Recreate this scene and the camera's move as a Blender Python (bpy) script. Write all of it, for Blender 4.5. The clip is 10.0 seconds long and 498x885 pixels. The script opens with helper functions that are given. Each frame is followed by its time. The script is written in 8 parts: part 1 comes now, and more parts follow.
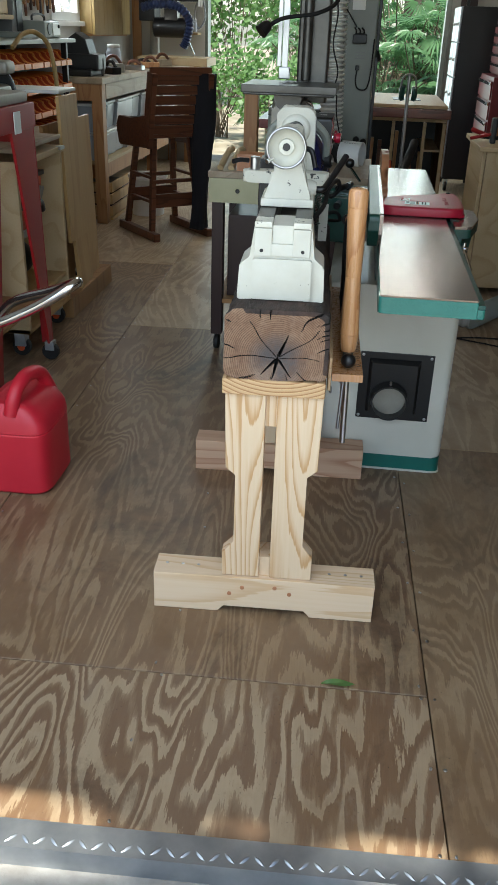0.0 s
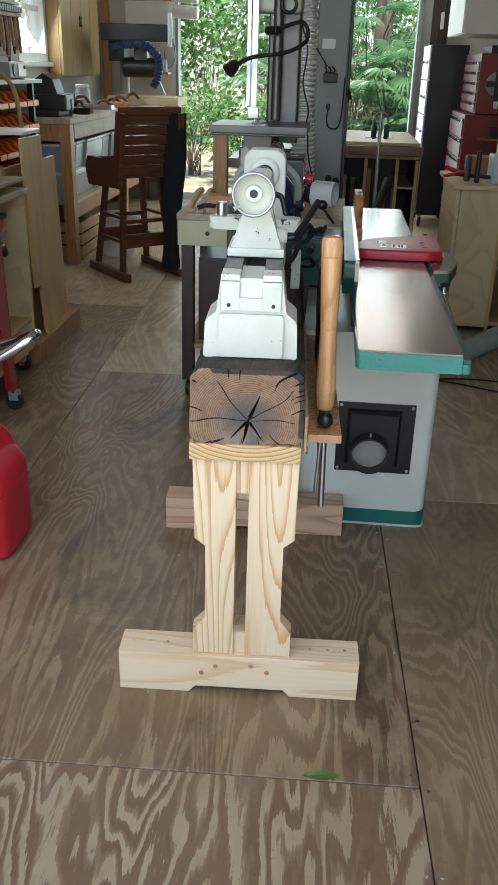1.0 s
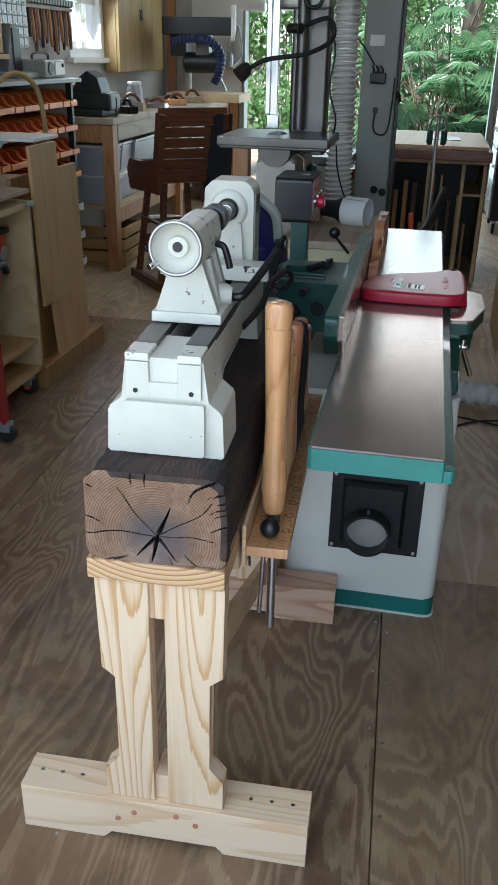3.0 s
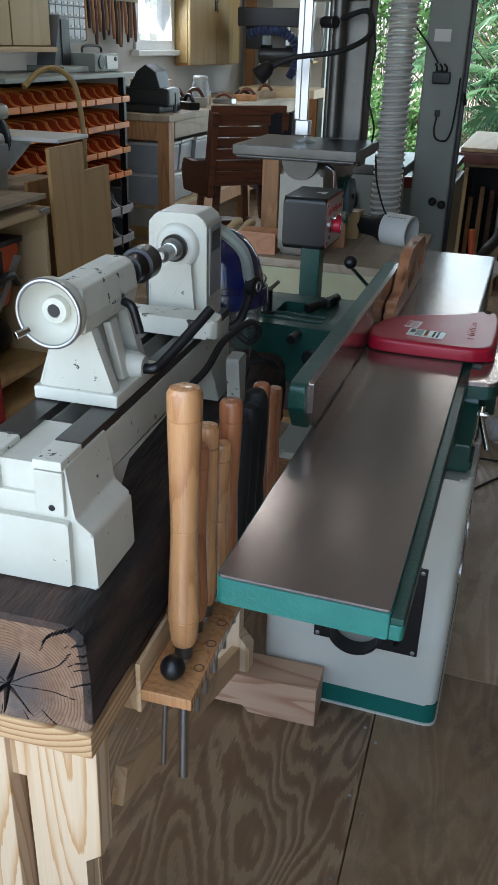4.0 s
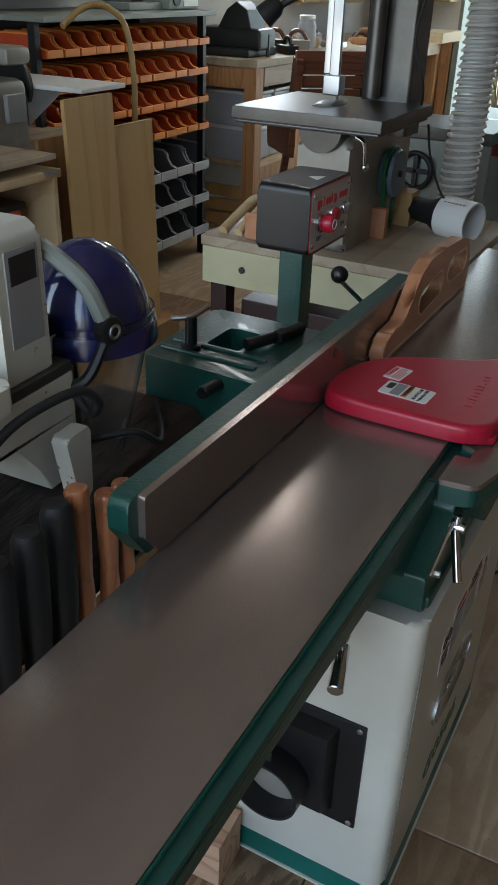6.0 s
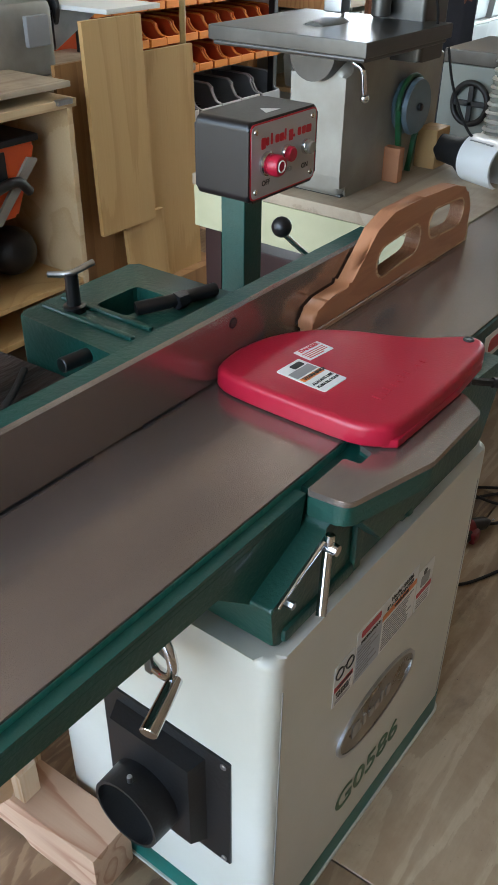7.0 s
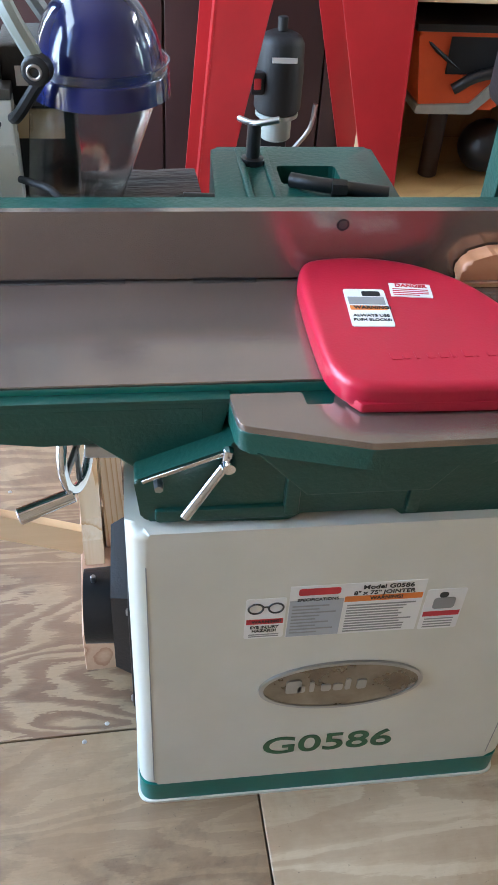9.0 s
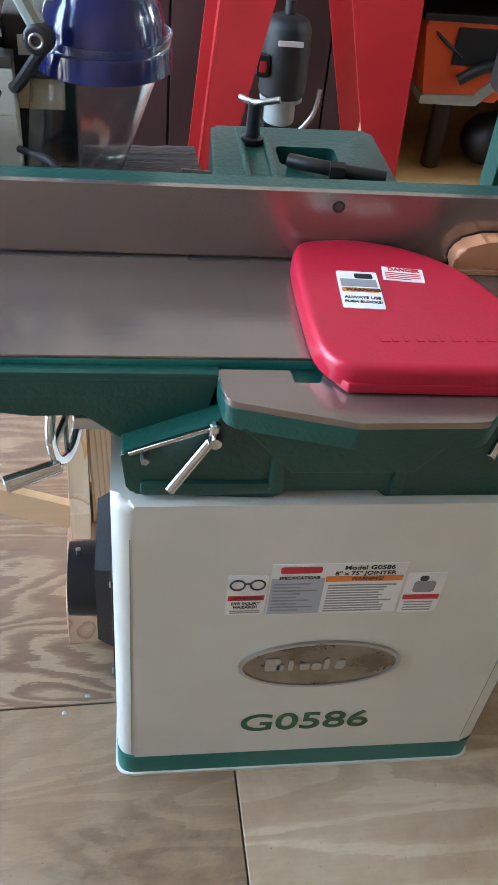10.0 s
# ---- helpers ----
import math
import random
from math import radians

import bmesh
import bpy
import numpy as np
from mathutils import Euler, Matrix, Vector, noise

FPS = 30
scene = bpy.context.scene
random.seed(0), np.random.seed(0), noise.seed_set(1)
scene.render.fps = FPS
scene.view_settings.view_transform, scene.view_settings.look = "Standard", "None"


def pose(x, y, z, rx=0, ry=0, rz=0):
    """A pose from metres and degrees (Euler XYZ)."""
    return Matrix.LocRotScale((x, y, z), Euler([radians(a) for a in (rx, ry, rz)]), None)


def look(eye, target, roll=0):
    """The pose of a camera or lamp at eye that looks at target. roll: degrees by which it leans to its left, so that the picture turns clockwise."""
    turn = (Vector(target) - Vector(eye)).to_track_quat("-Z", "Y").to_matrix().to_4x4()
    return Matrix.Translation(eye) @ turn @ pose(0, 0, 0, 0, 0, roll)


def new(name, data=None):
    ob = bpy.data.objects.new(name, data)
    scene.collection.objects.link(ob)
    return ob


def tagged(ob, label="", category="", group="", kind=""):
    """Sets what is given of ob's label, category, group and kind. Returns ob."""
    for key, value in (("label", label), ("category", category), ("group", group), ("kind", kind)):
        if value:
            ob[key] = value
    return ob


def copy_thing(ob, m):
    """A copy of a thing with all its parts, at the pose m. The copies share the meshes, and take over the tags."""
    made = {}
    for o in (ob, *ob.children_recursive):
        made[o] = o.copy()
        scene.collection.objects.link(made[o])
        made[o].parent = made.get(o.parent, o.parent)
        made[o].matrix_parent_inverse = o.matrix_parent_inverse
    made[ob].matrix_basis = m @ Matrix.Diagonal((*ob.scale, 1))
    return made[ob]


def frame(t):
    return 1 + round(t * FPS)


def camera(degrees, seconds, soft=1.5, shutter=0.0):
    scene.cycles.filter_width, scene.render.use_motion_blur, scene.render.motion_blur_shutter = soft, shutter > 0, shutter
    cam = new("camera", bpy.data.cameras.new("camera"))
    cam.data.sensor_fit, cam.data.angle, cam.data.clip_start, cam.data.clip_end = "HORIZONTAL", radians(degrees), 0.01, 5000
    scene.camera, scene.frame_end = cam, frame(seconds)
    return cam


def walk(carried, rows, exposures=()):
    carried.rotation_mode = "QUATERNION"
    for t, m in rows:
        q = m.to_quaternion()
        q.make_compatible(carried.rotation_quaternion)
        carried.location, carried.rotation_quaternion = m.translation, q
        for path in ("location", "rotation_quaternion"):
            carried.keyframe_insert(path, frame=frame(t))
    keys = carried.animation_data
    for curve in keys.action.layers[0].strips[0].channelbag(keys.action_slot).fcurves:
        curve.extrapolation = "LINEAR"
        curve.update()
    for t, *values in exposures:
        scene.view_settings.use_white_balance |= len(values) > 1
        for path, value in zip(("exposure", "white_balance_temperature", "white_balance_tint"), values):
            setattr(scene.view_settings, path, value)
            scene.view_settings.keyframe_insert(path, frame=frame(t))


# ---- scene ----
cam = camera(33.0, 10.0, soft=1.1)
PATH = [
    (0, (0.038, -0.024, 1.331), (-0.163, 1.757, 0.445), 2.0),
    (0.5, (0.046, 0.028, 1.336), (-0.108, 1.833, 0.489), 1.5),
    (1, (0.037, 0.146, 1.333), (-0.121, 1.965, 0.517), 1.6),
    (1.5, (0.026, 0.276, 1.327), (-0.133, 2.096, 0.514), 1.7),
    (2, (0.006, 0.421, 1.351), (-0.129, 2.234, 0.518), 0.7),
    (2.2, (0.01, 0.445, 1.38), (-0.105, 2.254, 0.536), 1.2),
    (3.3, (0.35, 0.676, 1.379), (-0.114, 2.434, 0.545), 0.6),
    (3.5, (0.383, 0.737, 1.382), (-0.127, 2.482, 0.548), 0.1),
    (4, (0.409, 1.014, 1.402), (-0.132, 2.736, 0.542), 1.8),
    (4.5, (0.455, 1.194, 1.411), (-0.096, 2.888, 0.502), 1.7),
    (5, (0.542, 1.337, 1.425), (-0.142, 2.97, 0.496), 1.1),
    (5.2, (0.558, 1.388, 1.433), (-0.199, 2.987, 0.501), 0.6),
    (6.3, (0.594, 1.77, 1.375), (-0.212, 3.295, 0.363), 1.8),
    (6.5, (0.623, 1.842, 1.364), (-0.179, 3.342, 0.306), 1.5),
    (7, (0.752, 2.008, 1.364), (-0.245, 3.344, 0.26), 0.7),
    (7.5, (0.819, 2.211, 1.356), (-0.192, 3.528, 0.24), 4.2),
    (8, (0.827, 2.418, 1.354), (-0.372, 3.479, 0.154), 4.5),
    (8.2, (0.834, 2.468, 1.352), (-0.469, 3.319, 0.097), 3.0),
    (8.5, (0.940, 2.513, 1.342), (-0.549, 2.962, 0.079), 2.0),
    (8.8, (1.011, 2.551, 1.342), (-0.478, 2.846, 0.044), 3.5),
    (9, (1.049, 2.565, 1.34), (-0.445, 2.815, 0.034), 4.1),
    (9.5, (1.064, 2.563, 1.34), (-0.418, 2.818, 0.021), 6.5),
    (10, (1.064, 2.572, 1.336), (-0.409, 2.835, 0.01), 6.7),
]
walk(cam, [(t, look(eye, target, roll)) for t, eye, target, roll in PATH], exposures=[(0.0, 0.82, 6250, 6), (0.5, 0.87, 6250, 6), (1.0, 1.02, 6150, 7), (2.0, 1.02, 5850, 8), (3.5, 0.90, 5750, 8), (5.0, 1.08, 5850, 8), (6.3, 1.2, 6000, 8), (6.8, 2.0, 5950, 8), (7.5, 3.0, 5850, 8), (8.2, 3.35, 5500, 8), (8.5, 3.45, 5350, 8), (10.0, 3.2, 5400, 8)])


# ---- world, sun, exposure ----
world = bpy.data.worlds.new("sky")
scene.world = world
world.use_nodes = True
wn = world.node_tree
sky = wn.nodes.new("ShaderNodeTexSky")
sky.sky_type, sky.sun_disc = "NISHITA", False
sky.sun_elevation, sky.sun_rotation = radians(66), radians(200)
wn.nodes["Background"].inputs["Strength"].default_value = 0.15
wn.links.new(sky.outputs["Color"], wn.nodes["Background"].inputs["Color"])

sun = new("sun", bpy.data.lights.new("sun", "SUN"))
sun.data.energy, sun.data.angle, sun.data.color = 5.0, radians(0.6), (1.0, 0.94, 0.84)
sun.matrix_world = look((0.6, -3.0, 7.4), (0.0, 0.0, 0.0))

# daylight through the wide front opening and the side window
front_light = new("front_daylight", bpy.data.lights.new("front_daylight", "AREA"))
front_light.data.shape, front_light.data.size, front_light.data.size_y = "RECTANGLE", 2.5, 2.0
front_light.data.energy, front_light.data.color = 16.0, (0.86, 0.95, 1.0)
front_light.matrix_world = look((-0.55, 0.9, 1.65), (-0.3, 4.6, 0.55))
back_light = new("back_daylight", bpy.data.lights.new("back_daylight", "AREA"))
back_light.data.shape, back_light.data.size, back_light.data.size_y = "RECTANGLE", 2.3, 2.3
back_light.data.energy, back_light.data.color = 20.0, (0.88, 1.0, 0.97)
back_light.matrix_world = look((-0.4, 9.62, 1.4), (-0.4, 6.0, 0.7))
window_light = new("window_daylight", bpy.data.lights.new("window_daylight", "AREA"))
window_light.data.shape, window_light.data.size, window_light.data.size_y = "RECTANGLE", 0.56, 0.66
window_light.data.energy, window_light.data.color = 7.0, (0.92, 0.97, 1.0)
window_light.matrix_world = look((-2.40, 7.35, 1.74), (0.0, 6.7, 0.6))


# ---- materials ----
def nodes_of(name):
    m = bpy.data.materials.new(name)
    m.use_nodes = True
    return m, m.node_tree.nodes, m.node_tree.links, m.node_tree.nodes["Principled BSDF"]


def coords(n, l, scale=(1, 1, 1), random_shift=True):
    """Object coordinates, shifted object by object."""
    tc = n.new("ShaderNodeTexCoord")
    mp = n.new("ShaderNodeMapping")
    mp.inputs["Scale"].default_value = scale
    l.new(tc.outputs["Object"], mp.inputs["Vector"])
    if random_shift:
        oi = n.new("ShaderNodeObjectInfo")
        mul = n.new("ShaderNodeVectorMath")
        mul.operation = "MULTIPLY"
        mul.inputs[1].default_value = (7.3, 11.9, 5.1)
        l.new(oi.outputs["Random"], mul.inputs[0])
        l.new(mul.outputs[0], mp.inputs["Location"])
    return mp.outputs["Vector"]


def noise_of(n, l, vec, scale, detail=4.0, rough=0.55, distortion=0.0):
    t = n.new("ShaderNodeTexNoise")
    t.inputs["Scale"].default_value, t.inputs["Detail"].default_value = scale, detail
    t.inputs["Roughness"].default_value, t.inputs["Distortion"].default_value = rough, distortion
    l.new(vec, t.inputs["Vector"])
    return t.outputs["Fac"]


def ramp_of(n, l, fac, stops, smooth=False):
    r = n.new("ShaderNodeValToRGB")
    r.color_ramp.interpolation = "EASE" if smooth else "LINEAR"
    while len(r.color_ramp.elements) < len(stops):
        r.color_ramp.elements.new(0.5)
    for e, (p, c) in zip(r.color_ramp.elements, stops):
        e.position, e.color = p, (*c, 1) if len(c) == 3 else c
    l.new(fac, r.inputs["Fac"])
    return r.outputs["Color"]


def math_of(n, l, op, a, b=None, c=None):
    m = n.new("ShaderNodeMath")
    m.operation = op
    for i, v in enumerate((a, b, c)):
        if v is None:
            continue
        if isinstance(v, (int, float)):
            m.inputs[i].default_value = v
        else:
            l.new(v, m.inputs[i])
    return m.outputs[0]


def mix_of(n, l, fac, a, b, mode="MIX"):
    m = n.new("ShaderNodeMix")
    m.data_type, m.blend_type = "RGBA", mode
    for sock, v in ((m.inputs[0], fac), (m.inputs[6], a), (m.inputs[7], b)):
        if isinstance(v, (int, float)):
            sock.default_value = v
        elif isinstance(v, tuple):
            sock.default_value = (*v, 1)
        else:
            l.new(v, sock)
    return m.outputs[2]


def bump_of(n, l, height, bsdf, strength, distance=0.002):
    b = n.new("ShaderNodeBump")
    b.inputs["Strength"].default_value, b.inputs["Distance"].default_value = strength, distance
    l.new(height, b.inputs["Height"])
    l.new(b.outputs["Normal"], bsdf.inputs["Normal"])


def paint(name, a, b=None, rough=0.45, metal=0.0, scale=6.0, bump=0.15, fine=90.0, chips=None, chip_at=0.68, stretch=(1, 1, 1), coat=0.0, spread=0.12):
    """A painted, plastic or metal surface: two tones at two scales, uneven gloss, fine relief, and chips of another colour."""
    m, n, l, p = nodes_of(name)
    b = b or tuple(c * 0.8 for c in a)
    v = coords(n, l, stretch)
    big, small = noise_of(n, l, v, scale, 5), noise_of(n, l, v, fine, 3)
    col = ramp_of(n, l, big, [(0.32, b), (0.68, a)])
    col = mix_of(n, l, math_of(n, l, "MULTIPLY", small, 0.22), col, b)
    if chips:
        spots = noise_of(n, l, v, 38.0, 6, 0.7)
        col = mix_of(n, l, ramp_of(n, l, spots, [(chip_at, (0, 0, 0)), (chip_at + 0.02, (1, 1, 1))]), col, chips)
    l.new(col, p.inputs["Base Color"])
    l.new(math_of(n, l, "MULTIPLY_ADD", big, spread, rough - spread / 2), p.inputs["Roughness"])
    p.inputs["Metallic"].default_value = metal
    p.inputs["Coat Weight"].default_value = coat
    bump_of(n, l, small, p, bump)
    return m


def wood(name, light, dark, along="Z", rings=9.0, size=7.0, rough=0.55, contrast=1.0, jag=0.05, stain=None, stretch=0.1, coat=0.0, bump=0.12):
    """Flat-sawn wood: contour lines of a stretched noise field, with a soft and a sharp side to each ring."""
    m, n, l, p = nodes_of(name)
    s = {"X": (stretch, 1, 1), "Y": (1, stretch, 1), "Z": (1, 1, stretch)}[along]
    f = {"X": (0.03, 1, 1), "Y": (1, 0.03, 1), "Z": (1, 1, 0.03)}[along]
    v, w = coords(n, l, s), coords(n, l, f)
    field = noise_of(n, l, v, size, 1.2, 0.4, 0.25)
    hair = noise_of(n, l, w, 130.0, 3, 0.6)
    fld = math_of(n, l, "MULTIPLY_ADD", hair, jag, field)
    ring = math_of(n, l, "FRACT", math_of(n, l, "MULTIPLY", fld, rings))
    mid = tuple(a + (b - a) * 0.35 * contrast for a, b in zip(light, dark))
    drk = tuple(a + (b - a) * contrast for a, b in zip(light, dark))
    col = ramp_of(n, l, ring, [(0.0, light), (0.5, light), (0.72, mid), (0.90, drk), (0.96, drk), (1.0, light)])
    col = mix_of(n, l, math_of(n, l, "MULTIPLY", hair, 0.35), col, dark)
    if stain:
        big = noise_of(n, l, coords(n, l), stain[0], 6, 0.65)
        col = mix_of(n, l, ramp_of(n, l, big, [(stain[1], (0, 0, 0)), (stain[1] + 0.22, (stain[2],) * 3)]), col, stain[3])
    l.new(col, p.inputs["Base Color"])
    l.new(math_of(n, l, "MULTIPLY_ADD", hair, 0.2, rough - 0.1), p.inputs["Roughness"])
    p.inputs["Coat Weight"].default_value = coat
    bump_of(n, l, hair, p, bump)
    return m


def floor_plywood(name, light, dark, fade_to, grime, gloss=0.2, rings=17.0):
    """Worn rotary-cut plywood: broad ragged cathedral bands that come and go, oil stains and scuffs."""
    m, n, l, p = nodes_of(name)
    v, w = coords(n, l, (1.0, 0.20, 1)), coords(n, l, (1, 0.045, 1))
    field = noise_of(n, l, v, 3.1, 2.6, 0.5, 0.9)
    tear = noise_of(n, l, coords(n, l, (1, 0.10, 1)), 62.0, 5, 0.75)
    hair = noise_of(n, l, w, 260.0, 2, 0.6)
    fld = math_of(n, l, "MULTIPLY_ADD", tear, 0.055, field)
    ring = math_of(n, l, "FRACT", math_of(n, l, "MULTIPLY", fld, rings))
    band = ramp_of(n, l, ring, [(0.0, (0.0,) * 3), (0.34, (0.0,) * 3), (0.38, (0.95,) * 3), (0.72, (1, 1, 1)), (0.94, (0.60,) * 3), (1.0, (0.0,) * 3)])
    worn = noise_of(n, l, coords(n, l), 1.6, 8, 0.66)
    fade = ramp_of(n, l, worn, [(0.36, (fade_to,) * 3), (0.60, (1.0,) * 3)])
    col = mix_of(n, l, mix_of(n, l, 1.0, band, fade, "MULTIPLY"), light, dark)
    col = mix_of(n, l, math_of(n, l, "MULTIPLY", hair, 0.35), col, tuple(c * 0.5 for c in light))
    blush = noise_of(n, l, coords(n, l, (1, 0.6, 1)), 1.9, 5, 0.6)
    col = mix_of(n, l, ramp_of(n, l, blush, [(0.48, (0, 0, 0)), (0.74, (0.40,) * 3)]), col, tuple(c * k for c, k in zip(light, (0.62, 0.46, 0.34))))
    mottle = noise_of(n, l, coords(n, l, (1, 0.7, 1)), 4.6, 9, 0.7, 0.2)
    col = mix_of(n, l, ramp_of(n, l, mottle, [(0.47, (0, 0, 0)), (0.66, (0.55,) * 3)]), col, tuple(c * k for c, k in zip(light, (0.50, 0.40, 0.30))))
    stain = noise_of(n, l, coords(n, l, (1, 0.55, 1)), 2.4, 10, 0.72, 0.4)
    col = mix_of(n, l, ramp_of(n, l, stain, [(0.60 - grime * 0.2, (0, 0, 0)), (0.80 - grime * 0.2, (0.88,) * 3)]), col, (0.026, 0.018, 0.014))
    pale = noise_of(n, l, coords(n, l, (1, 0.4, 1)), 7.3, 10, 0.78)
    col = mix_of(n, l, ramp_of(n, l, pale, [(0.56, (0, 0, 0)), (0.74, (0.42,) * 3)]), col, (0.27, 0.225, 0.17))
    speck = noise_of(n, l, coords(n, l), 120.0, 4, 0.75)
    col = mix_of(n, l, ramp_of(n, l, speck, [(0.66, (0, 0, 0)), (0.70, (0.6,) * 3)]), col, (0.03, 0.022, 0.017))
    l.new(col, p.inputs["Base Color"])
    l.new(math_of(n, l, "MULTIPLY_ADD", pale, 0.4, gloss), p.inputs["Roughness"])
    bump_of(n, l, mix_of(n, l, 0.45, hair, band), p, 0.22)
    return m


M = {}
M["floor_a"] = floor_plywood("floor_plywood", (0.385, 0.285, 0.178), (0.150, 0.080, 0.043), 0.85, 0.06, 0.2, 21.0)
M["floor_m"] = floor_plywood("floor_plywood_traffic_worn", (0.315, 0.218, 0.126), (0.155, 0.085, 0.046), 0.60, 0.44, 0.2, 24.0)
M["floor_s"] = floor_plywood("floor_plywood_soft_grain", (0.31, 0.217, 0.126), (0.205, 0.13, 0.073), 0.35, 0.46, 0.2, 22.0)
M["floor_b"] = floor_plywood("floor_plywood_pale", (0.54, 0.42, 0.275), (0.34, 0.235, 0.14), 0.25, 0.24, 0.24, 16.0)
M["pine"] = wood("new_pine", (0.73, 0.57, 0.39), (0.53, 0.31, 0.14), "Z", 17, 8, 0.5, 1.0, jag=0.03, stretch=0.07)
M["pine_x"] = wood("new_pine_cross", (0.74, 0.57, 0.39), (0.60, 0.39, 0.21), "X", 10, 9, 0.5, 0.8, jag=0.03)
M["pine_y"] = wood("new_pine_long", (0.66, 0.46, 0.27), (0.48, 0.28, 0.13), "Y", 7, 9, 0.5, 0.8)
M["pine_red"] = wood("old_pine_cross", (0.62, 0.41, 0.27), (0.42, 0.21, 0.12), "X", 9, 9, 0.55, 0.9, jag=0.03)
M["ply_y"] = wood("birch_plywood", (0.50, 0.32, 0.13), (0.38, 0.22, 0.075), "Z", 6, 4, 0.5, 0.6, stain=(2.0, 0.6, 0.25, (0.34, 0.2, 0.09)))
M["ply_dark"] = wood("aged_plywood", (0.33, 0.175, 0.065), (0.22, 0.105, 0.036), "Z", 6, 4, 0.55, 0.7, stain=(2.0, 0.55, 0.3, (0.2, 0.11, 0.05)))
M["ply_pale"] = wood("pale_plywood", (0.56, 0.42, 0.24), (0.42, 0.28, 0.13), "Y", 6, 4, 0.55, 0.6, stain=(2.5, 0.55, 0.3, (0.36, 0.27, 0.17)))
M["bench"] = wood("worn_bench_top", (0.42, 0.34, 0.24), (0.28, 0.21, 0.14), "Y", 6, 6, 0.55, 0.7, stain=(5.0, 0.5, 0.6, (0.16, 0.11, 0.07)))
M["fir"] = wood("fir_frame", (0.44, 0.225, 0.09), (0.29, 0.125, 0.045), "Z", 8, 8, 0.5, 0.8)
M["mahogany"] = wood("dark_red_chair_wood", (0.15, 0.05, 0.022), (0.07, 0.022, 0.012), "X", 9, 9, 0.35, 0.9, coat=0.25)
M["redwood"] = wood("red_brown_edge", (0.17, 0.045, 0.025), (0.09, 0.022, 0.014), "X", 8, 8, 0.35, 0.9, coat=0.2)
M["handle"] = wood("varnished_ash", (0.56, 0.29, 0.125), (0.41, 0.18, 0.068), "Z", 10, 14, 0.28, 0.9, coat=0.5, bump=0.04)
M["handle_red"] = wood("varnished_beech", (0.42, 0.165, 0.070), (0.29, 0.095, 0.036), "Z", 10, 14, 0.3, 0.9, coat=0.5, bump=0.04)
M["push"] = wood("push_block_veneer", (0.47, 0.215, 0.105), (0.37, 0.155, 0.072), "Y", 6, 8, 0.42, 0.7)
M["ply_edge"] = wood("plywood_edge", (0.62, 0.42, 0.24), (0.38, 0.19, 0.09), "Y", 30, 12, 0.5, 1.0, stretch=0.05)
M["bark"] = paint("weathered_timber", (0.075, 0.042, 0.03), (0.010, 0.008, 0.007), 0.8, 0, 22, 1.0, 70, stretch=(1, 0.22, 1))
for one in M["bark"].node_tree.nodes:
    if one.bl_idname == "ShaderNodeBump":
        one.inputs["Distance"].default_value = 0.008
M["cream"] = paint("cream_machine_paint", (0.68, 0.67, 0.60), (0.59, 0.58, 0.50), 0.33, 0, 4, 0.06, 160, coat=0.15)
M["lathe"] = paint("chipped_white_paint", (0.61, 0.60, 0.53), (0.50, 0.48, 0.40), 0.42, 0, 7, 0.2, 110, chips=(0.035, 0.032, 0.03), chip_at=0.665)
M["lathe_worn"] = paint("heavily_chipped_white_paint", (0.68, 0.67, 0.59), (0.54, 0.52, 0.43), 0.45, 0, 7, 0.25, 110, chips=(0.03, 0.028, 0.026), chip_at=0.60)
# One green enamel twice: a darker tone, and a lit tone for front faces.
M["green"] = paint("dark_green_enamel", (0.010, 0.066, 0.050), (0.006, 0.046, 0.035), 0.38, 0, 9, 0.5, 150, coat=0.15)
M["green_lit"] = paint("green_enamel_lit", (0.030, 0.190, 0.155), (0.020, 0.145, 0.115), 0.34, 0, 9, 0.9, 130, coat=0.3)
M["iron"] = paint("ground_cast_iron", (0.37, 0.310, 0.275), (0.25, 0.205, 0.180), 0.20, 0.76, 5, 0.05, 220, stretch=(1, 0.35, 1), spread=0.14)
M["iron_dark"] = paint("dull_cast_iron", (0.12, 0.115, 0.105), (0.07, 0.066, 0.06), 0.36, 0.7, 8, 0.12, 140, stretch=(1, 0.2, 1))
M["guard"] = paint("red_guard_plastic", (0.43, 0.010, 0.035), (0.38, 0.008, 0.029), 0.34, 0, 5, 0.12, 260)
M["red_paint"] = paint("red_steel_paint", (0.36, 0.011, 0.014), (0.27, 0.008, 0.010), 0.36, 0, 6, 0.08, 90, coat=0.2)
M["red_dark"] = paint("dark_red_chest_paint", (0.22, 0.012, 0.018), (0.15, 0.007, 0.012), 0.35, 0, 6, 0.06, 90, coat=0.2)
M["gas"] = paint("red_polyethylene", (0.56, 0.018, 0.035), (0.48, 0.012, 0.028), 0.42, 0, 5, 0.2, 60)
M["orange"] = paint("orange_bin_plastic", (0.60, 0.085, 0.02), (0.48, 0.06, 0.015), 0.4, 0, 6, 0.1, 60)
M["orange_tool"] = paint("orange_tool_case", (0.66, 0.10, 0.02), (0.55, 0.07, 0.014), 0.4, 0, 6, 0.1, 60)
M["grey_bin"] = paint("grey_bin_plastic", (0.20, 0.21, 0.22), (0.13, 0.14, 0.15), 0.45, 0, 6, 0.1, 60)
M["black"] = paint("black_plastic", (0.010, 0.010, 0.011), (0.006, 0.006, 0.007), 0.4, 0, 9, 0.25, 200)
M["black_satin"] = paint("black_satin_box", (0.008, 0.008, 0.009), (0.005, 0.005, 0.006), 0.34, 0, 9, 0.12, 260)
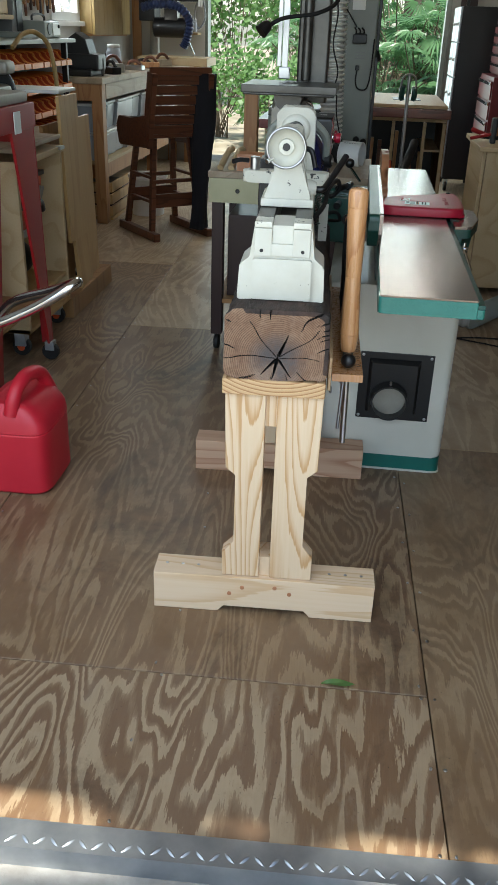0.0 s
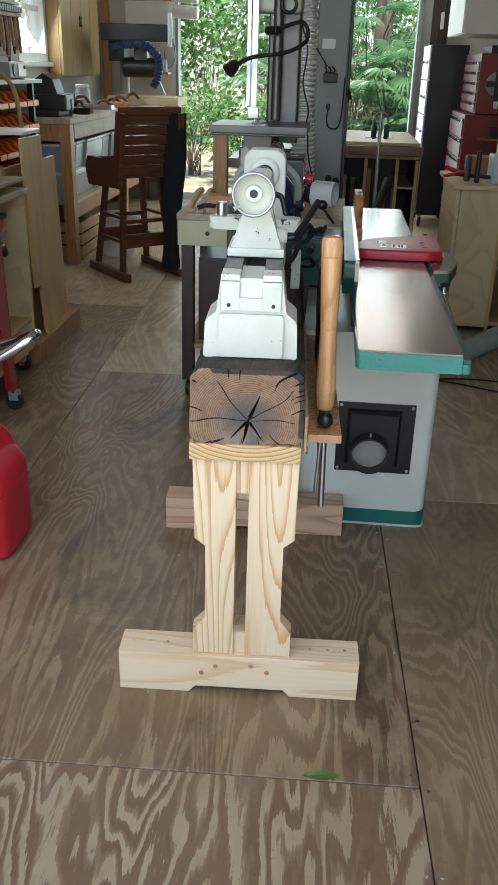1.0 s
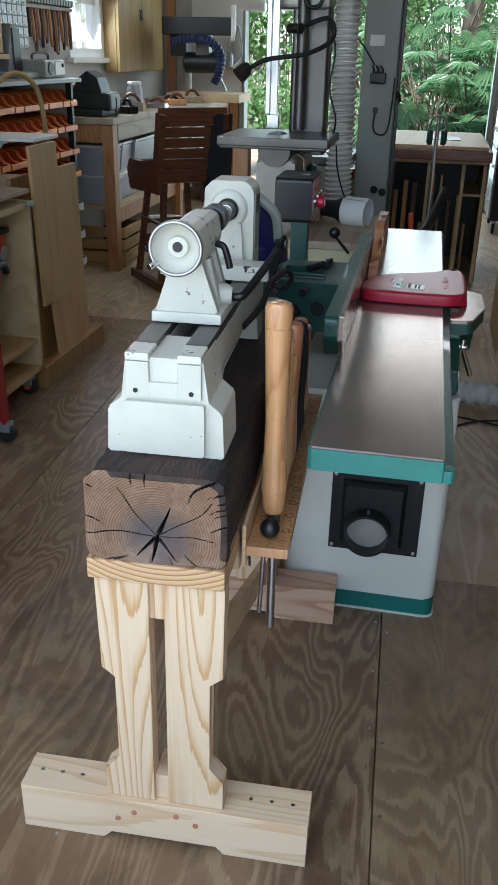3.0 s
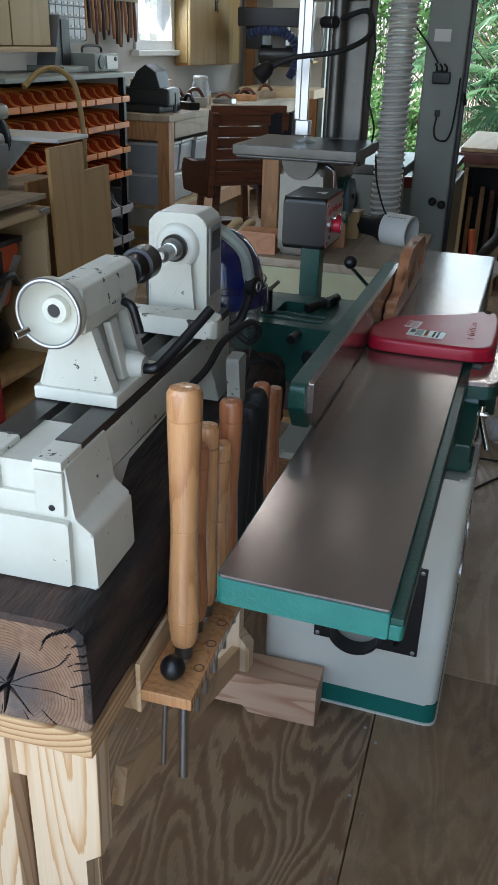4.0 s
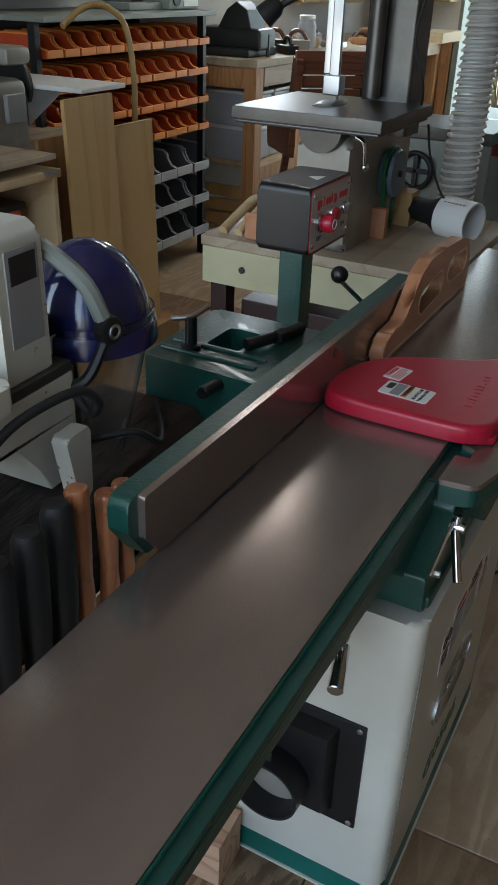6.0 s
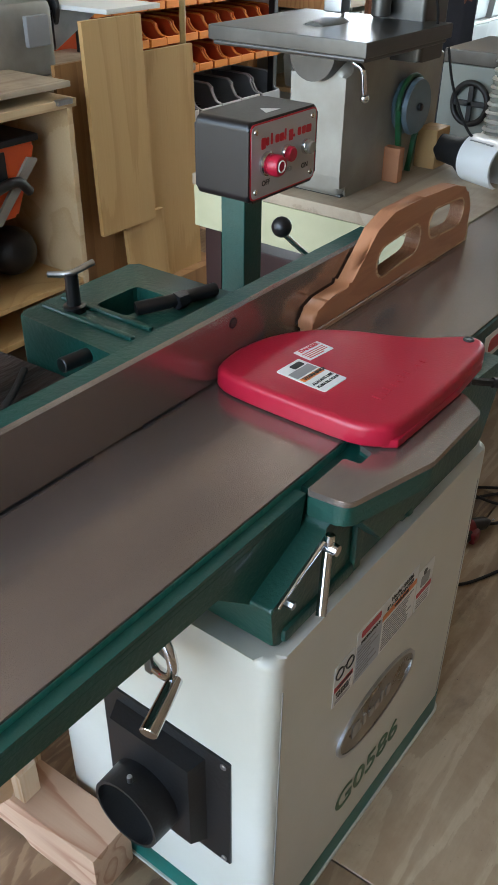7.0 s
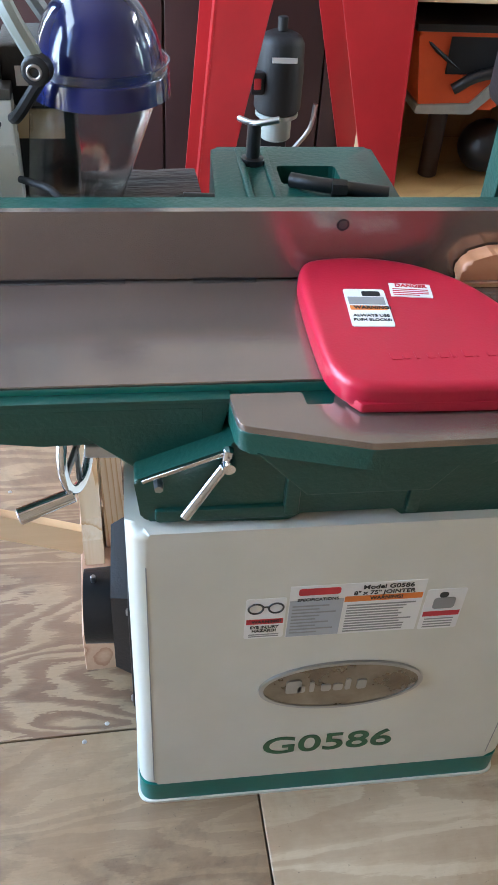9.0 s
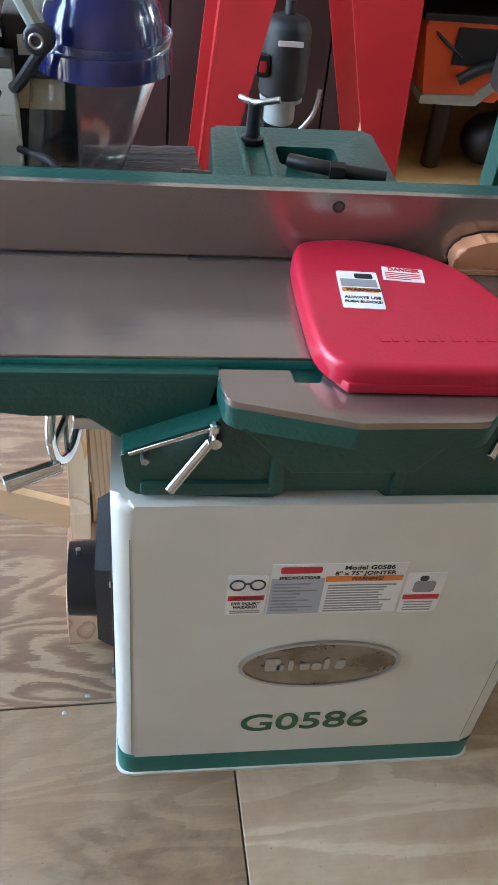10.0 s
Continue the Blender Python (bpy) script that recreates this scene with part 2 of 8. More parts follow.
M["rubber"] = paint("black_rubber", (0.009, 0.009, 0.010), (0.006, 0.006, 0.006), 0.62, 0, 9, 0.3, 120)
M["chrome"] = paint("chrome", (0.78, 0.78, 0.80), (0.62, 0.62, 0.64), 0.1, 1.0, 8, 0.02, 120, spread=0.08)
M["steel"] = paint("brushed_steel", (0.52, 0.52, 0.52), (0.38, 0.38, 0.39), 0.3, 1.0, 8, 0.08, 160, stretch=(1, 1, 0.2))
M["switch_steel"] = paint("satin_steel_plate", (0.50, 0.49, 0.48), (0.42, 0.41, 0.40), 0.38, 0.35, 8, 0.05, 160)
M["zinc"] = paint("galvanised_plate", (0.52, 0.55, 0.58), (0.33, 0.36, 0.39), 0.34, 0.85, 10, 0.1, 120)
M["grey"] = paint("grey_hammer_paint", (0.36, 0.345, 0.30), (0.24, 0.22, 0.185), 0.38, 0.2, 7, 0.14, 150, chips=(0.1, 0.095, 0.09), chip_at=0.72)
M["saw_body"] = paint("grey_green_machine_paint", (0.29, 0.315, 0.285), (0.23, 0.25, 0.225), 0.4, 0, 3, 0.1, 150)
M["white"] = paint("white_cabinet_paint", (0.74, 0.74, 0.71), (0.66, 0.66, 0.63), 0.45, 0, 3, 0.05, 120)
M["pvc"] = paint("white_pvc", (0.76, 0.76, 0.73), (0.68, 0.68, 0.65), 0.3, 0, 5, 0.04, 120)
M["label"] = paint("white_label_vinyl", (0.78, 0.78, 0.76), (0.72, 0.72, 0.70), 0.32, 0, 5, 0.02, 120)
M["label_orange"] = paint("orange_label_print", (0.75, 0.22, 0.03), (0.68, 0.18, 0.02), 0.35, 0, 5, 0.02, 120)
M["label_red"] = paint("red_label_print", (0.52, 0.015, 0.03), (0.45, 0.01, 0.02), 0.35, 0, 5, 0.02, 120)
M["label_grey"] = paint("grey_label_print", (0.30, 0.30, 0.30), (0.24, 0.24, 0.24), 0.4, 0, 5, 0.02, 120)
M["ink"] = paint("black_print", (0.02, 0.02, 0.02), (0.014, 0.014, 0.014), 0.4, 0, 5, 0.02, 120)
M["ink_green"] = paint("green_print", (0.02, 0.11, 0.04), (0.014, 0.09, 0.03), 0.35, 0, 5, 0.02, 120)
M["badge"] = paint("bronzed_badge", (0.36, 0.32, 0.26), (0.16, 0.125, 0.095), 0.28, 0.9, 14, 0.1, 90)
M["wall"] = paint("white_wall_board", (0.50, 0.49, 0.46), (0.40, 0.39, 0.36), 0.7, 0, 1.5, 0.2, 60)
M["stud"] = wood("wall_studs", (0.40, 0.24, 0.12), (0.28, 0.15, 0.07), "Z", 7, 8, 0.6, 0.8)
M["ceiling"] = wood("ceiling_boards", (0.42, 0.34, 0.26), (0.32, 0.25, 0.18), "Y", 7, 6, 0.6, 0.8)
M["wall_wood"] = wood("plywood_wall_sheets", (0.22, 0.155, 0.095), (0.15, 0.10, 0.058), "Z", 6, 4, 0.6, 0.7, stain=(2.0, 0.55, 0.4, (0.12, 0.08, 0.05)))
M["concrete"] = paint("rough_concrete", (0.44, 0.41, 0.36), (0.24, 0.215, 0.18), 0.85, 0, 11, 0.9, 70)
M["soil"] = paint("leafy_ground", (0.42, 0.37, 0.28), (0.24, 0.20, 0.13), 0.9, 0, 3, 0.8, 20)
M["leaf"] = paint("green_leaf", (0.19, 0.34, 0.11), (0.11, 0.23, 0.06), 0.4, 0, 6, 0.1, 30)
M["frond"] = paint("palm_leaf", (0.20, 0.36, 0.18), (0.13, 0.27, 0.11), 0.32, 0, 2, 0.1, 30)
M["trunk"] = paint("tree_bark", (0.22, 0.17, 0.12), (0.10, 0.075, 0.05), 0.9, 0, 9, 0.9, 40, stretch=(1, 1, 0.3))
M["blue"] = paint("navy_visor_plastic", (0.012, 0.016, 0.10), (0.008, 0.011, 0.075), 0.14, 0, 5, 0.02, 120, coat=0.6)
M["blue_hose"] = paint("blue_hose_rubber", (0.02, 0.035, 0.10), (0.013, 0.022, 0.07), 0.4, 0, 5, 0.1, 60)
M["cloth"] = paint("dark_cloth", (0.014, 0.014, 0.02), (0.008, 0.008, 0.012), 0.9, 0, 8, 0.9, 80)
M["yellow_wood"] = wood("yellow_pine_cabinet", (0.38, 0.26, 0.10), (0.29, 0.18, 0.06), "Z", 5, 5, 0.45, 0.7)
M["cream_board"] = paint("yellowed_painted_board", (0.52, 0.50, 0.32), (0.42, 0.40, 0.24), 0.5, 0, 6, 0.2, 60, chips=(0.12, 0.09, 0.05), chip_at=0.7)
M["tub"] = paint("milky_storage_tub", (0.46, 0.49, 0.53), (0.36, 0.39, 0.43), 0.3, 0, 5, 0.05, 60)
M["pulley"] = paint("blue_grey_pulley", (0.13, 0.19, 0.23), (0.09, 0.13, 0.16), 0.4, 0.1, 8, 0.1, 60)
M["skirt"] = paint("plinth_green", (0.012, 0.15, 0.12), (0.01, 0.12, 0.095), 0.35, 0, 8, 0.06, 120)
M["void"] = paint("crack_black", (0.012, 0.010, 0.009), (0.006, 0.005, 0.005), 0.9, 0, 30, 0.4, 90)
M["brown_box"] = paint("dark_red_cabinet", (0.035, 0.013, 0.011), (0.022, 0.008, 0.007), 0.4, 0, 5, 0.1, 60)


def clear(name, tint, rough=0.05):
    m, n, l, p = nodes_of(name)
    p.inputs["Base Color"].default_value = (*tint, 1)
    p.inputs["Transmission Weight"].default_value, p.inputs["Roughness"].default_value, p.inputs["IOR"].default_value = 1.0, rough, 1.25
    v = coords(n, l)
    l.new(math_of(n, l, "MULTIPLY_ADD", noise_of(n, l, v, 22, 5), 0.12, rough), p.inputs["Roughness"])
    return m


M["glass"] = clear("window_glass", (0.97, 0.98, 0.98), 0.0)
M["visor"] = clear("scratched_visor", (0.93, 0.95, 0.95), 0.02)
M["visor"].node_tree.nodes["Principled BSDF"].inputs["IOR"].default_value = 1.5
M["hose_clear"] = clear("clear_duct_wall", (0.80, 0.82, 0.80), 0.16)
M["hose_clear"].node_tree.nodes["Principled BSDF"].inputs["Transmission Weight"].default_value = 0.4


def end_grain(name, centre, freq, light, dark, heart=0.0, wobble=0.012):
    """Growth rings round a centre in the plane of a sawn end."""
    m, n, l, p = nodes_of(name)
    tc = n.new("ShaderNodeTexCoord")
    mp = n.new("ShaderNodeMapping")
    mp.inputs["Location"].default_value = (-centre[0], 0, -centre[1])
    mp.inputs["Scale"].default_value = (1, 0, 1)
    l.new(tc.outputs["Object"], mp.inputs["Vector"])
    ln = n.new("ShaderNodeVectorMath")
    ln.operation = "LENGTH"
    l.new(mp.outputs["Vector"], ln.inputs[0])
    wob = noise_of(n, l, mp.outputs["Vector"], 14, 3)
    fine = noise_of(n, l, mp.outputs["Vector"], 260, 3)
    r = math_of(n, l, "MULTIPLY_ADD", wob, wobble, ln.outputs["Value"])
    ring = math_of(n, l, "FRACT", math_of(n, l, "MULTIPLY", r, freq))
    mid = tuple(a * 0.75 + b * 0.25 for a, b in zip(light, dark))
    col = ramp_of(n, l, ring, [(0.0, light), (0.5, mid), (0.88, dark), (1.0, light)])
    if heart:
        col = mix_of(n, l, ramp_of(n, l, r, [(heart * 0.6, (0.9,) * 3), (heart * 1.25, (0.0,) * 3)]), col, (0.062, 0.064, 0.070))
        blotch = ramp_of(n, l, noise_of(n, l, mp.outputs["Vector"], 30, 5, 0.65), [(0.46, (0, 0, 0)), (0.68, (0.7,) * 3)])
        col = mix_of(n, l, blotch, col, (0.15, 0.075, 0.042))
        pale = ramp_of(n, l, noise_of(n, l, mp.outputs["Vector"], 11, 4, 0.6), [(0.52, (0, 0, 0)), (0.72, (0.5,) * 3)])
        col = mix_of(n, l, pale, col, (0.42, 0.30, 0.21))
    rough_saw = noise_of(n, l, mp.outputs["Vector"], 95, 6, 0.75)
    col = mix_of(n, l, ramp_of(n, l, rough_saw, [(0.50, (0, 0, 0)), (0.72, (0.55 if heart else 0.0,) * 3)]), col, tuple(c * 0.55 for c in dark))
    col = mix_of(n, l, math_of(n, l, "MULTIPLY", fine, 0.30), col, dark)
    l.new(col, p.inputs["Base Color"])
    p.inputs["Roughness"].default_value = 0.75
    bump_of(n, l, mix_of(n, l, 0.5, fine, ring), p, 0.6)
    return m


M["end_grain"] = end_grain("sawn_timber_end", (-0.097, 0.684), 230.0, (0.285, 0.172, 0.102), (0.105, 0.052, 0.030), 0.062)
M["cap_end"] = end_grain("cap_board_end", (0.005, 0.855), 105.0, (0.66, 0.45, 0.24), (0.30, 0.14, 0.05), 0.0, 0.004)


def leafy(m):
    """Lets sunlight glow through thin leaves."""
    n, l = m.node_tree.nodes, m.node_tree.links
    p, out = n["Principled BSDF"], n["Material Output"]
    t, mx = n.new("ShaderNodeBsdfTranslucent"), n.new("ShaderNodeMixShader")
    src = p.inputs["Base Color"].links[0].from_socket
    l.new(src, t.inputs["Color"])
    mx.inputs[0].default_value = 0.5
    l.new(p.outputs[0], mx.inputs[1])
    l.new(t.outputs[0], mx.inputs[2])
    l.new(mx.outputs[0], out.inputs["Surface"])


leafy(M["leaf"])
leafy(M["frond"])
M["orange_lip"] = paint("pale_orange_rim", (0.80, 0.30, 0.06), (0.70, 0.22, 0.04), 0.4, 0, 6, 0.1, 60)
M["grey_lip"] = paint("pale_grey_rim", (0.50, 0.51, 0.52), (0.42, 0.43, 0.44), 0.4, 0, 6, 0.1, 60)


def lamp_glow():
    m, n, l, p = nodes_of("lamp_diffuser")
    p.inputs["Base Color"].default_value = (0.8, 0.8, 0.78, 1)
    p.inputs["Emission Color"].default_value = (1.0, 0.96, 0.90, 1)
    p.inputs["Emission Strength"].default_value = 11.0
    return m


M["lamp_glow"] = lamp_glow()


# ---- building tools ----
ORIGIN = {}


def settle_normals(me, limit=math.cos(radians(38))):
    """Keeps broad flat faces flat beside narrow bevels: shading normals weighted by the area of the faces that meet."""
    if len(me.polygons) > 3000:
        return
    norm, area = [p.normal.copy() for p in me.polygons], [p.area for p in me.polygons]
    round_vert = [[] for _ in me.vertices]
    for p in me.polygons:
        for v in p.vertices:
            round_vert[v].append(p.index)
    out = []
    for p in me.polygons:
        n0 = norm[p.index]
        for v in p.vertices:
            acc = Vector((0, 0, 0))
            for k in round_vert[v]:
                if norm[k].dot(n0) > limit:
                    acc += norm[k] * area[k]
            out.append(acc.normalized() if acc.length > 1e-12 else n0)
    me.normals_split_custom_set(out)


def mesh_of(name, bm, mat, origin=(0, 0, 0), smooth=True):
    bmesh.ops.translate(bm, verts=bm.verts, vec=(-origin[0], -origin[1], -origin[2]))
    bmesh.ops.recalc_face_normals(bm, faces=bm.faces)
    me = bpy.data.meshes.new(name)
    bm.to_mesh(me)
    bm.free()
    for one in mat if isinstance(mat, (list, tuple)) else (mat,):
        me.materials.append(one)
    if smooth:
        me.shade_smooth()
        me.set_sharp_from_angle(angle=radians(38))
        settle_normals(me)
    return me


def thing(name, label, category, at=(0, 0, 0), rz=0.0, group="", kind="", local=False):
    """An Empty at the base of a thing. local: its parts are drawn round the thing's own origin."""
    ob = new(name)
    ob.empty_display_size = 0.1
    ob.matrix_basis = pose(*at, 0, 0, rz)
    ORIGIN[ob] = (0, 0, 0) if local else tuple(at)
    return tagged(ob, label, category, group, kind)


def part(name, bm, mat, parent, label=""):
    ob = new(name, mesh_of(name, bm, mat, ORIGIN[parent]))
    ob.parent = parent
    ORIGIN[ob] = ORIGIN[parent]
    return tagged(ob, label)


def solid(name, bm, mat, label, category, at=(0, 0, 0), rz=0.0, group="", kind="", local=False):
    ob = new(name, mesh_of(name, bm, mat, (0, 0, 0) if local else at))
    ob.matrix_basis = pose(*at, 0, 0, rz)
    ORIGIN[ob] = (0, 0, 0) if local else tuple(at)
    return tagged(ob, label, category, group, kind)


def fresh():
    return bmesh.new()


def box(x0, y0, z0, x1, y1, z1, bevel=0.0, seg=2, bm=None):
    bm = bm or fresh()
    vs = [bm.verts.new((x, y, z)) for x in (x0, x1) for y in (y0, y1) for z in (z0, z1)]
    fs = [bm.faces.new([vs[i] for i in q]) for q in ((0, 1, 3, 2), (4, 6, 7, 5), (0, 4, 5, 1), (2, 3, 7, 6), (0, 2, 6, 4), (1, 5, 7, 3))]
    if bevel:
        es = list({e for f in fs for e in f.edges})
        bmesh.ops.bevel(bm, geom=es, offset=bevel, segments=seg, affect="EDGES", profile=0.5)
    return bm


def slab(p, q, width, thick, bevel=0.0, up=(0, 0, 1), bm=None):
    """A straight bar from p to q, of that width across and thickness along up."""
    bm = bm or fresh()
    p, q = Vector(p), Vector(q)
    d = (q - p).normalized()
    s = d.cross(Vector(up)).normalized()
    u = s.cross(d).normalized()
    vs = []
    for o in (p, q):
        for a, b in ((-1, -1), (1, -1), (1, 1), (-1, 1)):
            vs.append(bm.verts.new(o + s * a * width / 2 + u * b * thick / 2))
    fs = [bm.faces.new(vs[0:4]), bm.faces.new(vs[4:8])] + [bm.faces.new((vs[i], vs[(i + 1) % 4], vs[4 + (i + 1) % 4], vs[4 + i])) for i in range(4)]
    if bevel:
        bmesh.ops.bevel(bm, geom=list({e for f in fs for e in f.edges}), offset=bevel, segments=2, affect="EDGES", profile=0.5)
    return bm


def prism(outline, lo, hi, axis="z", bevel=0.0, seg=2, bm=None):
    """An outline drawn in the plane across axis, pulled from lo to hi: axis z takes (x, y), y takes (x, z), x takes (y, z)."""
    bm = bm or fresh()
    put = {"z": lambda a, b, c: (a, b, c), "y": lambda a, b, c: (a, c, b), "x": lambda a, b, c: (c, a, b)}[axis]
    bot, top = ([bm.verts.new(put(a, b, c)) for a, b in outline] for c in (lo, hi))
    n = len(outline)
    caps = [bm.faces.new(bot), bm.faces.new(top)]
    for i in range(n):
        bm.faces.new((bot[i], bot[(i + 1) % n], top[(i + 1) % n], top[i]))
    if bevel:
        bmesh.ops.bevel(bm, geom=list({e for f in caps for e in f.edges}), offset=bevel, segments=seg, affect="EDGES", profile=0.5)
    return bm


def rounded(outline, r, seg=5):
    """The outline with its corners rounded: r one radius, or one for each corner."""
    out, n = [], len(outline)
    for i in range(n):
        a, b, c = (Vector(outline[j % n]) for j in (i - 1, i, i + 1))
        rad = r if isinstance(r, (int, float)) else r[i]
        if rad <= 0:
            out.append(tuple(b))
            continue
        u, v = (a - b).normalized(), (c - b).normalized()
        half = math.acos(max(-1, min(1, u.dot(v)))) / 2
        t = min(rad / math.tan(half), (a - b).length * 0.49, (c - b).length * 0.49)
        p, q = b + u * t, b + v * t
        for k in range(seg + 1):
            s = k / seg
            out.append(tuple((1 - s) ** 2 * p + 2 * s * (1 - s) * b + s * s * q))
    return out


def ring_frame(p0, p1):
    d = (Vector(p1) - Vector(p0)).normalized()
    s = d.orthogonal().normalized()
    return d, s, d.cross(s)


def turned(profile, p0, p1, seg=28, bm=None, caps=True):
    """A turned body on the axis from p0 to p1: profile rows of (share of the length, radius)."""
    bm = bm or fresh()
    p0, p1 = Vector(p0), Vector(p1)
    d, s, u = ring_frame(p0, p1)
    rings = []
    for t, r in profile:
        o = p0 + (p1 - p0) * t
        rings.append([bm.verts.new(o + (s * math.cos(a) + u * math.sin(a)) * max(r, 0.0002)) for a in (2 * math.pi * k / seg for k in range(seg))])
    for a, b in zip(rings, rings[1:]):
        for k in range(seg):
            bm.faces.new((a[k], a[(k + 1) % seg], b[(k + 1) % seg], b[k]))
    if caps:
        bm.faces.new(rings[0])
        bm.faces.new(rings[-1])
    return bm


def rod(p0, p1, r, r1=None, seg=20, bm=None):
    r1 = r if r1 is None else r1
    L = max((Vector(p1) - Vector(p0)).length, 1e-5)
    e = min(0.12 * min(r, r1), L * 0.2) / L
    return turned([(0, r * 0.88), (e, r), (1 - e, r1), (1, r1 * 0.88)], p0, p1, seg, bm)


def tube(points, r, seg=10, bm=None, smooth=6, radius_at=None):
    """A round bar along a smooth path through the points."""
    bm = bm or fresh()
    P = [Vector(p) for p in points]
    path = []
    if smooth > 1 and len(P) > 2:
        E = [P[0] * 2 - P[1]] + P + [P[-1] * 2 - P[-2]]
        for i in range(1, len(E) - 2):
            a, b, c, d = E[i - 1:i + 3]
            for k in range(smooth):
                t = k / smooth
                path.append(0.5 * (2 * b + (c - a) * t + (2 * a - 5 * b + 4 * c - d) * t * t + (3 * b - a - 3 * c + d) * t ** 3))
        path.append(P[-1])
    else:
        path = P
    side, rings = None, []
    for i, o in enumerate(path):
        d = (path[min(i + 1, len(path) - 1)] - path[max(i - 1, 0)]).normalized()
        side = d.orthogonal().normalized() if side is None else (side - d * side.dot(d)).normalized()
        u = d.cross(side)
        rr = radius_at(i / (len(path) - 1)) if radius_at else r
        rings.append([bm.verts.new(o + (side * math.cos(a) + u * math.sin(a)) * rr) for a in (2 * math.pi * k / seg for k in range(seg))])
    for a, b in zip(rings, rings[1:]):
        for k in range(seg):
            bm.faces.new((a[k], a[(k + 1) % seg], b[(k + 1) % seg], b[k]))
    bm.faces.new(rings[0])
    bm.faces.new(rings[-1])
    return bm


def hoop(centre, axis, radius, r, seg=40, ring=12, bm=None):
    """A torus."""
    bm = bm or fresh()
    c, d = Vector(centre), Vector(axis).normalized()
    s = d.orthogonal().normalized()
    u = d.cross(s)
    rings = []
    for i in range(seg):
        a = 2 * math.pi * i / seg
        out = s * math.cos(a) + u * math.sin(a)
        rings.append([bm.verts.new(c + out * (radius + r * math.cos(b)) + d * r * math.sin(b)) for b in (2 * math.pi * k / ring for k in range(ring))])
    for i in range(seg):
        a, b = rings[i], rings[(i + 1) % seg]
        for k in range(ring):
            bm.faces.new((a[k], a[(k + 1) % ring], b[(k + 1) % ring], b[k]))
    return bm


def ball(centre, r, seg=20, bm=None, squash=1.0):
    bm = bm or fresh()
    m = Matrix.Translation(centre) @ Matrix.Diagonal((r, r, r * squash, 1))
    bmesh.ops.create_uvsphere(bm, u_segments=seg, v_segments=seg // 2 + 2, radius=1.0, matrix=m)
    return bm


def ribbed(points, r, pitch, depth, seg=18, bm=None):
    """A ribbed hose along a path."""
    P = [Vector(p) for p in points]
    L = sum((b - a).length for a, b in zip(P, P[1:]))
    steps = max(2, int(L / pitch * 4 / max(1, len(P) - 1)))
    count = steps * (len(P) - 1)
    return tube(points, r, seg, bm, steps, lambda t: r + depth * math.sin(2 * math.pi * t * count / 4))


def plate_hole(outline, hole, lo, hi, axis):
    """A plate of that outline with holes through it, built as a bridged ring of faces: outline and hole have equal counts."""
    bm = fresh()
    put = {"z": lambda a, b, c: (a, b, c), "y": lambda a, b, c: (a, c, b), "x": lambda a, b, c: (c, a, b)}[axis]
    n = len(outline)
    A, B, C, D = ([bm.verts.new(put(a, b, c)) for a, b in line] for line, c in ((outline, lo), (outline, hi), (hole, lo), (hole, hi)))
    for i in range(n):
        j = (i + 1) % n
        for q in ((A[i], A[j], B[j], B[i]), (C[i], D[i], D[j], C[j]), (A[i], C[i], C[j], A[j]), (B[i], B[j], D[j], D[i])):
            bm.faces.new(q)
    return bm


def cut(ob, *tools):
    """Cuts the tools' volumes out of the mesh of ob, and removes them."""
    for bm in tools:
        t = new("cutter", mesh_of("cutter", bm, M["black"], ORIGIN[ob], False))
        t.matrix_world = ob.matrix_world if ob.parent is None else ob.parent.matrix_basis
        md = ob.modifiers.new("cut", "BOOLEAN")
        md.operation, md.solver, md.object = "DIFFERENCE", "EXACT", t
        bpy.context.view_layer.update()
        me = bpy.data.meshes.new_from_object(ob.evaluated_get(bpy.context.evaluated_depsgraph_get()))
        ob.modifiers.remove(md)
        ob.data = me
        bpy.data.objects.remove(t)
    return ob


def writing(text, size, mat, parent, m, bold=0.0, wide=1.0, name="lettering"):
    """Raised letters in the built-in font, drawn in the plane of m."""
    cu = bpy.data.curves.new(name, "FONT")
    cu.body, cu.size, cu.align_x, cu.align_y, cu.extrude, cu.offset = text, size, "CENTER", "CENTER", 0.0003, bold
    tmp = bpy.data.objects.new("t", cu)
    scene.collection.objects.link(tmp)
    bpy.context.view_layer.update()
    me = bpy.data.meshes.new_from_object(tmp.evaluated_get(bpy.context.evaluated_depsgraph_get()))
    bpy.data.objects.remove(tmp)
    me.materials.clear()
    me.materials.append(mat)
    o = ORIGIN[parent]
    me.transform(Matrix.Translation((-o[0], -o[1], -o[2])) @ m @ Matrix.Diagonal((wide, 1, 1, 1)))
    ob = new(name, me)
    ob.parent = parent
    ORIGIN[ob] = o
    return ob


def plane_at(origin, right, up):
    """A frame whose x runs right and y up, for labels and lettering."""
    r, u = Vector(right).normalized(), Vector(up).normalized()
    n = r.cross(u)
    m = Matrix((r, u, n)).transposed().to_4x4()
    m.translation = origin
    return m


def patch(m, x0, y0, x1, y1, lift=0.0006, r=0.0, bm=None):
    """A thin printed patch in the plane of m."""
    bm = bm or fresh()
    line = [(x0, y0), (x1, y0), (x1, y1), (x0, y1)]
    line = rounded(line, r) if r else line
    n = len(line)
    lo = [bm.verts.new(m @ Vector((x, y, -0.0004))) for x, y in line]
    hi = [bm.verts.new(m @ Vector((x, y, lift))) for x, y in line]
    bm.faces.new(lo)
    bm.faces.new(hi)
    for i in range(n):
        bm.faces.new((lo[i], lo[(i + 1) % n], hi[(i + 1) % n], hi[i]))
    return bm


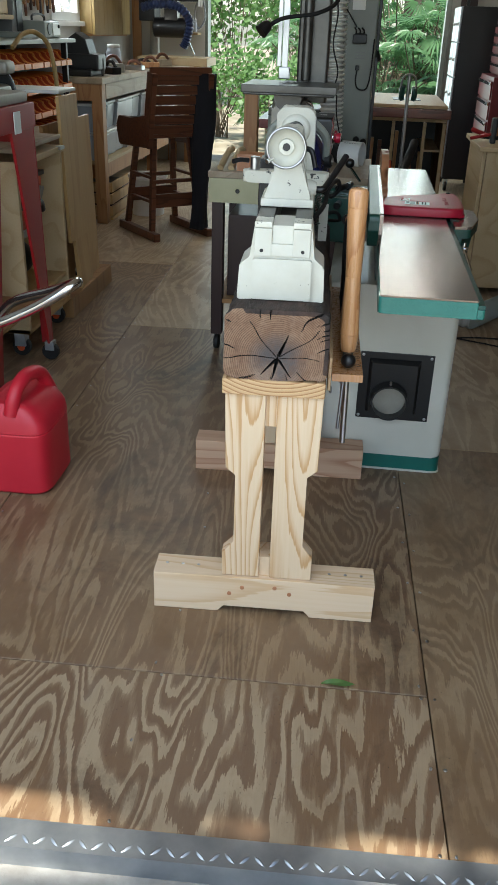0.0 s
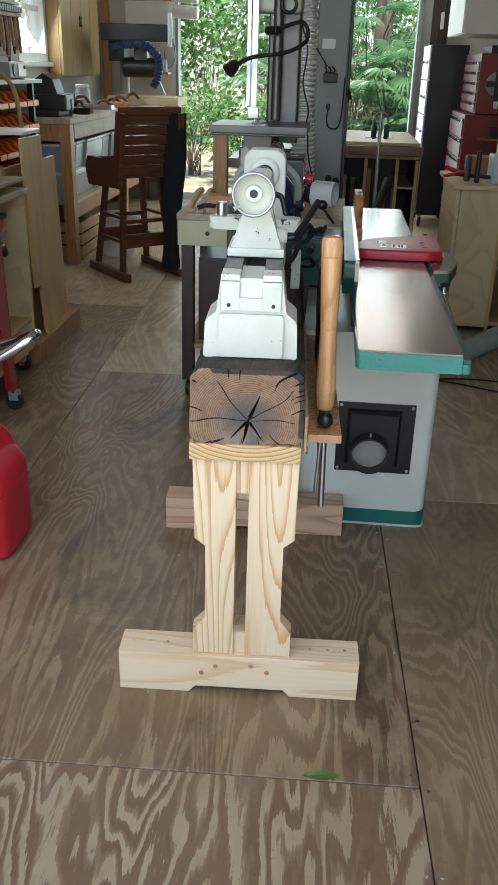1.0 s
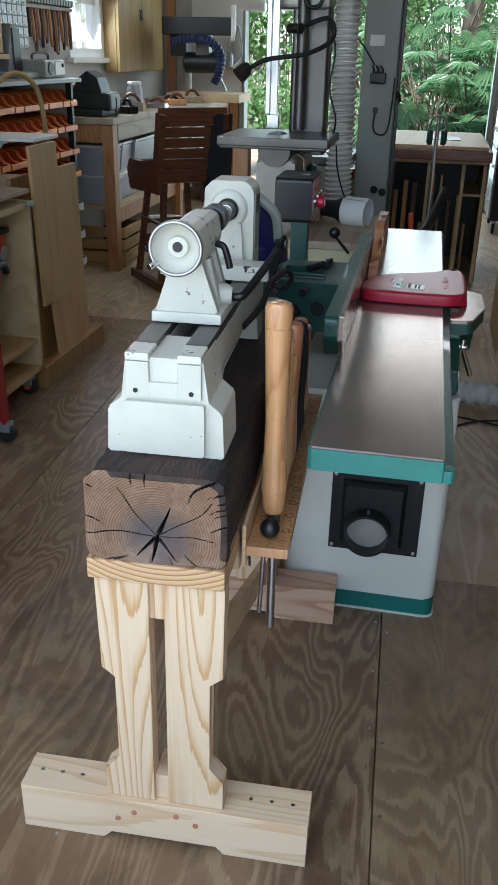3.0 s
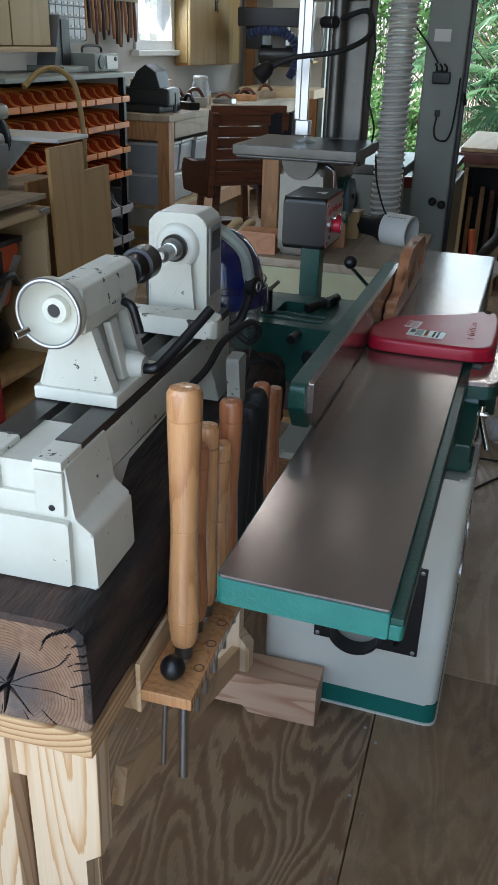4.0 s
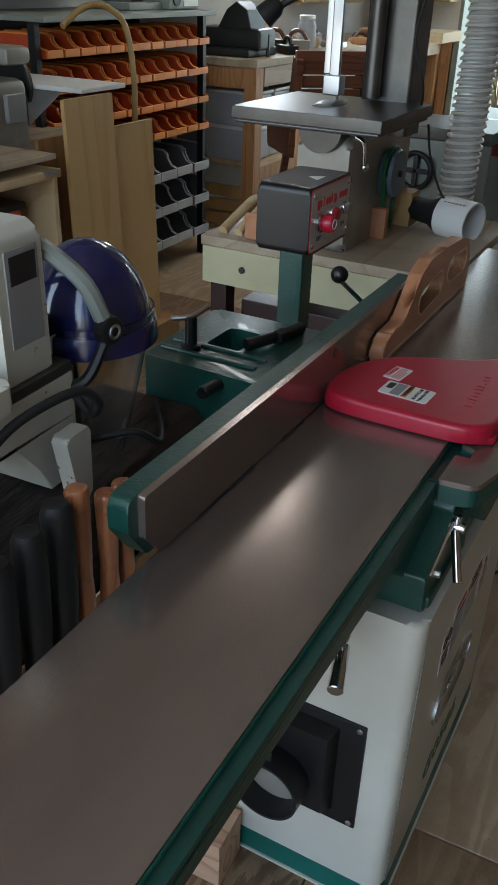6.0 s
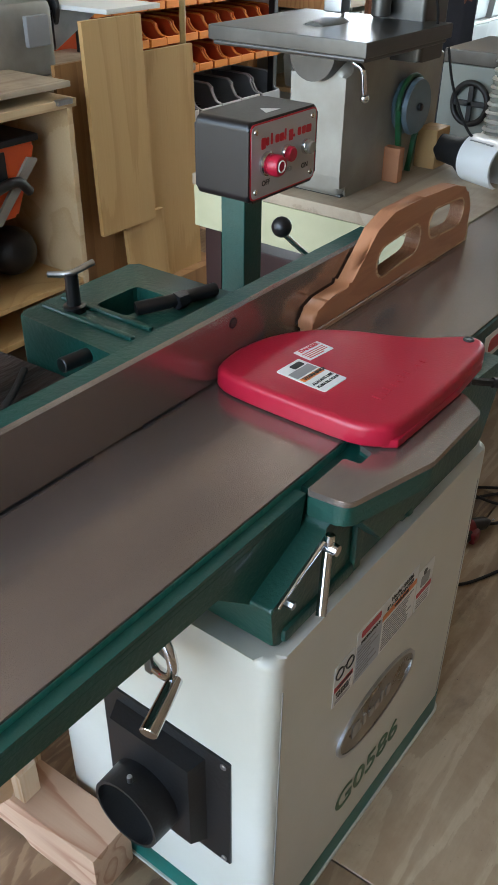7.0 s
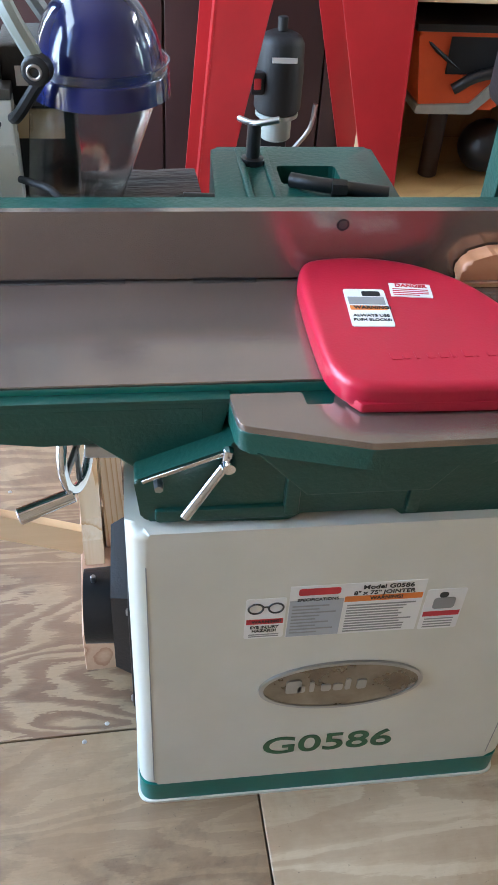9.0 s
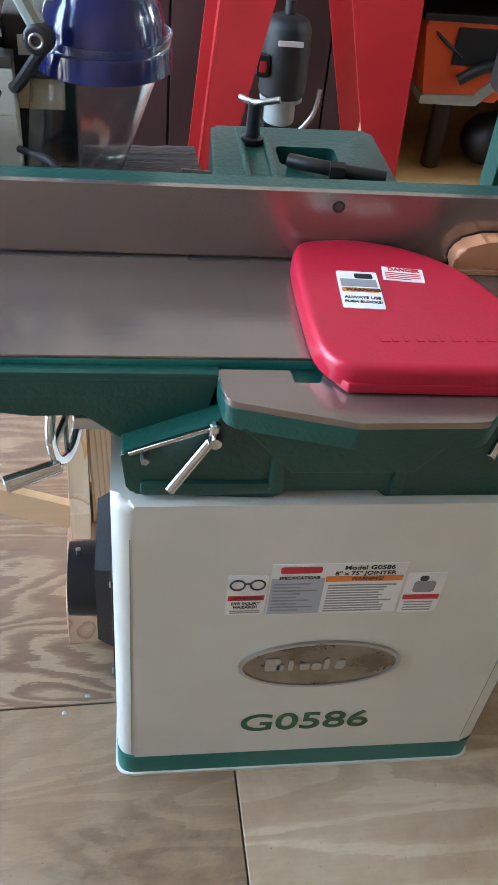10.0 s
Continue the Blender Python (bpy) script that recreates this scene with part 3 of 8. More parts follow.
def shell_of(outline, layers, upright=False):
    """A moulded cover: the outline drawn in layer by layer towards its top, closed above and below. Upright: it rises from the port plate."""
    bm, rings, n = fresh(), [], len(outline)
    for z, inset in layers:
        ring = []
        for i in range(n):
            a, b, c = (Vector(outline[k % n]) for k in (i - 1, i, i + 1))
            d = (c - a).normalized()
            px, py = b.x + d.y * -inset, b.y + d.x * inset
            if not upright:
                px, py = b.x + d.y * inset, b.y - d.x * inset
            ring.append(bm.verts.new((px, 2.537 - z, py + PZ) if upright else (px, py, z)))
        rings.append(ring)
    for lo, hi in zip(rings, rings[1:]):
        for k in range(n):
            bm.faces.new((lo[k], lo[(k + 1) % n], hi[(k + 1) % n], hi[k])).smooth = not upright
    bm.faces.new(rings[-1]).smooth = False
    bm.faces.new(rings[0])
    bmesh.ops.recalc_face_normals(bm, faces=bm.faces)
    return bm


def swing(ob, degrees, pivot, shift=(0, 0, 0)):
    """Turns a top-level thing about an upright axis, then shifts it."""
    p = Vector((pivot[0], pivot[1], 0))
    ob.matrix_basis = Matrix.Translation(Vector(shift) + p) @ Matrix.Rotation(radians(degrees), 4, "Z") @ Matrix.Translation(-p) @ ob.matrix_basis


def top_level():
    return {o for o in scene.collection.objects if o.parent is None}


# ---- the shell of the workshop ----
XL, XR, YF, YB, ZC = -2.42, 1.80, 1.0, 9.42, 2.9
floor = solid("floor", box(XL - 0.12, YF, -0.12, XR + 0.12, YB + 0.1, -0.019), M["ply_dark"], "worn plywood workshop floor", "floor", kind="structure")


def wall(name, bm, label):
    return solid(name, bm, M["wall"], label, "wall", kind="structure")


w_left = fresh()
box(XL - 0.12, YF - 0.1, 0, XL, 7.00, ZC, bm=w_left)
box(XL - 0.12, 7.70, 0, XL, YB + 0.12, ZC, bm=w_left)
box(XL - 0.12, 7.00, 0, XL, 7.70, 1.33, bm=w_left)
box(XL - 0.12, 7.00, 2.15, XL, 7.70, ZC, bm=w_left)
wall("wall_west", w_left, "white boarded side wall of the workshop")
solid("wall_east", box(XR, YF - 0.1, 0, XR + 0.12, YB + 0.12, ZC), M["wall_wood"], "plywood-lined side wall", "wall", kind="structure")
w_back = fresh()
box(XL, YB, 0, -1.62, YB + 0.12, ZC, bm=w_back)
box(0.80, YB, 0, XR, YB + 0.12, ZC, bm=w_back)
box(-1.62, YB, 2.6, 0.80, YB + 0.12, ZC, bm=w_back)
wall("wall_north", w_back, "white boarded end wall with a wide opening")
# Unseen wall; its east jamb is set inward to block light from right-hand faces.
w_front = fresh()
box(XL, YF - 0.12, -0.1, -1.95, YF, ZC, bm=w_front)
box(1.0, YF - 0.12, -0.1, XR, YF, ZC, bm=w_front)
box(-1.95, YF - 0.12, 2.3, 1.0, YF, ZC, bm=w_front)
wall("wall_south", w_front, "unseen front wall round the wide entrance")
# Roof out of view; its overhang is sized to stop the sun near the threshold.
solid("ceiling", box(XL - 0.3, -0.11, ZC, XR + 0.3, YB + 0.5, ZC + 0.1), M["ceiling"], "unseen brown boarded ceiling, eaves set to shade the threshold", "ceiling", kind="structure")

frame_back = thing("door_frame", "grey-brown frame of the wide rear doorway", "door frame", (-0.4, YB, 0), kind="structure")
part("jamb", box(-1.64, YB - 0.04, 0, -1.59, YB + 0.13, 2.6, 0.004), M["saw_body"], frame_back)
part("jamb", box(0.77, YB - 0.04, 0, 0.82, YB + 0.13, 2.6, 0.004), M["saw_body"], frame_back)
part("head", box(-1.64, YB - 0.035, 2.57, 0.82, YB + 0.125, 2.62, 0.004), M["saw_body"], frame_back)
studs = thing("wall_studs", "bare fir studs on the end wall", "wall studs", (-2.0, YB, 0), kind="structure")
for sx in (-2.38, -2.02, -1.74):
    part("stud", box(sx, YB - 0.04, 0.0, sx + 0.09, YB - 0.003, ZC, 0.003), M["fir"], studs)

win = thing("window_1", "white sash window in the side wall", "window", (XL, 7.35, 1.33), kind="structure")
part("window_frame", plate_hole([(7.00, 1.33), (7.70, 1.33), (7.70, 2.15), (7.00, 2.15)], [(7.06, 1.39), (7.64, 1.39), (7.64, 2.09), (7.06, 2.09)], XL - 0.10, XL + 0.02, "x"), M["white"], win)
part("sash_rail", box(XL - 0.07, 7.06, 1.70, XL - 0.02, 7.64, 1.74, 0.003), M["white"], win)
part("glazing_bar", box(XL - 0.066, 7.34, 1.39, XL - 0.024, 7.36, 1.70, 0.002), M["white"], win)
part("window_sill", box(XL - 0.02, 6.96, 1.29, XL + 0.06, 7.72, 1.327, 0.004), M["white"], win)
pane = part("pane", box(XL - 0.05, 7.06, 1.39, XL - 0.045, 7.64, 2.09), M["glass"], win)
pane.visible_shadow = False

# ground outside, threshold plate and ramp
solid("ground", box(-60, -60, -0.32, 60, 80, -0.16), M["soil"], "sandy ground with leaf litter round the workshop", "ground", kind="structure")
apron = solid("pavement", box(-2.6, 0.80, -0.16, 2.0, 0.965, -0.045, 0.006), M["concrete"], "rough weathered concrete edge under the threshold", "pavement", kind="structure")
sill = thing("threshold", "galvanised checker-plate nosing on the floor edge", "threshold", (0, 0.98, 0), kind="structure")
part("nosing", prism([(0.945, -0.05), (0.948, -0.05), (0.948, 0.001), (1.004, 0.001), (1.004, 0.004), (0.945, 0.004)], -1.94, 0.99, "x"), M["zinc"], sill)
ramp = thing("ramp", "galvanised checker-plate loading ramp", "ramp", (0, 0.5, -0.1), kind="structure")
part("plate", slab((0.0, 0.885, -0.052), (0.0, -0.5, -0.14), 3.2, 0.006), M["zinc"], ramp)


def lugs(y0, y1, x0, x1, z_at, pitch):
    """Raised lens-shaped treads in two crossing directions."""
    verts, faces = [], []
    rows = int((y1 - y0) / pitch)
    for r in range(rows):
        for c in range(int((x1 - x0) / pitch)):
            a = radians(45 if (r + c) % 2 else -45)
            cx, cy = x0 + (c + 0.5) * pitch, y0 + (r + 0.5) * pitch
            z = z_at(cy)
            ux, uy = math.cos(a), math.sin(a)
            L, W, b = pitch * 0.50, pitch * 0.15, len(verts)
            for k in range(6):
                t = 2 * math.pi * k / 6
                p, q = L * math.cos(t), W * math.sin(t)
                verts.append((cx + ux * p - uy * q, cy + uy * p + ux * q, z))
            verts.append((cx, cy, z + 0.0032))
            faces += [(b + k, b + (k + 1) % 6, b + 6) for k in range(6)]
    bm = fresh()
    vs = [bm.verts.new(v) for v in verts]
    for f in faces:
        bm.faces.new([vs[i] for i in f])
    return bm


tagged(part("tread", lugs(0.950, 1.003, -1.0, 0.97, lambda y: 0.0042, 0.0265), M["zinc"], sill), kind="stuff")
tagged(part("tread", lugs(0.30, 0.88, -1.0, 1.0, lambda y: -0.049 + (y - 0.885) * 0.0635, 0.027), M["zinc"], ramp), kind="stuff")

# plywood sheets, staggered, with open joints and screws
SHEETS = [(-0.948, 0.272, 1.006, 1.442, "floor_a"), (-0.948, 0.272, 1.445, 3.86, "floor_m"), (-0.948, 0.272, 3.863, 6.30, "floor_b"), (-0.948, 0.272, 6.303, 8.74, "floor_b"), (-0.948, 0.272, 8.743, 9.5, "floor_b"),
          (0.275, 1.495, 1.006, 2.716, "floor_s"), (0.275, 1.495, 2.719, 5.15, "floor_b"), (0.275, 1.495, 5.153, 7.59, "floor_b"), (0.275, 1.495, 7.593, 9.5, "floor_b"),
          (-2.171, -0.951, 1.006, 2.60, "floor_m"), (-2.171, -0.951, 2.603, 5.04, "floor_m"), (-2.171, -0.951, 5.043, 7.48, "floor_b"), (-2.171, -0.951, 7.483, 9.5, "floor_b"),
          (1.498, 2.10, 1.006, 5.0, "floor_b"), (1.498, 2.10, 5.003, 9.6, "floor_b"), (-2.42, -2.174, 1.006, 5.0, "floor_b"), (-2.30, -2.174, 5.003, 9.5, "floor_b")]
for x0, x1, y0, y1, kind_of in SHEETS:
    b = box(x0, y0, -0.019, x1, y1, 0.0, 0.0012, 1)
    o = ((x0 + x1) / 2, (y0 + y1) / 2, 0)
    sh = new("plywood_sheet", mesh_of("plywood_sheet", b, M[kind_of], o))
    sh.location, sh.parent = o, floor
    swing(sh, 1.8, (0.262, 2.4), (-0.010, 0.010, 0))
rnd = random.Random(4)
sc = fresh()
for x0, x1, y0, y1, _ in SHEETS[:9]:
    for yy in np.arange(y0 + 0.03, y1, 0.2):
        for xx in (x0 + 0.014, x1 - 0.014, (x0 + x1) / 2 + rnd.uniform(-0.02, 0.02)):
            turned([(0, 0.0042), (0.7, 0.0042), (1, 0.003)], (xx + rnd.uniform(-0.003, 0.003), yy, -0.001), (xx, yy, 0.0012), 8, sc)
scr = new("floor_screws", mesh_of("floor_screws", sc, M["steel"]))
scr.parent = floor
swing(scr, 1.8, (0.262, 2.4), (-0.010, 0.010, 0))
for ob in (apron, sill, ramp):
    swing(ob, 2.4, (0.0, 1.0), (0, 0.021, 0))
tagged(scr, kind="stuff")

# ceiling lights whose shine lies on the machine tables
# fixtures are unseen; the rear one stands in for an unknown bright source
for lx, ly in ((-1.60, 5.65), (-0.30, 9.0)):
    fix = thing("ceiling_light", "long white strip light, out of view, on the boarded ceiling", "strip light", (lx + 0.61, ly, ZC), group="strip lights on the ceiling")
    part("housing", box(lx, ly - 0.09, ZC - 0.05, lx + 1.22, ly + 0.09, ZC - 0.002, 0.006), M["white"], fix)
    part("diffuser", box(lx + 0.01, ly - 0.08, ZC - 0.09, lx + 1.21, ly + 0.08, ZC - 0.051, 0.012), M["lamp_glow"], fix)


# ---- lathe stand of new pine ----
def outline_post(x0, x1, notch, inner):
    """One upright of a trestle, broad at head and foot, waisted between."""
    if not inner:
        return [(x0, 0.108), (x0, 0.176), (x0 + notch, 0.205), (x0 + notch, 0.392), (x0 + 0.004, 0.408), (x0, 0.600), (x1, 0.600), (x1, 0.108)]
    return [(x0, 0.108), (x0, 0.600), (x1, 0.600), (x1 - 0.002, 0.412), (x1 - notch, 0.397), (x1 - notch, 0.205), (x1, 0.176), (x1, 0.108)]


before_lathe = top_level()
stand = thing("lathe_stand", "new pine trestle stand with cut-out feet under the timber", "stand", (-0.1, 2.1, 0))
FOOT = [(-0.378, 0.0), (-0.215, 0.0), (-0.203, 0.022), (0.003, 0.022), (0.015, 0.0), (0.172, 0.0), (0.172, 0.106), (-0.378, 0.106)]
for yy, dx, mat in ((1.655, 0.0, "pine_x"), (2.405, 0.0, "pine_red")):
    part("foot_beam", prism([(x + dx, z) for x, z in FOOT], yy, yy + 0.085, "y", 0.003), M[mat], stand, "" if yy < 2 else "reddish rear foot beam")
    y0, y1 = yy + 0.008, yy + 0.045
    part("post", prism(outline_post(-0.208, -0.116, 0.030, False), y0, y1, "y", 0.0025), M["pine"], stand)
    part("post", prism(outline_post(-0.090, 0.013, 0.028, True), y0, y1, "y", 0.0025), M["pine"], stand)
    part("spacer", box(-0.118, y0 + 0.01, 0.516, -0.088, y1 + 0.045, 0.600, 0.002), M["pine"], stand)
    part("spacer", box(-0.118, y0 + 0.012, 0.104, -0.088, y1 + 0.045, 0.16, 0.002), M["pine"], stand)
    part("back_post", box(-0.172, y1 + 0.004, 0.100, -0.130, y1 + 0.042, 0.600, 0.003), M["pine"], stand)
    part("back_post", box(-0.076, y1 + 0.004, 0.100, -0.030, y1 + 0.042, 0.600, 0.003), M["pine"], stand)
    part("cap_board", box(-0.214, yy - 0.004, 0.600, 0.014, yy + 0.14, 0.637, 0.003), M["cap_end"] if yy < 2 else M["pine_x"], stand, "end-grain cap board")
part("rail", box(-0.013, 1.80, 0.545, 0.013, 2.42, 0.600, 0.003), M["pine_y"], stand)
part("stretcher", slab((-0.02, 1.79, 0.40), (-0.02, 2.42, 0.14), 0.02, 0.06, 0.002), M["pine_y"], stand, "slanting grey-white brace")
dw = [(-0.155, 0.078), (-0.187, 0.058), (-0.074, 0.083), (-0.037, 0.067)]
for px, pz in dw:
    part("dowel", rod((px, 1.66, pz), (px, 1.6525, pz), 0.0055, seg=12), M["push"], stand)
for px in (-0.35, -0.31, -0.27, 0.06, 0.10, 0.14):
    part("screw", rod((px, 1.70, 0.100), (px, 1.70, 0.1068), 0.004, seg=10), M["steel"], stand)

# ---- hewn timber under the lathe ----
def timber():
    bm = fresh()
    n, rows = 64, 60
    rings = []
    for j in range(rows + 1):
        y = 1.698 + 0.98 * j / rows
        ring = []
        for k in range(n):
            a = 2 * math.pi * k / n
            ca, sa = math.cos(a), math.sin(a)
            q = 0.17
            x, z = math.copysign(abs(ca) ** q, ca), math.copysign(abs(sa) ** q, sa)
            wob = noise.noise((x * 2, y * 5, z * 2)) * 0.006 + noise.noise((x * 9, y * 22, z * 9)) * 0.005 + noise.noise((x * 30, y * 50, z * 30)) * 0.003
            wide = 0.114 - 0.006 * max(0, z) - 0.008 * max(0, z) ** 6
            ring.append(bm.verts.new((-0.101 + x * (wide + wob), y, 0.7175 + z * 0.079 + (wob if z < 0.7 else wob * 0.15))))
        rings.append(ring)
    for a, b in zip(rings, rings[1:]):
        for k in range(n):
            bm.faces.new((a[k], a[(k + 1) % n], b[(k + 1) % n], b[k]))
    bm.faces.new(rings[-1])
    # sawn end: fan from the heart, with radial checks opened into it
    hx, hz = -0.097, 0.689
    cracks = [(1.20, 0.055, 0.0040), (3.95, 0.052, 0.0036), (4.50, 0.050, 0.0044), (5.35, 0.052, 0.0030), (3.10, 0.150, 0.0010), (0.62, 0.110, 0.0009), (2.30, 0.12, 0.0008), (0.05, 0.09, 0.0007)]
    crn = random.Random(12)
    rim_cracks = [(crn.uniform(0, 6.28), crn.uniform(0.55, 0.85), crn.uniform(0.0006, 0.0012)) for _ in range(16)]
    m = 34
    fan = []
    seg = 900
    edge = rings[0]
    bm.verts.index_update()
    centre = bm.verts.new((hx, 1.706, hz))
    for k in range(seg):
        a = 2 * math.pi * k / seg
        # meet the outline of the timber along this way from the heart
        best = 9
        for i in range(n):
            p, q2 = edge[i].co, edge[(i + 1) % n].co
            ex, ez = q2.x - p.x, q2.z - p.z
            den = math.cos(a) * ez - math.sin(a) * ex
            if abs(den) < 1e-9:
                continue
            t = ((p.x - hx) * ez - (p.z - hz) * ex) / den
            s = ((p.x - hx) * math.sin(a) - (p.z - hz) * math.cos(a)) / den
            if t > 0 and -1e-6 <= s <= 1 + 1e-6:
                best = min(best, t)
        row = []
        for j in range(1, m + 1):
            r = best * j / m
            y = 1.6965 + noise.noise((math.cos(a) * r * 60, math.sin(a) * r * 60, 3.0)) * 0.0012
            for ca, reach, w in cracks:
                off = abs((a - ca - 0.10 * math.sin(r * 45 + ca * 3) * r / 0.05 * 0.4 + math.pi) % (2 * math.pi) - math.pi) * r
                ww = w * max(0.0, 1 - r / reach) ** 0.6 * (1 if r > 0.006 else r / 0.006)
                if off < ww:
                    y += 0.020 * (1 - off / ww) + 0.006
            for ca, start, w in rim_cracks:
                off = abs((a - ca - 0.06 * math.sin(r * 70 + ca) + math.pi) % (2 * math.pi) - math.pi) * r
                ww = w * min(1.0, max(0.0, (r / best - start) / (1 - start)))
                if off < ww:
                    y += 0.012 * (1 - off / ww) + 0.006
            if j == m:
                y = max(1.698, min(y, 1.70))
            row.append(bm.verts.new((hx + math.cos(a) * r, y, hz + math.sin(a) * r)))
        fan.append(row)
    for k in range(seg):
        a, b = fan[k], fan[(k + 1) % seg]
        bm.faces.new((centre, a[0], b[0])).material_index = 1
        for j in range(m - 1):
            f = bm.faces.new((a[j], a[j + 1], b[j + 1], b[j]))
            # faces lying deep in the checks take the near-black material
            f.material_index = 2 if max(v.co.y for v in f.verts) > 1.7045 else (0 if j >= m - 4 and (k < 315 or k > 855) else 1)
    return bm


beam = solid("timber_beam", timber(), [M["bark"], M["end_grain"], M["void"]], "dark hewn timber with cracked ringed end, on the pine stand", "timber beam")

# ---- wood lathe ----
lathe = thing("wood_lathe", "small cream-white wood lathe with chipped paint, on the timber", "lathe", (-0.105, 2.1, 0.797))
CX = -0.106
part("end_foot", prism(rounded([(-0.201, 0.795), (-0.011, 0.795), (-0.014, 0.872), (-0.036, 0.890), (-0.045, 0.958), (-0.166, 0.958), (-0.175, 0.890), (-0.197, 0.872)], [0.004, 0.004, 0.012, 0.01, 0.004, 0.004, 0.01, 0.012]), 1.748, 1.86, "y", 0.004), M["lathe"], lathe)
part("end_panel", prism(rounded([(-0.170, 0.800), (-0.041, 0.800), (-0.041, 0.888), (-0.168, 0.888)], 0.004), 1.738, 1.752, "y", 0.003), M["lathe"], lathe)
for sx in (-0.190, -0.022):
    part("bolt", turned([(0, 0.008), (0.6, 0.008), (1, 0.006)], (sx, 1.765, 0.798), (sx, 1.765, 0.808), 6), M["steel"], lathe)
for y0, y1 in ((1.742, 2.40),):
    for x0, x1 in ((-0.166, -0.128), (-0.084, -0.046)):
        part("bed_rail", box(x0, y0, 0.893, x1, y1, 0.952, 0.003), M["lathe"], lathe)
        part("rail_end", box(x0, y0, 0.9525, x1, y0 + 0.055, 0.966, 0.003), M["lathe_worn"], lathe)
        part("way", box(x0 + 0.001, y0 + 0.056, 0.952, x1 - 0.001, y1, 0.966, 0.0015), M["iron_dark"], lathe, "bare grey iron way")
    part("bed_web", box(-0.128, 1.86, 0.893, -0.084, y1, 0.915, 0.002), M["iron_dark"], lathe)
part("end_bridge", box(-0.130, 1.742, 0.893, -0.082, 1.772, 0.920, 0.003), M["lathe"], lathe)
part("bed_side", prism([(1.80, 0.888), (1.862, 0.806), (1.885, 0.845), (1.93, 0.885), (2.28, 0.900), (2.32, 0.845), (2.34, 0.806), (2.40, 0.806), (2.40, 0.895), (1.80, 0.895)], -0.166, -0.046, "x", 0.003), M["lathe"], lathe)
for zz, xs in ((0.905, (-0.150, -0.062)),):
    for sx in xs:
        part("screw", rod((sx, 1.7425, zz), (sx, 1.7405, zz), 0.004, seg=12), M["black"], lathe)

# tailstock
part("tailstock_base", box(-0.166, 1.900, 0.967, -0.046, 2.045, 0.986, 0.004), M["lathe"], lathe)
for y0, y1, k in ((1.906, 1.924, 0.0), (2.016, 2.034, 0.006)):
    part("tailstock_web", prism(rounded([(-0.160 + k, 0.984), (-0.052 - k, 0.984), (-0.081, 1.070), (-0.131, 1.070)], 0.004), y0, y1, "y", 0.004), M["lathe"], lathe)
part("tailstock_rib", box(-0.120, 1.92, 0.984, -0.092, 2.02, 1.070, 0.004), M["lathe"], lathe)
part("tailstock_rib", slab((-0.064, 1.965, 0.986), (-0.082, 1.965, 1.066), 0.012, 0.024, 0.003, (0, 1, 0)), M["lathe"], lathe)
part("clamp_boss", turned([(0, 0.020), (0.8, 0.019), (1, 0.014)], (-0.100, 1.985, 1.000), (-0.042, 1.985, 0.998), 24), M["lathe"], lathe)
part("tailstock_barrel", prism(rounded([(-0.133, 1.068), (-0.079, 1.068), (-0.074, 1.092), (-0.080, 1.126), (-0.092, 1.132), (-0.120, 1.132), (-0.132, 1.126), (-0.138, 1.092)], 0.006), 1.886, 2.044, "y", 0.003), M["lathe_worn"], lathe)
part("barrel_nose", turned([(0, 0.030), (0.5, 0.026), (1, 0.019)], (CX, 2.040, 1.10), (CX, 2.068, 1.10), 30), M["lathe_worn"], lathe)
wheel = part("handwheel", turned([(0, 0.022), (0.08, 0.034), (0.45, 0.0425), (0.85, 0.0445), (1.0, 0.0425), (0.97, 0.0385), (0.60, 0.0355), (0.30, 0.027), (0.20, 0.0175), (0.50, 0.0160), (0.54, 0.0085), (0.25, 0.0075)], (CX - 0.006, 1.890, 1.10), (CX - 0.006, 1.856, 1.10), 48, caps=False), M["lathe"], lathe, "dished cream handwheel")
part("wheel_rim", hoop((CX - 0.006, 1.858, 1.10), (0, 1, 0), 0.0412, 0.0030, 48, 10), M["steel"], wheel, "bright worn rim")
part("hub_hole", turned([(0, 0.0080), (1, 0.0080)], (CX - 0.006, 1.884, 1.10), (CX - 0.006, 1.8725, 1.10), 24), M["black"], wheel)
part("wheel_pin", rod((-0.142, 1.862, 1.076), (-0.152, 1.846, 1.072), 0.005), M["chrome"], wheel)
part("quill", rod((CX, 2.05, 1.10), (CX, 2.11, 1.10), 0.012), M["steel"], lathe)
part("chuck", turned([(0, 0.014), (0.05, 0.02), (0.4, 0.021), (0.42, 0.026), (0.85, 0.026), (1, 0.012)], (CX, 2.085, 1.10), (CX, 2.165, 1.10), 30), M["black_satin"], lathe, "black keyed drill chuck")
part("drill_tip", rod((CX, 2.16, 1.10), (CX, 2.20, 1.10), 0.005, 0.003), M["steel"], lathe)
part("quill_lever", tube([(-0.072, 1.99, 1.085), (-0.058, 1.985, 1.080), (-0.050, 1.985, 1.055), (-0.048, 1.985, 1.045)], 0.006, 10), M["black"], lathe)
part("clamp_lever", tube([(-0.046, 1.985, 0.995), (-0.028, 1.985, 0.997), (-0.018, 2.00, 1.005), (0.012, 2.05, 1.045), (0.024, 2.07, 1.062)], 0.0075, 12), M["black_satin"], lathe)

# tool-rest banjo
part("banjo", prism(rounded([(-0.235, 2.215), (-0.020, 2.205), (-0.012, 2.218), (-0.014, 2.250), (-0.030, 2.262), (-0.235, 2.262)], 0.012), 0.968, 0.998, "z", 0.007), M["lathe_worn"], lathe)
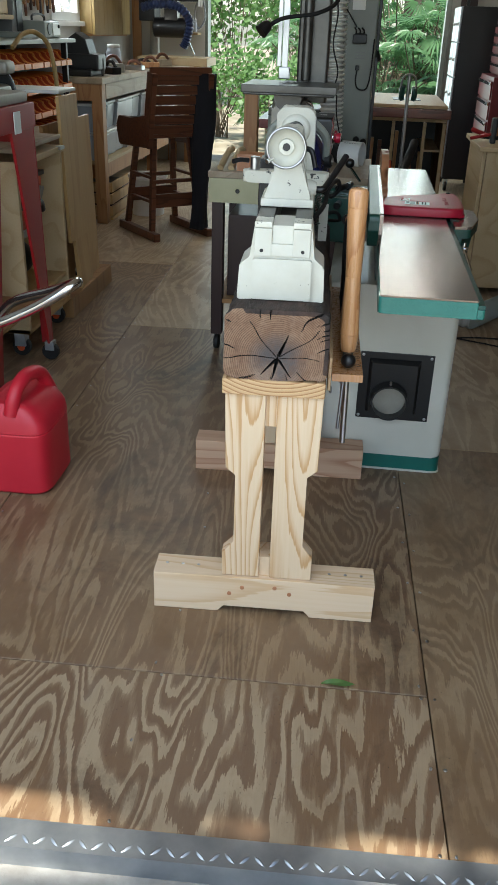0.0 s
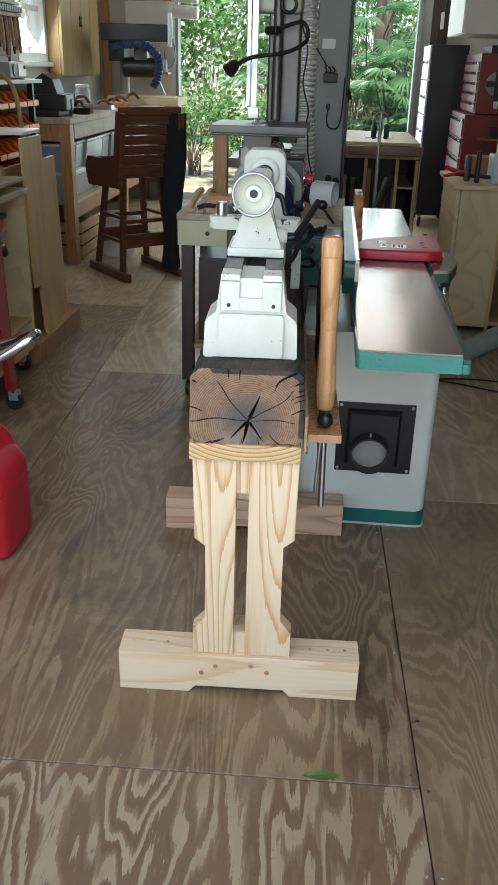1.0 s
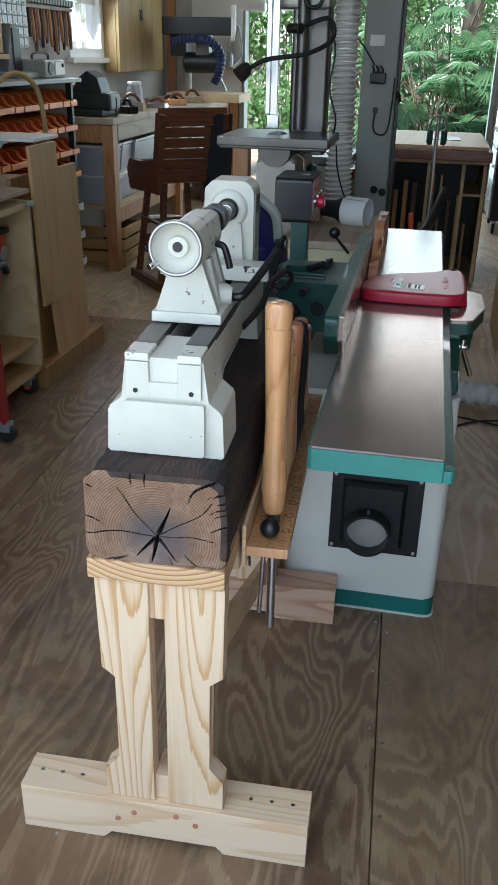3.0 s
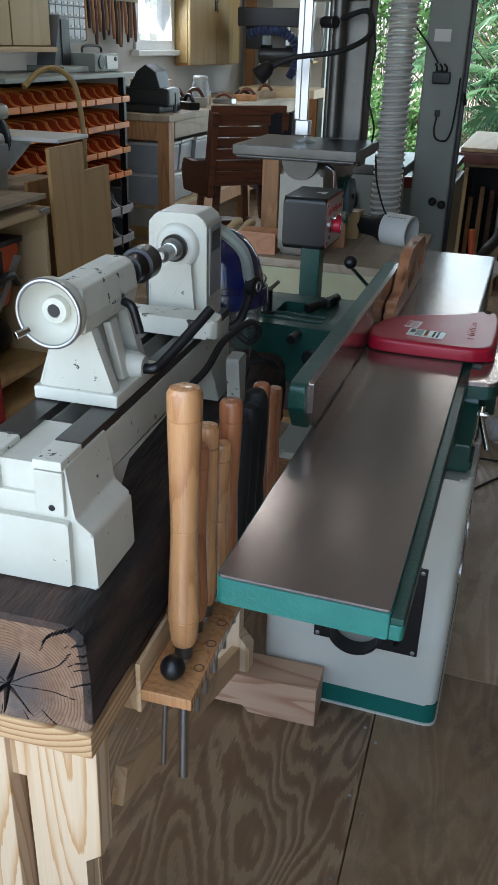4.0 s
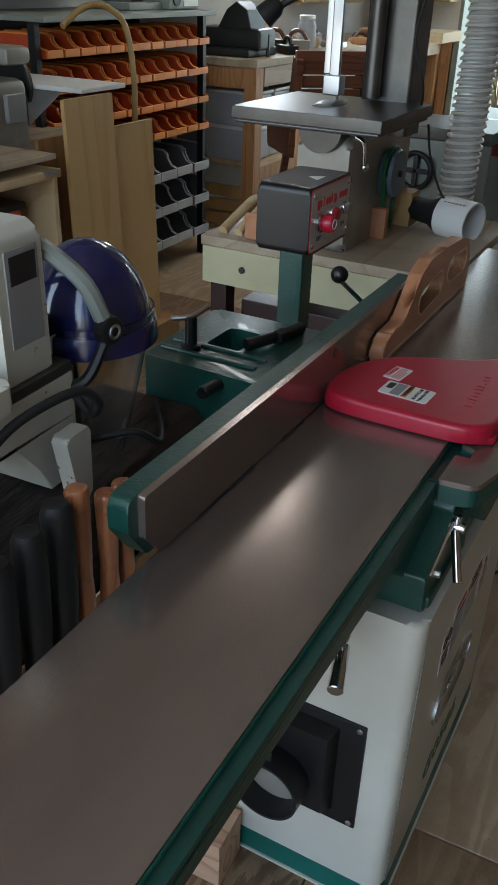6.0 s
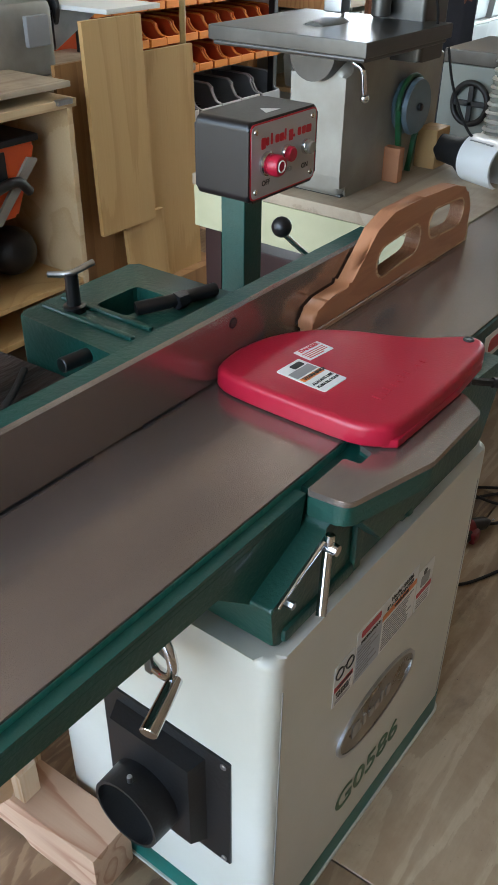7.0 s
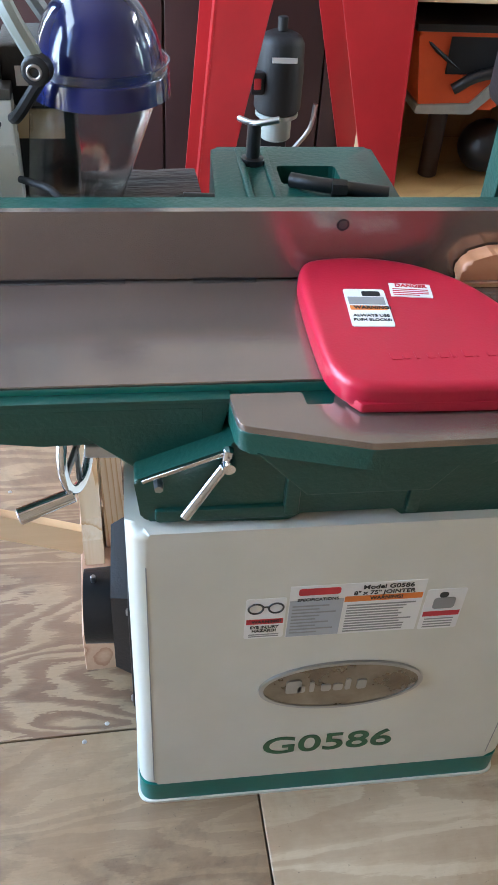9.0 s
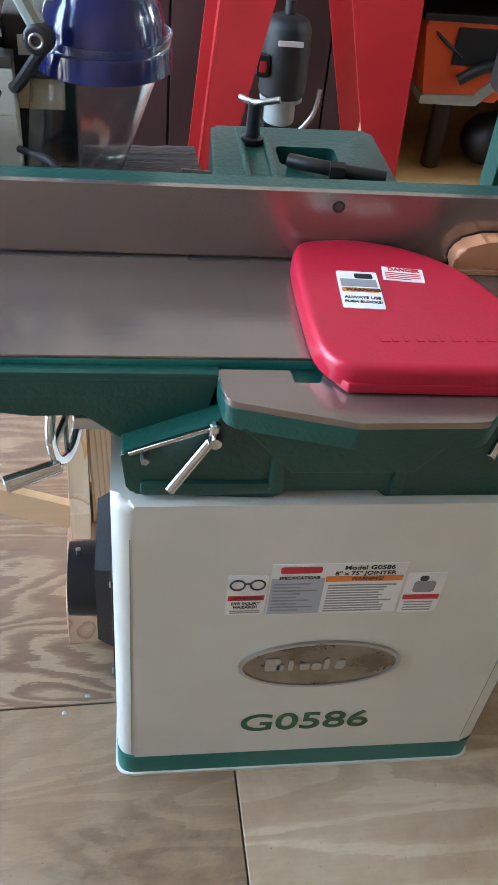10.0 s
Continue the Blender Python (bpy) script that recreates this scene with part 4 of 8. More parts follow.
part("rest_post", rod((-0.205, 2.24, 0.995), (-0.205, 2.24, 1.03), 0.013), M["steel"], lathe)
part("banjo_lever", tube([(-0.222, 2.235, 1.020), (-0.245, 2.225, 1.022), (-0.262, 2.215, 1.018)], 0.006, 10), M["black"], lathe)

# headstock
part("headstock", prism(rounded([(-0.160, 0.966), (-0.055, 0.966), (-0.056, 1.135), (-0.074, 1.148), (-0.140, 1.148), (-0.156, 1.132)], [0.003, 0.003, 0.012, 0.012, 0.012, 0.012]), 2.292, 2.372, "y", 0.005), M["lathe"], lathe)
part("bearing_boss", turned([(0, 0.040), (0.5, 0.038), (0.8, 0.034), (1, 0.026)], (CX, 2.300, 1.094), (CX, 2.280, 1.094), 40), M["lathe"], lathe)
part("headstock_web", prism(rounded([(-0.136, 0.966), (-0.072, 0.966), (-0.080, 1.07), (-0.130, 1.07)], 0.006), 2.282, 2.300, "y", 0.005), M["lathe"], lathe)
part("spindle_flange", turned([(0, 0.022), (0.7, 0.022), (1, 0.018)], (CX, 2.284, 1.094), (CX, 2.268, 1.094), 36), M["iron_dark"], lathe)
part("spindle", turned([(0, 0.013), (0.3, 0.013), (0.32, 0.0105), (0.4, 0.012), (0.48, 0.0105), (0.56, 0.012), (0.64, 0.0105), (0.72, 0.012), (0.8, 0.0105), (0.9, 0.012), (1, 0.006)], (CX, 2.270, 1.094), (CX, 2.215, 1.094), 30), M["steel"], lathe, "threaded steel spindle nose")
part("side_plate", box(-0.0565, 2.306, 1.01, -0.0535, 2.362, 1.125, 0.001), M["label_grey"], lathe)
part("model_plate", box(-0.0540, 2.312, 1.085, -0.0525, 2.356, 1.118), M["ink"], lathe, "black maker's plate")
part("motor_box", box(-0.205, 2.385, 0.800, -0.095, 2.478, 1.005, 0.008), M["black"], lathe, "black motor box with paper labels")
part("paper_label", box(-0.0952, 2.398, 0.885, -0.0937, 2.462, 0.925), M["ply_pale"], lathe)
part("paper_label", box(-0.0952, 2.405, 0.955, -0.0937, 2.450, 0.980), M["label"], lathe)
part("headstock_leg", prism(rounded([(2.325, 0.895), (2.345, 0.795), (2.372, 0.795), (2.375, 0.895)], 0.006), -0.030, -0.006, "x", 0.004), M["lathe"], lathe)
part("switch_cord", tube([(-0.045, 2.12, 0.90), (-0.02, 2.18, 0.925), (-0.01, 2.25, 0.955), (0.012, 2.33, 0.965), (0.020, 2.36, 0.94), (0.0, 2.37, 0.915), (-0.03, 2.38, 0.93)], 0.006, 10), M["rubber"], lathe)
part("cord", tube([(-0.04, 2.40, 0.85), (0.015, 2.44, 0.86), (0.03, 2.48, 0.83), (-0.01, 2.55, 0.815), (-0.06, 2.62, 0.81)], 0.005, 10), M["rubber"], lathe)

# ---- face shield hung behind the headstock ----
shield = thing("face_shield", "navy blue face shield with clear visor, hung on the lathe", "face shield", (-0.16, 2.53, 0.75))


def bowl(c, rx, ry, rz, z_lo, bm=None):
    bm = bm or fresh()
    rows, seg, rings = 10, 36, []
    for j in range(rows + 1):
        b = math.pi / 2 * j / rows
        zz = z_lo + (rz) * math.sin(b)
        rings.append([bm.verts.new((c[0] + rx * math.cos(b) * math.cos(a), c[1] + ry * math.cos(b) * math.sin(a), c[2] + zz)) for a in (2 * math.pi * k / seg for k in range(seg))])
    for a, b in zip(rings, rings[1:]):
        for k in range(seg):
            bm.faces.new((a[k], a[(k + 1) % seg], b[(k + 1) % seg], b[k]))
    bm.faces.new(rings[0])
    return bm


part("crown", bowl((-0.125, 2.55, 0.970), 0.085, 0.085, 0.115, 0.0), M["blue"], shield)
vis, steps = fresh(), 26
cols = []
for i in range(steps + 1):
    a = radians(-74 + 270 * i / steps)
    cols.append([vis.verts.new((-0.125 + (0.090 + dr) * math.cos(a), 2.55 + (0.093 + dr) * math.sin(a) * (1 - 0.10 * (zz < 0.85)) - (0.050 if zz < 0.85 else 0), zz + (0.02 * abs(math.cos(a)) if zz < 0.85 else 0))) for zz, dr in ((0.990, 0.0), (0.775, -0.020), (0.775, -0.0225), (0.990, -0.0025))])
for a, b in zip(cols, cols[1:]):
    for k in range(4):
        vis.faces.new((a[k], a[(k + 1) % 4], b[(k + 1) % 4], b[k]))
vis.faces.new(cols[0]), vis.faces.new(cols[-1])
vz = part("visor", vis, M["visor"], shield, "scratched clear plastic visor")
vz.visible_shadow = False
part("brim", turned([(0, 0.0865), (0, 0.0945), (0.9, 0.0925), (1, 0.090), (1, 0.084)], (-0.125, 2.55, 0.948), (-0.125, 2.55, 0.978), 48, caps=False), M["blue"], shield)
part("hub", turned([(0, 0.019), (0.8, 0.018), (1, 0.013)], (-0.046, 2.475, 1.000), (-0.028, 2.470, 1.000), 26), M["black"], shield)
part("hub_screw", hoop((-0.0275, 2.470, 1.000), (1, -0.2, 0), 0.008, 0.002), M["steel"], shield)
part("head_strap", tube([(-0.045, 2.475, 1.005), (-0.055, 2.44, 1.075), (-0.125, 2.42, 1.120), (-0.195, 2.44, 1.085), (-0.21, 2.49, 1.005)], 0.011, 8), M["saw_body"], shield, "grey headband")
part("chin_strap", tube([(-0.045, 2.475, 0.985), (-0.06, 2.44, 0.935), (-0.125, 2.43, 0.925), (-0.20, 2.45, 0.92)], 0.008, 8), M["black"], shield)

# ---- chisel rack ----
rack = thing("chisel_rack", "varnished plank with holes, screwed to the lathe stand", "tool rack", (0.06, 2.1, 0.6))
part("shelf", box(0.022, 1.786, 0.598, 0.094, 2.55, 0.617, 0.002), M["handle"], rack)
part("back_cleat", box(0.0135, 1.79, 0.572, 0.021, 2.52, 0.655, 0.002), M["pine_y"], rack)
part("eye_screw", hoop((0.022, 1.83, 0.560), (1, 0.3, 0), 0.008, 0.0018, 24, 8), M["steel"], rack)
for yy in (1.85, 1.905, 1.955, 2.01, 2.06):
    part("bored_hole", hoop((0.083, yy, 0.6165), (0, 0, 1), 0.007, 0.001, 20, 6), M["ink"], rack)
part("knob", ball((0.058, 1.814, 0.641), 0.0175), M["black_satin"], rack, "shiny black ball knob")
part("knob_rod", rod((0.050, 1.806, 0.60), (0.045, 1.806, 0.47), 0.004), M["steel"], rack)


def gouge(top, bot, r, mat, blade, label, kind="round"):
    ob = thing("turning_chisel", label, "chisel", (bot[0], bot[1], 0.62), group="turning chisels in the rack")
    if kind == "grip":
        prof = [(0, r * 0.8), (0.1, r), (0.3, r * 0.85), (0.5, r), (0.75, r * 1.05), (0.93, r * 1.0), (0.98, r * 0.75), (1, r * 0.3)]
    else:
        prof = [(0, r * 0.72), (0.02, r * 0.82), (0.11, r * 0.98), (0.112, r * 0.95), (0.12, r), (0.45, r * 0.80), (0.47, r * 0.80), (0.472, r * 0.77), (0.48, r * 0.81), (0.88, r * 1.0), (0.882, r * 0.95), (0.89, r * 1.0), (0.97, r * 1.02), (0.99, r * 0.85), (1, r * 0.4)]
    part("handle", turned(prof, bot, top, 26), M[mat], ob)
    d = (Vector(bot) - Vector(top)).normalized()
    b = Vector(bot)
    part("ferrule", rod(b - d * 0.004, b + d * 0.022, r * 0.55), M["iron_dark"], ob)
    part("blade", rod(b + d * 0.01, b + d * blade, r * 0.33), M["steel"], ob, "polished steel shank")


gouge((0.052, 1.884, 1.022), (0.058, 1.858, 0.650), 0.0225, "handle", 0.235, "large varnished ash-handled turning gouge in the rack")
gouge((0.055, 1.922, 0.925), (0.058, 1.915, 0.650), 0.0155, "handle_red", 0.17, "reddish beech-handled turning chisel in the rack")
gouge((0.056, 1.962, 0.938), (0.058, 1.955, 0.650), 0.0165, "handle", 0.17, "slim varnished ash-handled turning chisel in the rack")
gouge((0.058, 2.018, 0.886), (0.058, 2.008, 0.650), 0.0165, "handle", 0.17, "slim varnished ash-handled turning chisel in the rack")
gouge((0.060, 2.062, 0.935), (0.058, 2.055, 0.650), 0.0175, "handle_red", 0.16, "reddish beech-handled turning chisel in the rack")
gouge((0.060, 2.118, 0.880), (0.058, 2.112, 0.650), 0.0175, "rubber", 0.15, "turning tool with black rubber grip in the rack", "grip")
gouge((0.058, 2.170, 0.885), (0.058, 2.166, 0.650), 0.0185, "rubber", 0.15, "turning tool with black rubber grip in the rack", "grip")
gouge((0.056, 2.222, 0.890), (0.058, 2.216, 0.650), 0.0185, "rubber", 0.15, "turning tool with black rubber grip in the rack", "grip")
gouge((0.054, 2.262, 0.885), (0.058, 2.258, 0.650), 0.0145, "handle_red", 0.15, "reddish beech-handled turning chisel in the rack")
gouge((0.056, 2.315, 0.850), (0.058, 2.308, 0.650), 0.0145, "handle_red", 0.15, "reddish beech-handled turning chisel in the rack")
gouge((0.056, 2.350, 0.845), (0.058, 2.346, 0.650), 0.014, "handle_red", 0.15, "reddish beech-handled turning chisel in the rack")

# the stand, its lathe and tools stand askew to the jointer
for ob in top_level() - before_lathe:
    swing(ob, 2.5, (-0.106, 1.87), (-0.014 if ob is stand else -0.006, 0.030 if ob is stand else 0.012, 0))
swing(shield, 0, (0, 0), (0.026, -0.034, 0))
swing(beam, 0, (0, 0), (-0.004, -0.024, 0))


# ---- jointer ----
jointer = thing("jointer", "large green and cream jointer on a cabinet stand", "jointer", (0.2, 2.85, 0))
CAB = rounded([(-0.02, 2.540), (0.392, 2.540), (0.392, 3.135), (-0.02, 3.135)], 0.028, 6)
part("cabinet", prism(CAB, 0.052, 0.632, "z", 0.012, 3), M["cream"], jointer, "cream painted steel cabinet")
part("plinth", prism([(x + (0.0006 if x > 0.2 else -0.0006), y + (0.0006 if y > 2.8 else -0.0006)) for x, y in CAB], 0.006, 0.054, "z"), M["skirt"], jointer, "green painted plinth band")
part("base_flange", prism(rounded([(-0.024, 2.536), (0.396, 2.536), (0.396, 3.139), (-0.024, 3.139)], 0.028, 6), 0.0, 0.006, "z", 0.002), M["cream"], jointer)
FX = 0.3922
for yy in (2.562, 3.105):
    part("door_seam", box(FX - 0.001, yy, 0.07, FX + 0.0004, yy + 0.0014, 0.575), M["label_grey"], jointer)

# dust port on the end of the cabinet
PZ = -0.002
part("port_plate", box(0.099, 2.536, 0.188 + PZ, 0.333, 2.543, 0.418 + PZ, 0.002), M["black"], jointer, "black dust port plate")
part("port_hood", shell_of([(0.128, 0.213), (0.292, 0.213), (0.292, 0.398), (0.128, 0.398)], [(0, 0), (0.026, 0.014)], True), M["black"], jointer)
part("port", turned([(0, 0.058), (0.02, 0.060), (1, 0.058), (1, 0.053), (0.1, 0.053)], (0.200, 2.512, 0.272 + PZ), (0.200, 2.466, 0.272 + PZ), 40, caps=False), M["black"], jointer)
part("port_inside", rod((0.200, 2.5105, 0.272 + PZ), (0.200, 2.5075, 0.272 + PZ), 0.0535, seg=36), M["grey"], jointer)
part("clamp_screw", rod((0.200, 2.482, 0.329 + PZ), (0.200, 2.482, 0.342 + PZ), 0.004, seg=10), M["steel"], jointer)
for sx in (0.108, 0.323):
    for sz in (0.198, 0.408):
        part("screw", turned([(0, 0.005), (0.7, 0.005), (1, 0.003)], (sx, 2.537, sz + PZ), (sx, 2.533, sz + PZ), 10), M["steel"], jointer)

# base casting
part("base_casting", prism(rounded([(2.674, 0.785), (2.664, 0.750), (2.553, 0.704), (2.560, 0.640), (2.70, 0.632), (2.73, 0.632), (2.745, 0.642), (2.855, 0.642), (2.866, 0.632), (3.12, 0.632), (3.18, 0.765), (2.87, 0.785)], [0, 0.012, 0.006, 0.012, 0.003, 0.006, 0.004, 0.004, 0.006, 0.012, 0.02, 0]), 0.12, 0.378, "x", 0.004), M["green"], jointer)
part("casting_rib", box(0.374, 2.722, 0.645, 0.386, 2.740, 0.772, 0.004), M["green"], jointer)
part("casting_rib", box(0.374, 2.868, 0.640, 0.386, 2.884, 0.700, 0.004), M["green"], jointer)
part("casting_foot", box(0.366, 2.575, 0.640, 0.384, 2.73, 0.660, 0.005), M["green"], jointer)

# tables
def table(y0, y1, label):
    top = part("table", prism(rounded([(0.113, y0), (0.331, y0), (0.331, y1), (0.113, y1)], [0.006, 0.004, 0, 0]), 0.7962, 0.800, "z", 0.001), M["iron"], jointer, label)
    return top


table(1.842, 2.828, "ground iron infeed table")
table(2.900, 3.830, "ground iron outfeed table")
# The front end wears the lit tone, the side the darker one.
part("table_edge", prism(rounded([(0.110, 1.8400), (0.3316, 1.8400), (0.3316, 2.8275), (0.110, 2.8275)], [0.012, 0.003, 0, 0]), 0.758, 0.7958, "z", 0.002), M["green_lit"], jointer, "green painted table casting in a lit tone")
part("table_nose", prism(rounded([(0.3318, 1.8420), (0.349, 1.8420), (0.349, 1.858), (0.3318, 1.858)], [0, 0.010, 0, 0]), 0.758, 0.7795, "z", 0.001), M["green_lit"], jointer)
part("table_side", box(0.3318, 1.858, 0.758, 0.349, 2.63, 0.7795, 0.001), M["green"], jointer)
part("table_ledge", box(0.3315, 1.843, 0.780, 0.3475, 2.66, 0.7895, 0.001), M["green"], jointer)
part("table_casting", prism([(1.90, 0.760), (2.45, 0.690), (2.60, 0.690), (2.72, 0.760)], 0.16, 0.300, "x", 0.004), M["green"], jointer)
part("side_web", prism([(2.05, 0.764), (2.05, 0.758), (2.50, 0.750), (2.56, 0.690), (2.64, 0.690), (2.66, 0.786), (2.05, 0.786)], 0.325, 0.3485, "x", 0.003), M["green"], jointer)
part("outfeed_casting", prism(rounded([(2.905, 0.7958), (3.828, 0.7958), (3.828, 0.752), (3.60, 0.735), (3.05, 0.690), (2.905, 0.700)], [0, 0, 0.008, 0.02, 0.02, 0]), 0.116, 0.335, "x", 0.003), M["green"], jointer)
nameplate = plane_at((0.3356, 3.24, 0.755), (0, 1, 0), (0, 0, 1))
part("nameplate", patch(nameplate, -0.058, -0.022, 0.058, 0.022, 0.001), M["label"], jointer)
part("nameplate_mark", patch(nameplate, -0.040, -0.012, 0.042, 0.012, 0.0018, 0.010), M["label_red"], jointer)
part("cutterhead", rod((0.125, 2.864, 0.765), (0.33, 2.864, 0.765), 0.033, seg=30), M["steel"], jointer)
part("cutter_gap", box(0.12, 2.83, 0.70, 0.33, 2.90, 0.735), M["black"], jointer)

# rabbeting arm
ARM = rounded([(0.350, 2.657), (0.3505, 2.735), (0.372, 2.737), (0.372, 2.765), (0.3505, 2.772), (0.351, 2.965), (0.398, 2.965), (0.436, 2.935), (0.438, 2.795), (0.402, 2.662)], [0.003, 0.002, 0.002, 0.002, 0.002, 0.003, 0.01, 0.02, 0.03, 0.018])
part("rabbet_arm", prism(ARM, 0.762, 0.7895, "z", 0.003), M["green"], jointer)
part("rabbet_top", prism(ARM, 0.7896, 0.798, "z", 0.001), M["iron"], jointer, "bare iron rabbeting ledge")
part("rabbet_bracket", prism([(2.68, 0.765), (2.74, 0.70), (2.88, 0.70), (2.93, 0.765)], 0.376, 0.410, "x", 0.004), M["green"], jointer)

# levers and handwheel
part("lock_lever", rod((0.384, 2.655, 0.733), (0.410, 2.606, 0.676), 0.0062), M["chrome"], jointer, "chrome table lock lever")
part("lock_hub", turned([(0, 0.008), (0.5, 0.009), (1, 0.007)], (0.375, 2.655, 0.733), (0.398, 2.655, 0.733), 16), M["chrome"], jointer)
part("lock_stem", rod((0.386, 2.652, 0.722), (0.386, 2.655, 0.752), 0.006), M["chrome"], jointer)
part("depth_pointer", slab((0.381, 2.562, 0.705), (0.382, 2.650, 0.742), 0.004, 0.005, 0.001), M["chrome"], jointer)
part("pointer_bolt", turned([(0, 0.006), (1, 0.005)], (0.376, 2.580, 0.700), (0.390, 2.580, 0.700), 6), M["steel"], jointer)
part("lock_lever", rod((0.384, 2.985, 0.745), (0.405, 2.965, 0.720), 0.0062), M["chrome"], jointer)
part("handwheel", hoop((0.255, 2.483, 0.648), (0.25, 1, 0.1), 0.052, 0.0065), M["chrome"], jointer, "chrome infeed handwheel")
part("wheel_spoke", slab((0.255, 2.483, 0.692), (0.255, 2.483, 0.588), 0.012, 0.006, 0.002, (0, 1, 0)), M["iron_dark"], jointer)
part("wheel_spoke", slab((0.205, 2.493, 0.648), (0.305, 2.473, 0.648), 0.012, 0.006, 0.002, (0, 1, 0)), M["iron_dark"], jointer)
part("wheel_hub", rod((0.255, 2.493, 0.648), (0.255, 2.568, 0.645), 0.013), M["steel"], jointer)
part("crank_grip", rod((0.300, 2.480, 0.612), (0.318, 2.413, 0.596), 0.0095, 0.011), M["chrome"], jointer)

# fence
FEN = [(2.290, 0.838), (2.318, 0.803), (3.215, 0.803), (3.215, 0.893), (2.290, 0.893)]
part("fence_face", prism(rounded(FEN, [0.003, 0.006, 0.004, 0.004, 0.006]), 0.108, 0.1185, "x", 0.001), M["iron"], jointer, "ground iron fence face")
part("fence_casting", prism(rounded([(2.272, 0.850), (2.305, 0.803), (3.218, 0.803), (3.218, 0.893), (2.272, 0.893)], [0.015, 0.006, 0.004, 0.006, 0.016]), 0.080, 0.1082, "x", 0.003), M["green"], jointer)
# Black strips drawn in as the shade under the raised fence.
for g0, g1 in ((2.40, 2.55), (2.635, 2.715)):
    part("fence_gap", box(0.1186, g0, 0.8004, 0.1198, g1, 0.8036), M["black"], jointer)
part("fence_hole", rod((0.1178, 2.818, 0.875), (0.1192, 2.818, 0.875), 0.0078, seg=28), M["black"], jointer)
part("fence_hole_plug", rod((0.1185, 2.818, 0.8752), (0.1196, 2.818, 0.8752), 0.0055, seg=24), M["iron_dark"], jointer)

# fence carriage
car = part("fence_carriage", prism(rounded([(-0.155, 2.678), (0.079, 2.668), (0.079, 2.925), (0.02, 2.92), (-0.160, 2.918)], 0.010), 0.735, 0.862, "z", 0.005), M["green"], jointer)
cut(car, box(-0.090, 2.765, 0.80, -0.028, 2.850, 0.9, 0.008))
for yy in (2.712, 2.748):
    part("carriage_rib", box(-0.145, yy, 0.860, 0.03, yy + 0.010, 0.867, 0.003), M["green"], jointer)
part("lock_stud", turned([(0, 0.016), (0.15, 0.016), (0.18, 0.010), (1, 0.0095)], (-0.098, 2.733, 0.862), (-0.098, 2.733, 0.918), 20), M["black_satin"], jointer)
part("lock_bar", tube([(-0.125, 2.715, 0.915), (-0.098, 2.733, 0.918), (-0.085, 2.765, 0.928)], 0.0045, 10), M["steel"], jointer)
part("tilt_shaft", rod((-0.016, 2.63, 0.845), (-0.010, 2.685, 0.845), 0.0105), M["black_satin"], jointer)
part("tilt_handle", tube([(-0.02, 2.775, 0.872), (0.0, 2.81, 0.874), (0.012, 2.86, 0.872), (0.02, 2.90, 0.870)], 0.010, 12), M["black_satin"], jointer)
part("tilt_bolt", turned([(0, 0.013), (1, 0.012)], (0.01, 2.825, 0.873), (0.012, 2.845, 0.873), 6), M["black_satin"], jointer)
part("fence_knob", ball((0.010, 3.082, 0.912), 0.0165), M["black_satin"], jointer, "black ball knob on a chrome stem")
part("knob_stem", rod((0.012, 3.086, 0.90), (0.050, 3.13, 0.845), 0.0045), M["chrome"], jointer)
part("front_knob", rod((0.02, 2.700, 0.80), (0.02, 2.655, 0.80), 0.014, 0.017), M["black_satin"], jointer)

# guard over the cutterhead
G0 = [(0.128, 2.768), (0.118, 2.790), (0.112, 2.842), (0.128, 2.905), (0.165, 2.955), (0.210, 2.985), (0.262, 3.005), (0.305, 3.028), (0.338, 3.062), (0.356, 3.074), (0.376, 3.068), (0.388, 3.048), (0.394, 2.955), (0.392, 2.815), (0.386, 2.782), (0.362, 2.764), (0.330, 2.757), (0.165, 2.757)]
for _ in range(3):
    G0 = [(p[0] * (1 - w) + q[0] * w, p[1] * (1 - w) + q[1] * w) for p, q in zip(G0, G0[1:] + G0[:1]) for w in (0.25, 0.75)]


guard_ = part("guard", shell_of(G0, [(0.803, 0.002), (0.806, 0), (0.8235, 0.0006), (0.8275, 0.0020), (0.8300, 0.0045), (0.8314, 0.0078), (0.832, 0.012)]), M["guard"], jointer, "red moulded cutter guard")
part("guard_lip", prism(rounded([(0.372, 2.775), (0.392, 2.79), (0.3945, 2.955), (0.388, 3.045), (0.375, 3.04), (0.372, 2.9)], 0.004, 2), 0.800, 0.812, "z", 0.002), M["guard"], guard_)
part("guard_pivot", rod((0.358, 3.052, 0.70), (0.358, 3.052, 0.833), 0.008), M["steel"], jointer)
part("pivot_screw", hoop((0.358, 3.052, 0.8325), (0, 0, 1), 0.006, 0.0022, 20, 8), M["ink"], guard_)
part("guard_post", rod((0.372, 3.02, 0.78), (0.372, 3.02, 0.805), 0.012), M["black"], jointer)
part("guard_spring", tube([(0.365, 3.03, 0.78), (0.385, 3.06, 0.77), (0.40, 3.08, 0.765)], 0.006, 8), M["black"], jointer)
part("spring_knob", rod((0.395, 3.075, 0.766), (0.41, 3.09, 0.762), 0.008), M["black"], jointer)
wl = plane_at((0.236, 2.829, 0.8324), (0.06, 0.998, 0), (-0.998, 0.06, 0))
lab = part("warning_label", patch(wl, -0.025, -0.044, 0.024, 0.036, 0.0006, 0.004), M["label"], jointer, "white warning label")
part("picture_field", patch(wl, -0.022, 0.002, 0.021, 0.018, 0.0009), M["label_grey"], lab)
part("picture_mark", patch(wl, -0.004, 0.020, 0.018, 0.031, 0.0009, 0.003), M["ink"], lab)
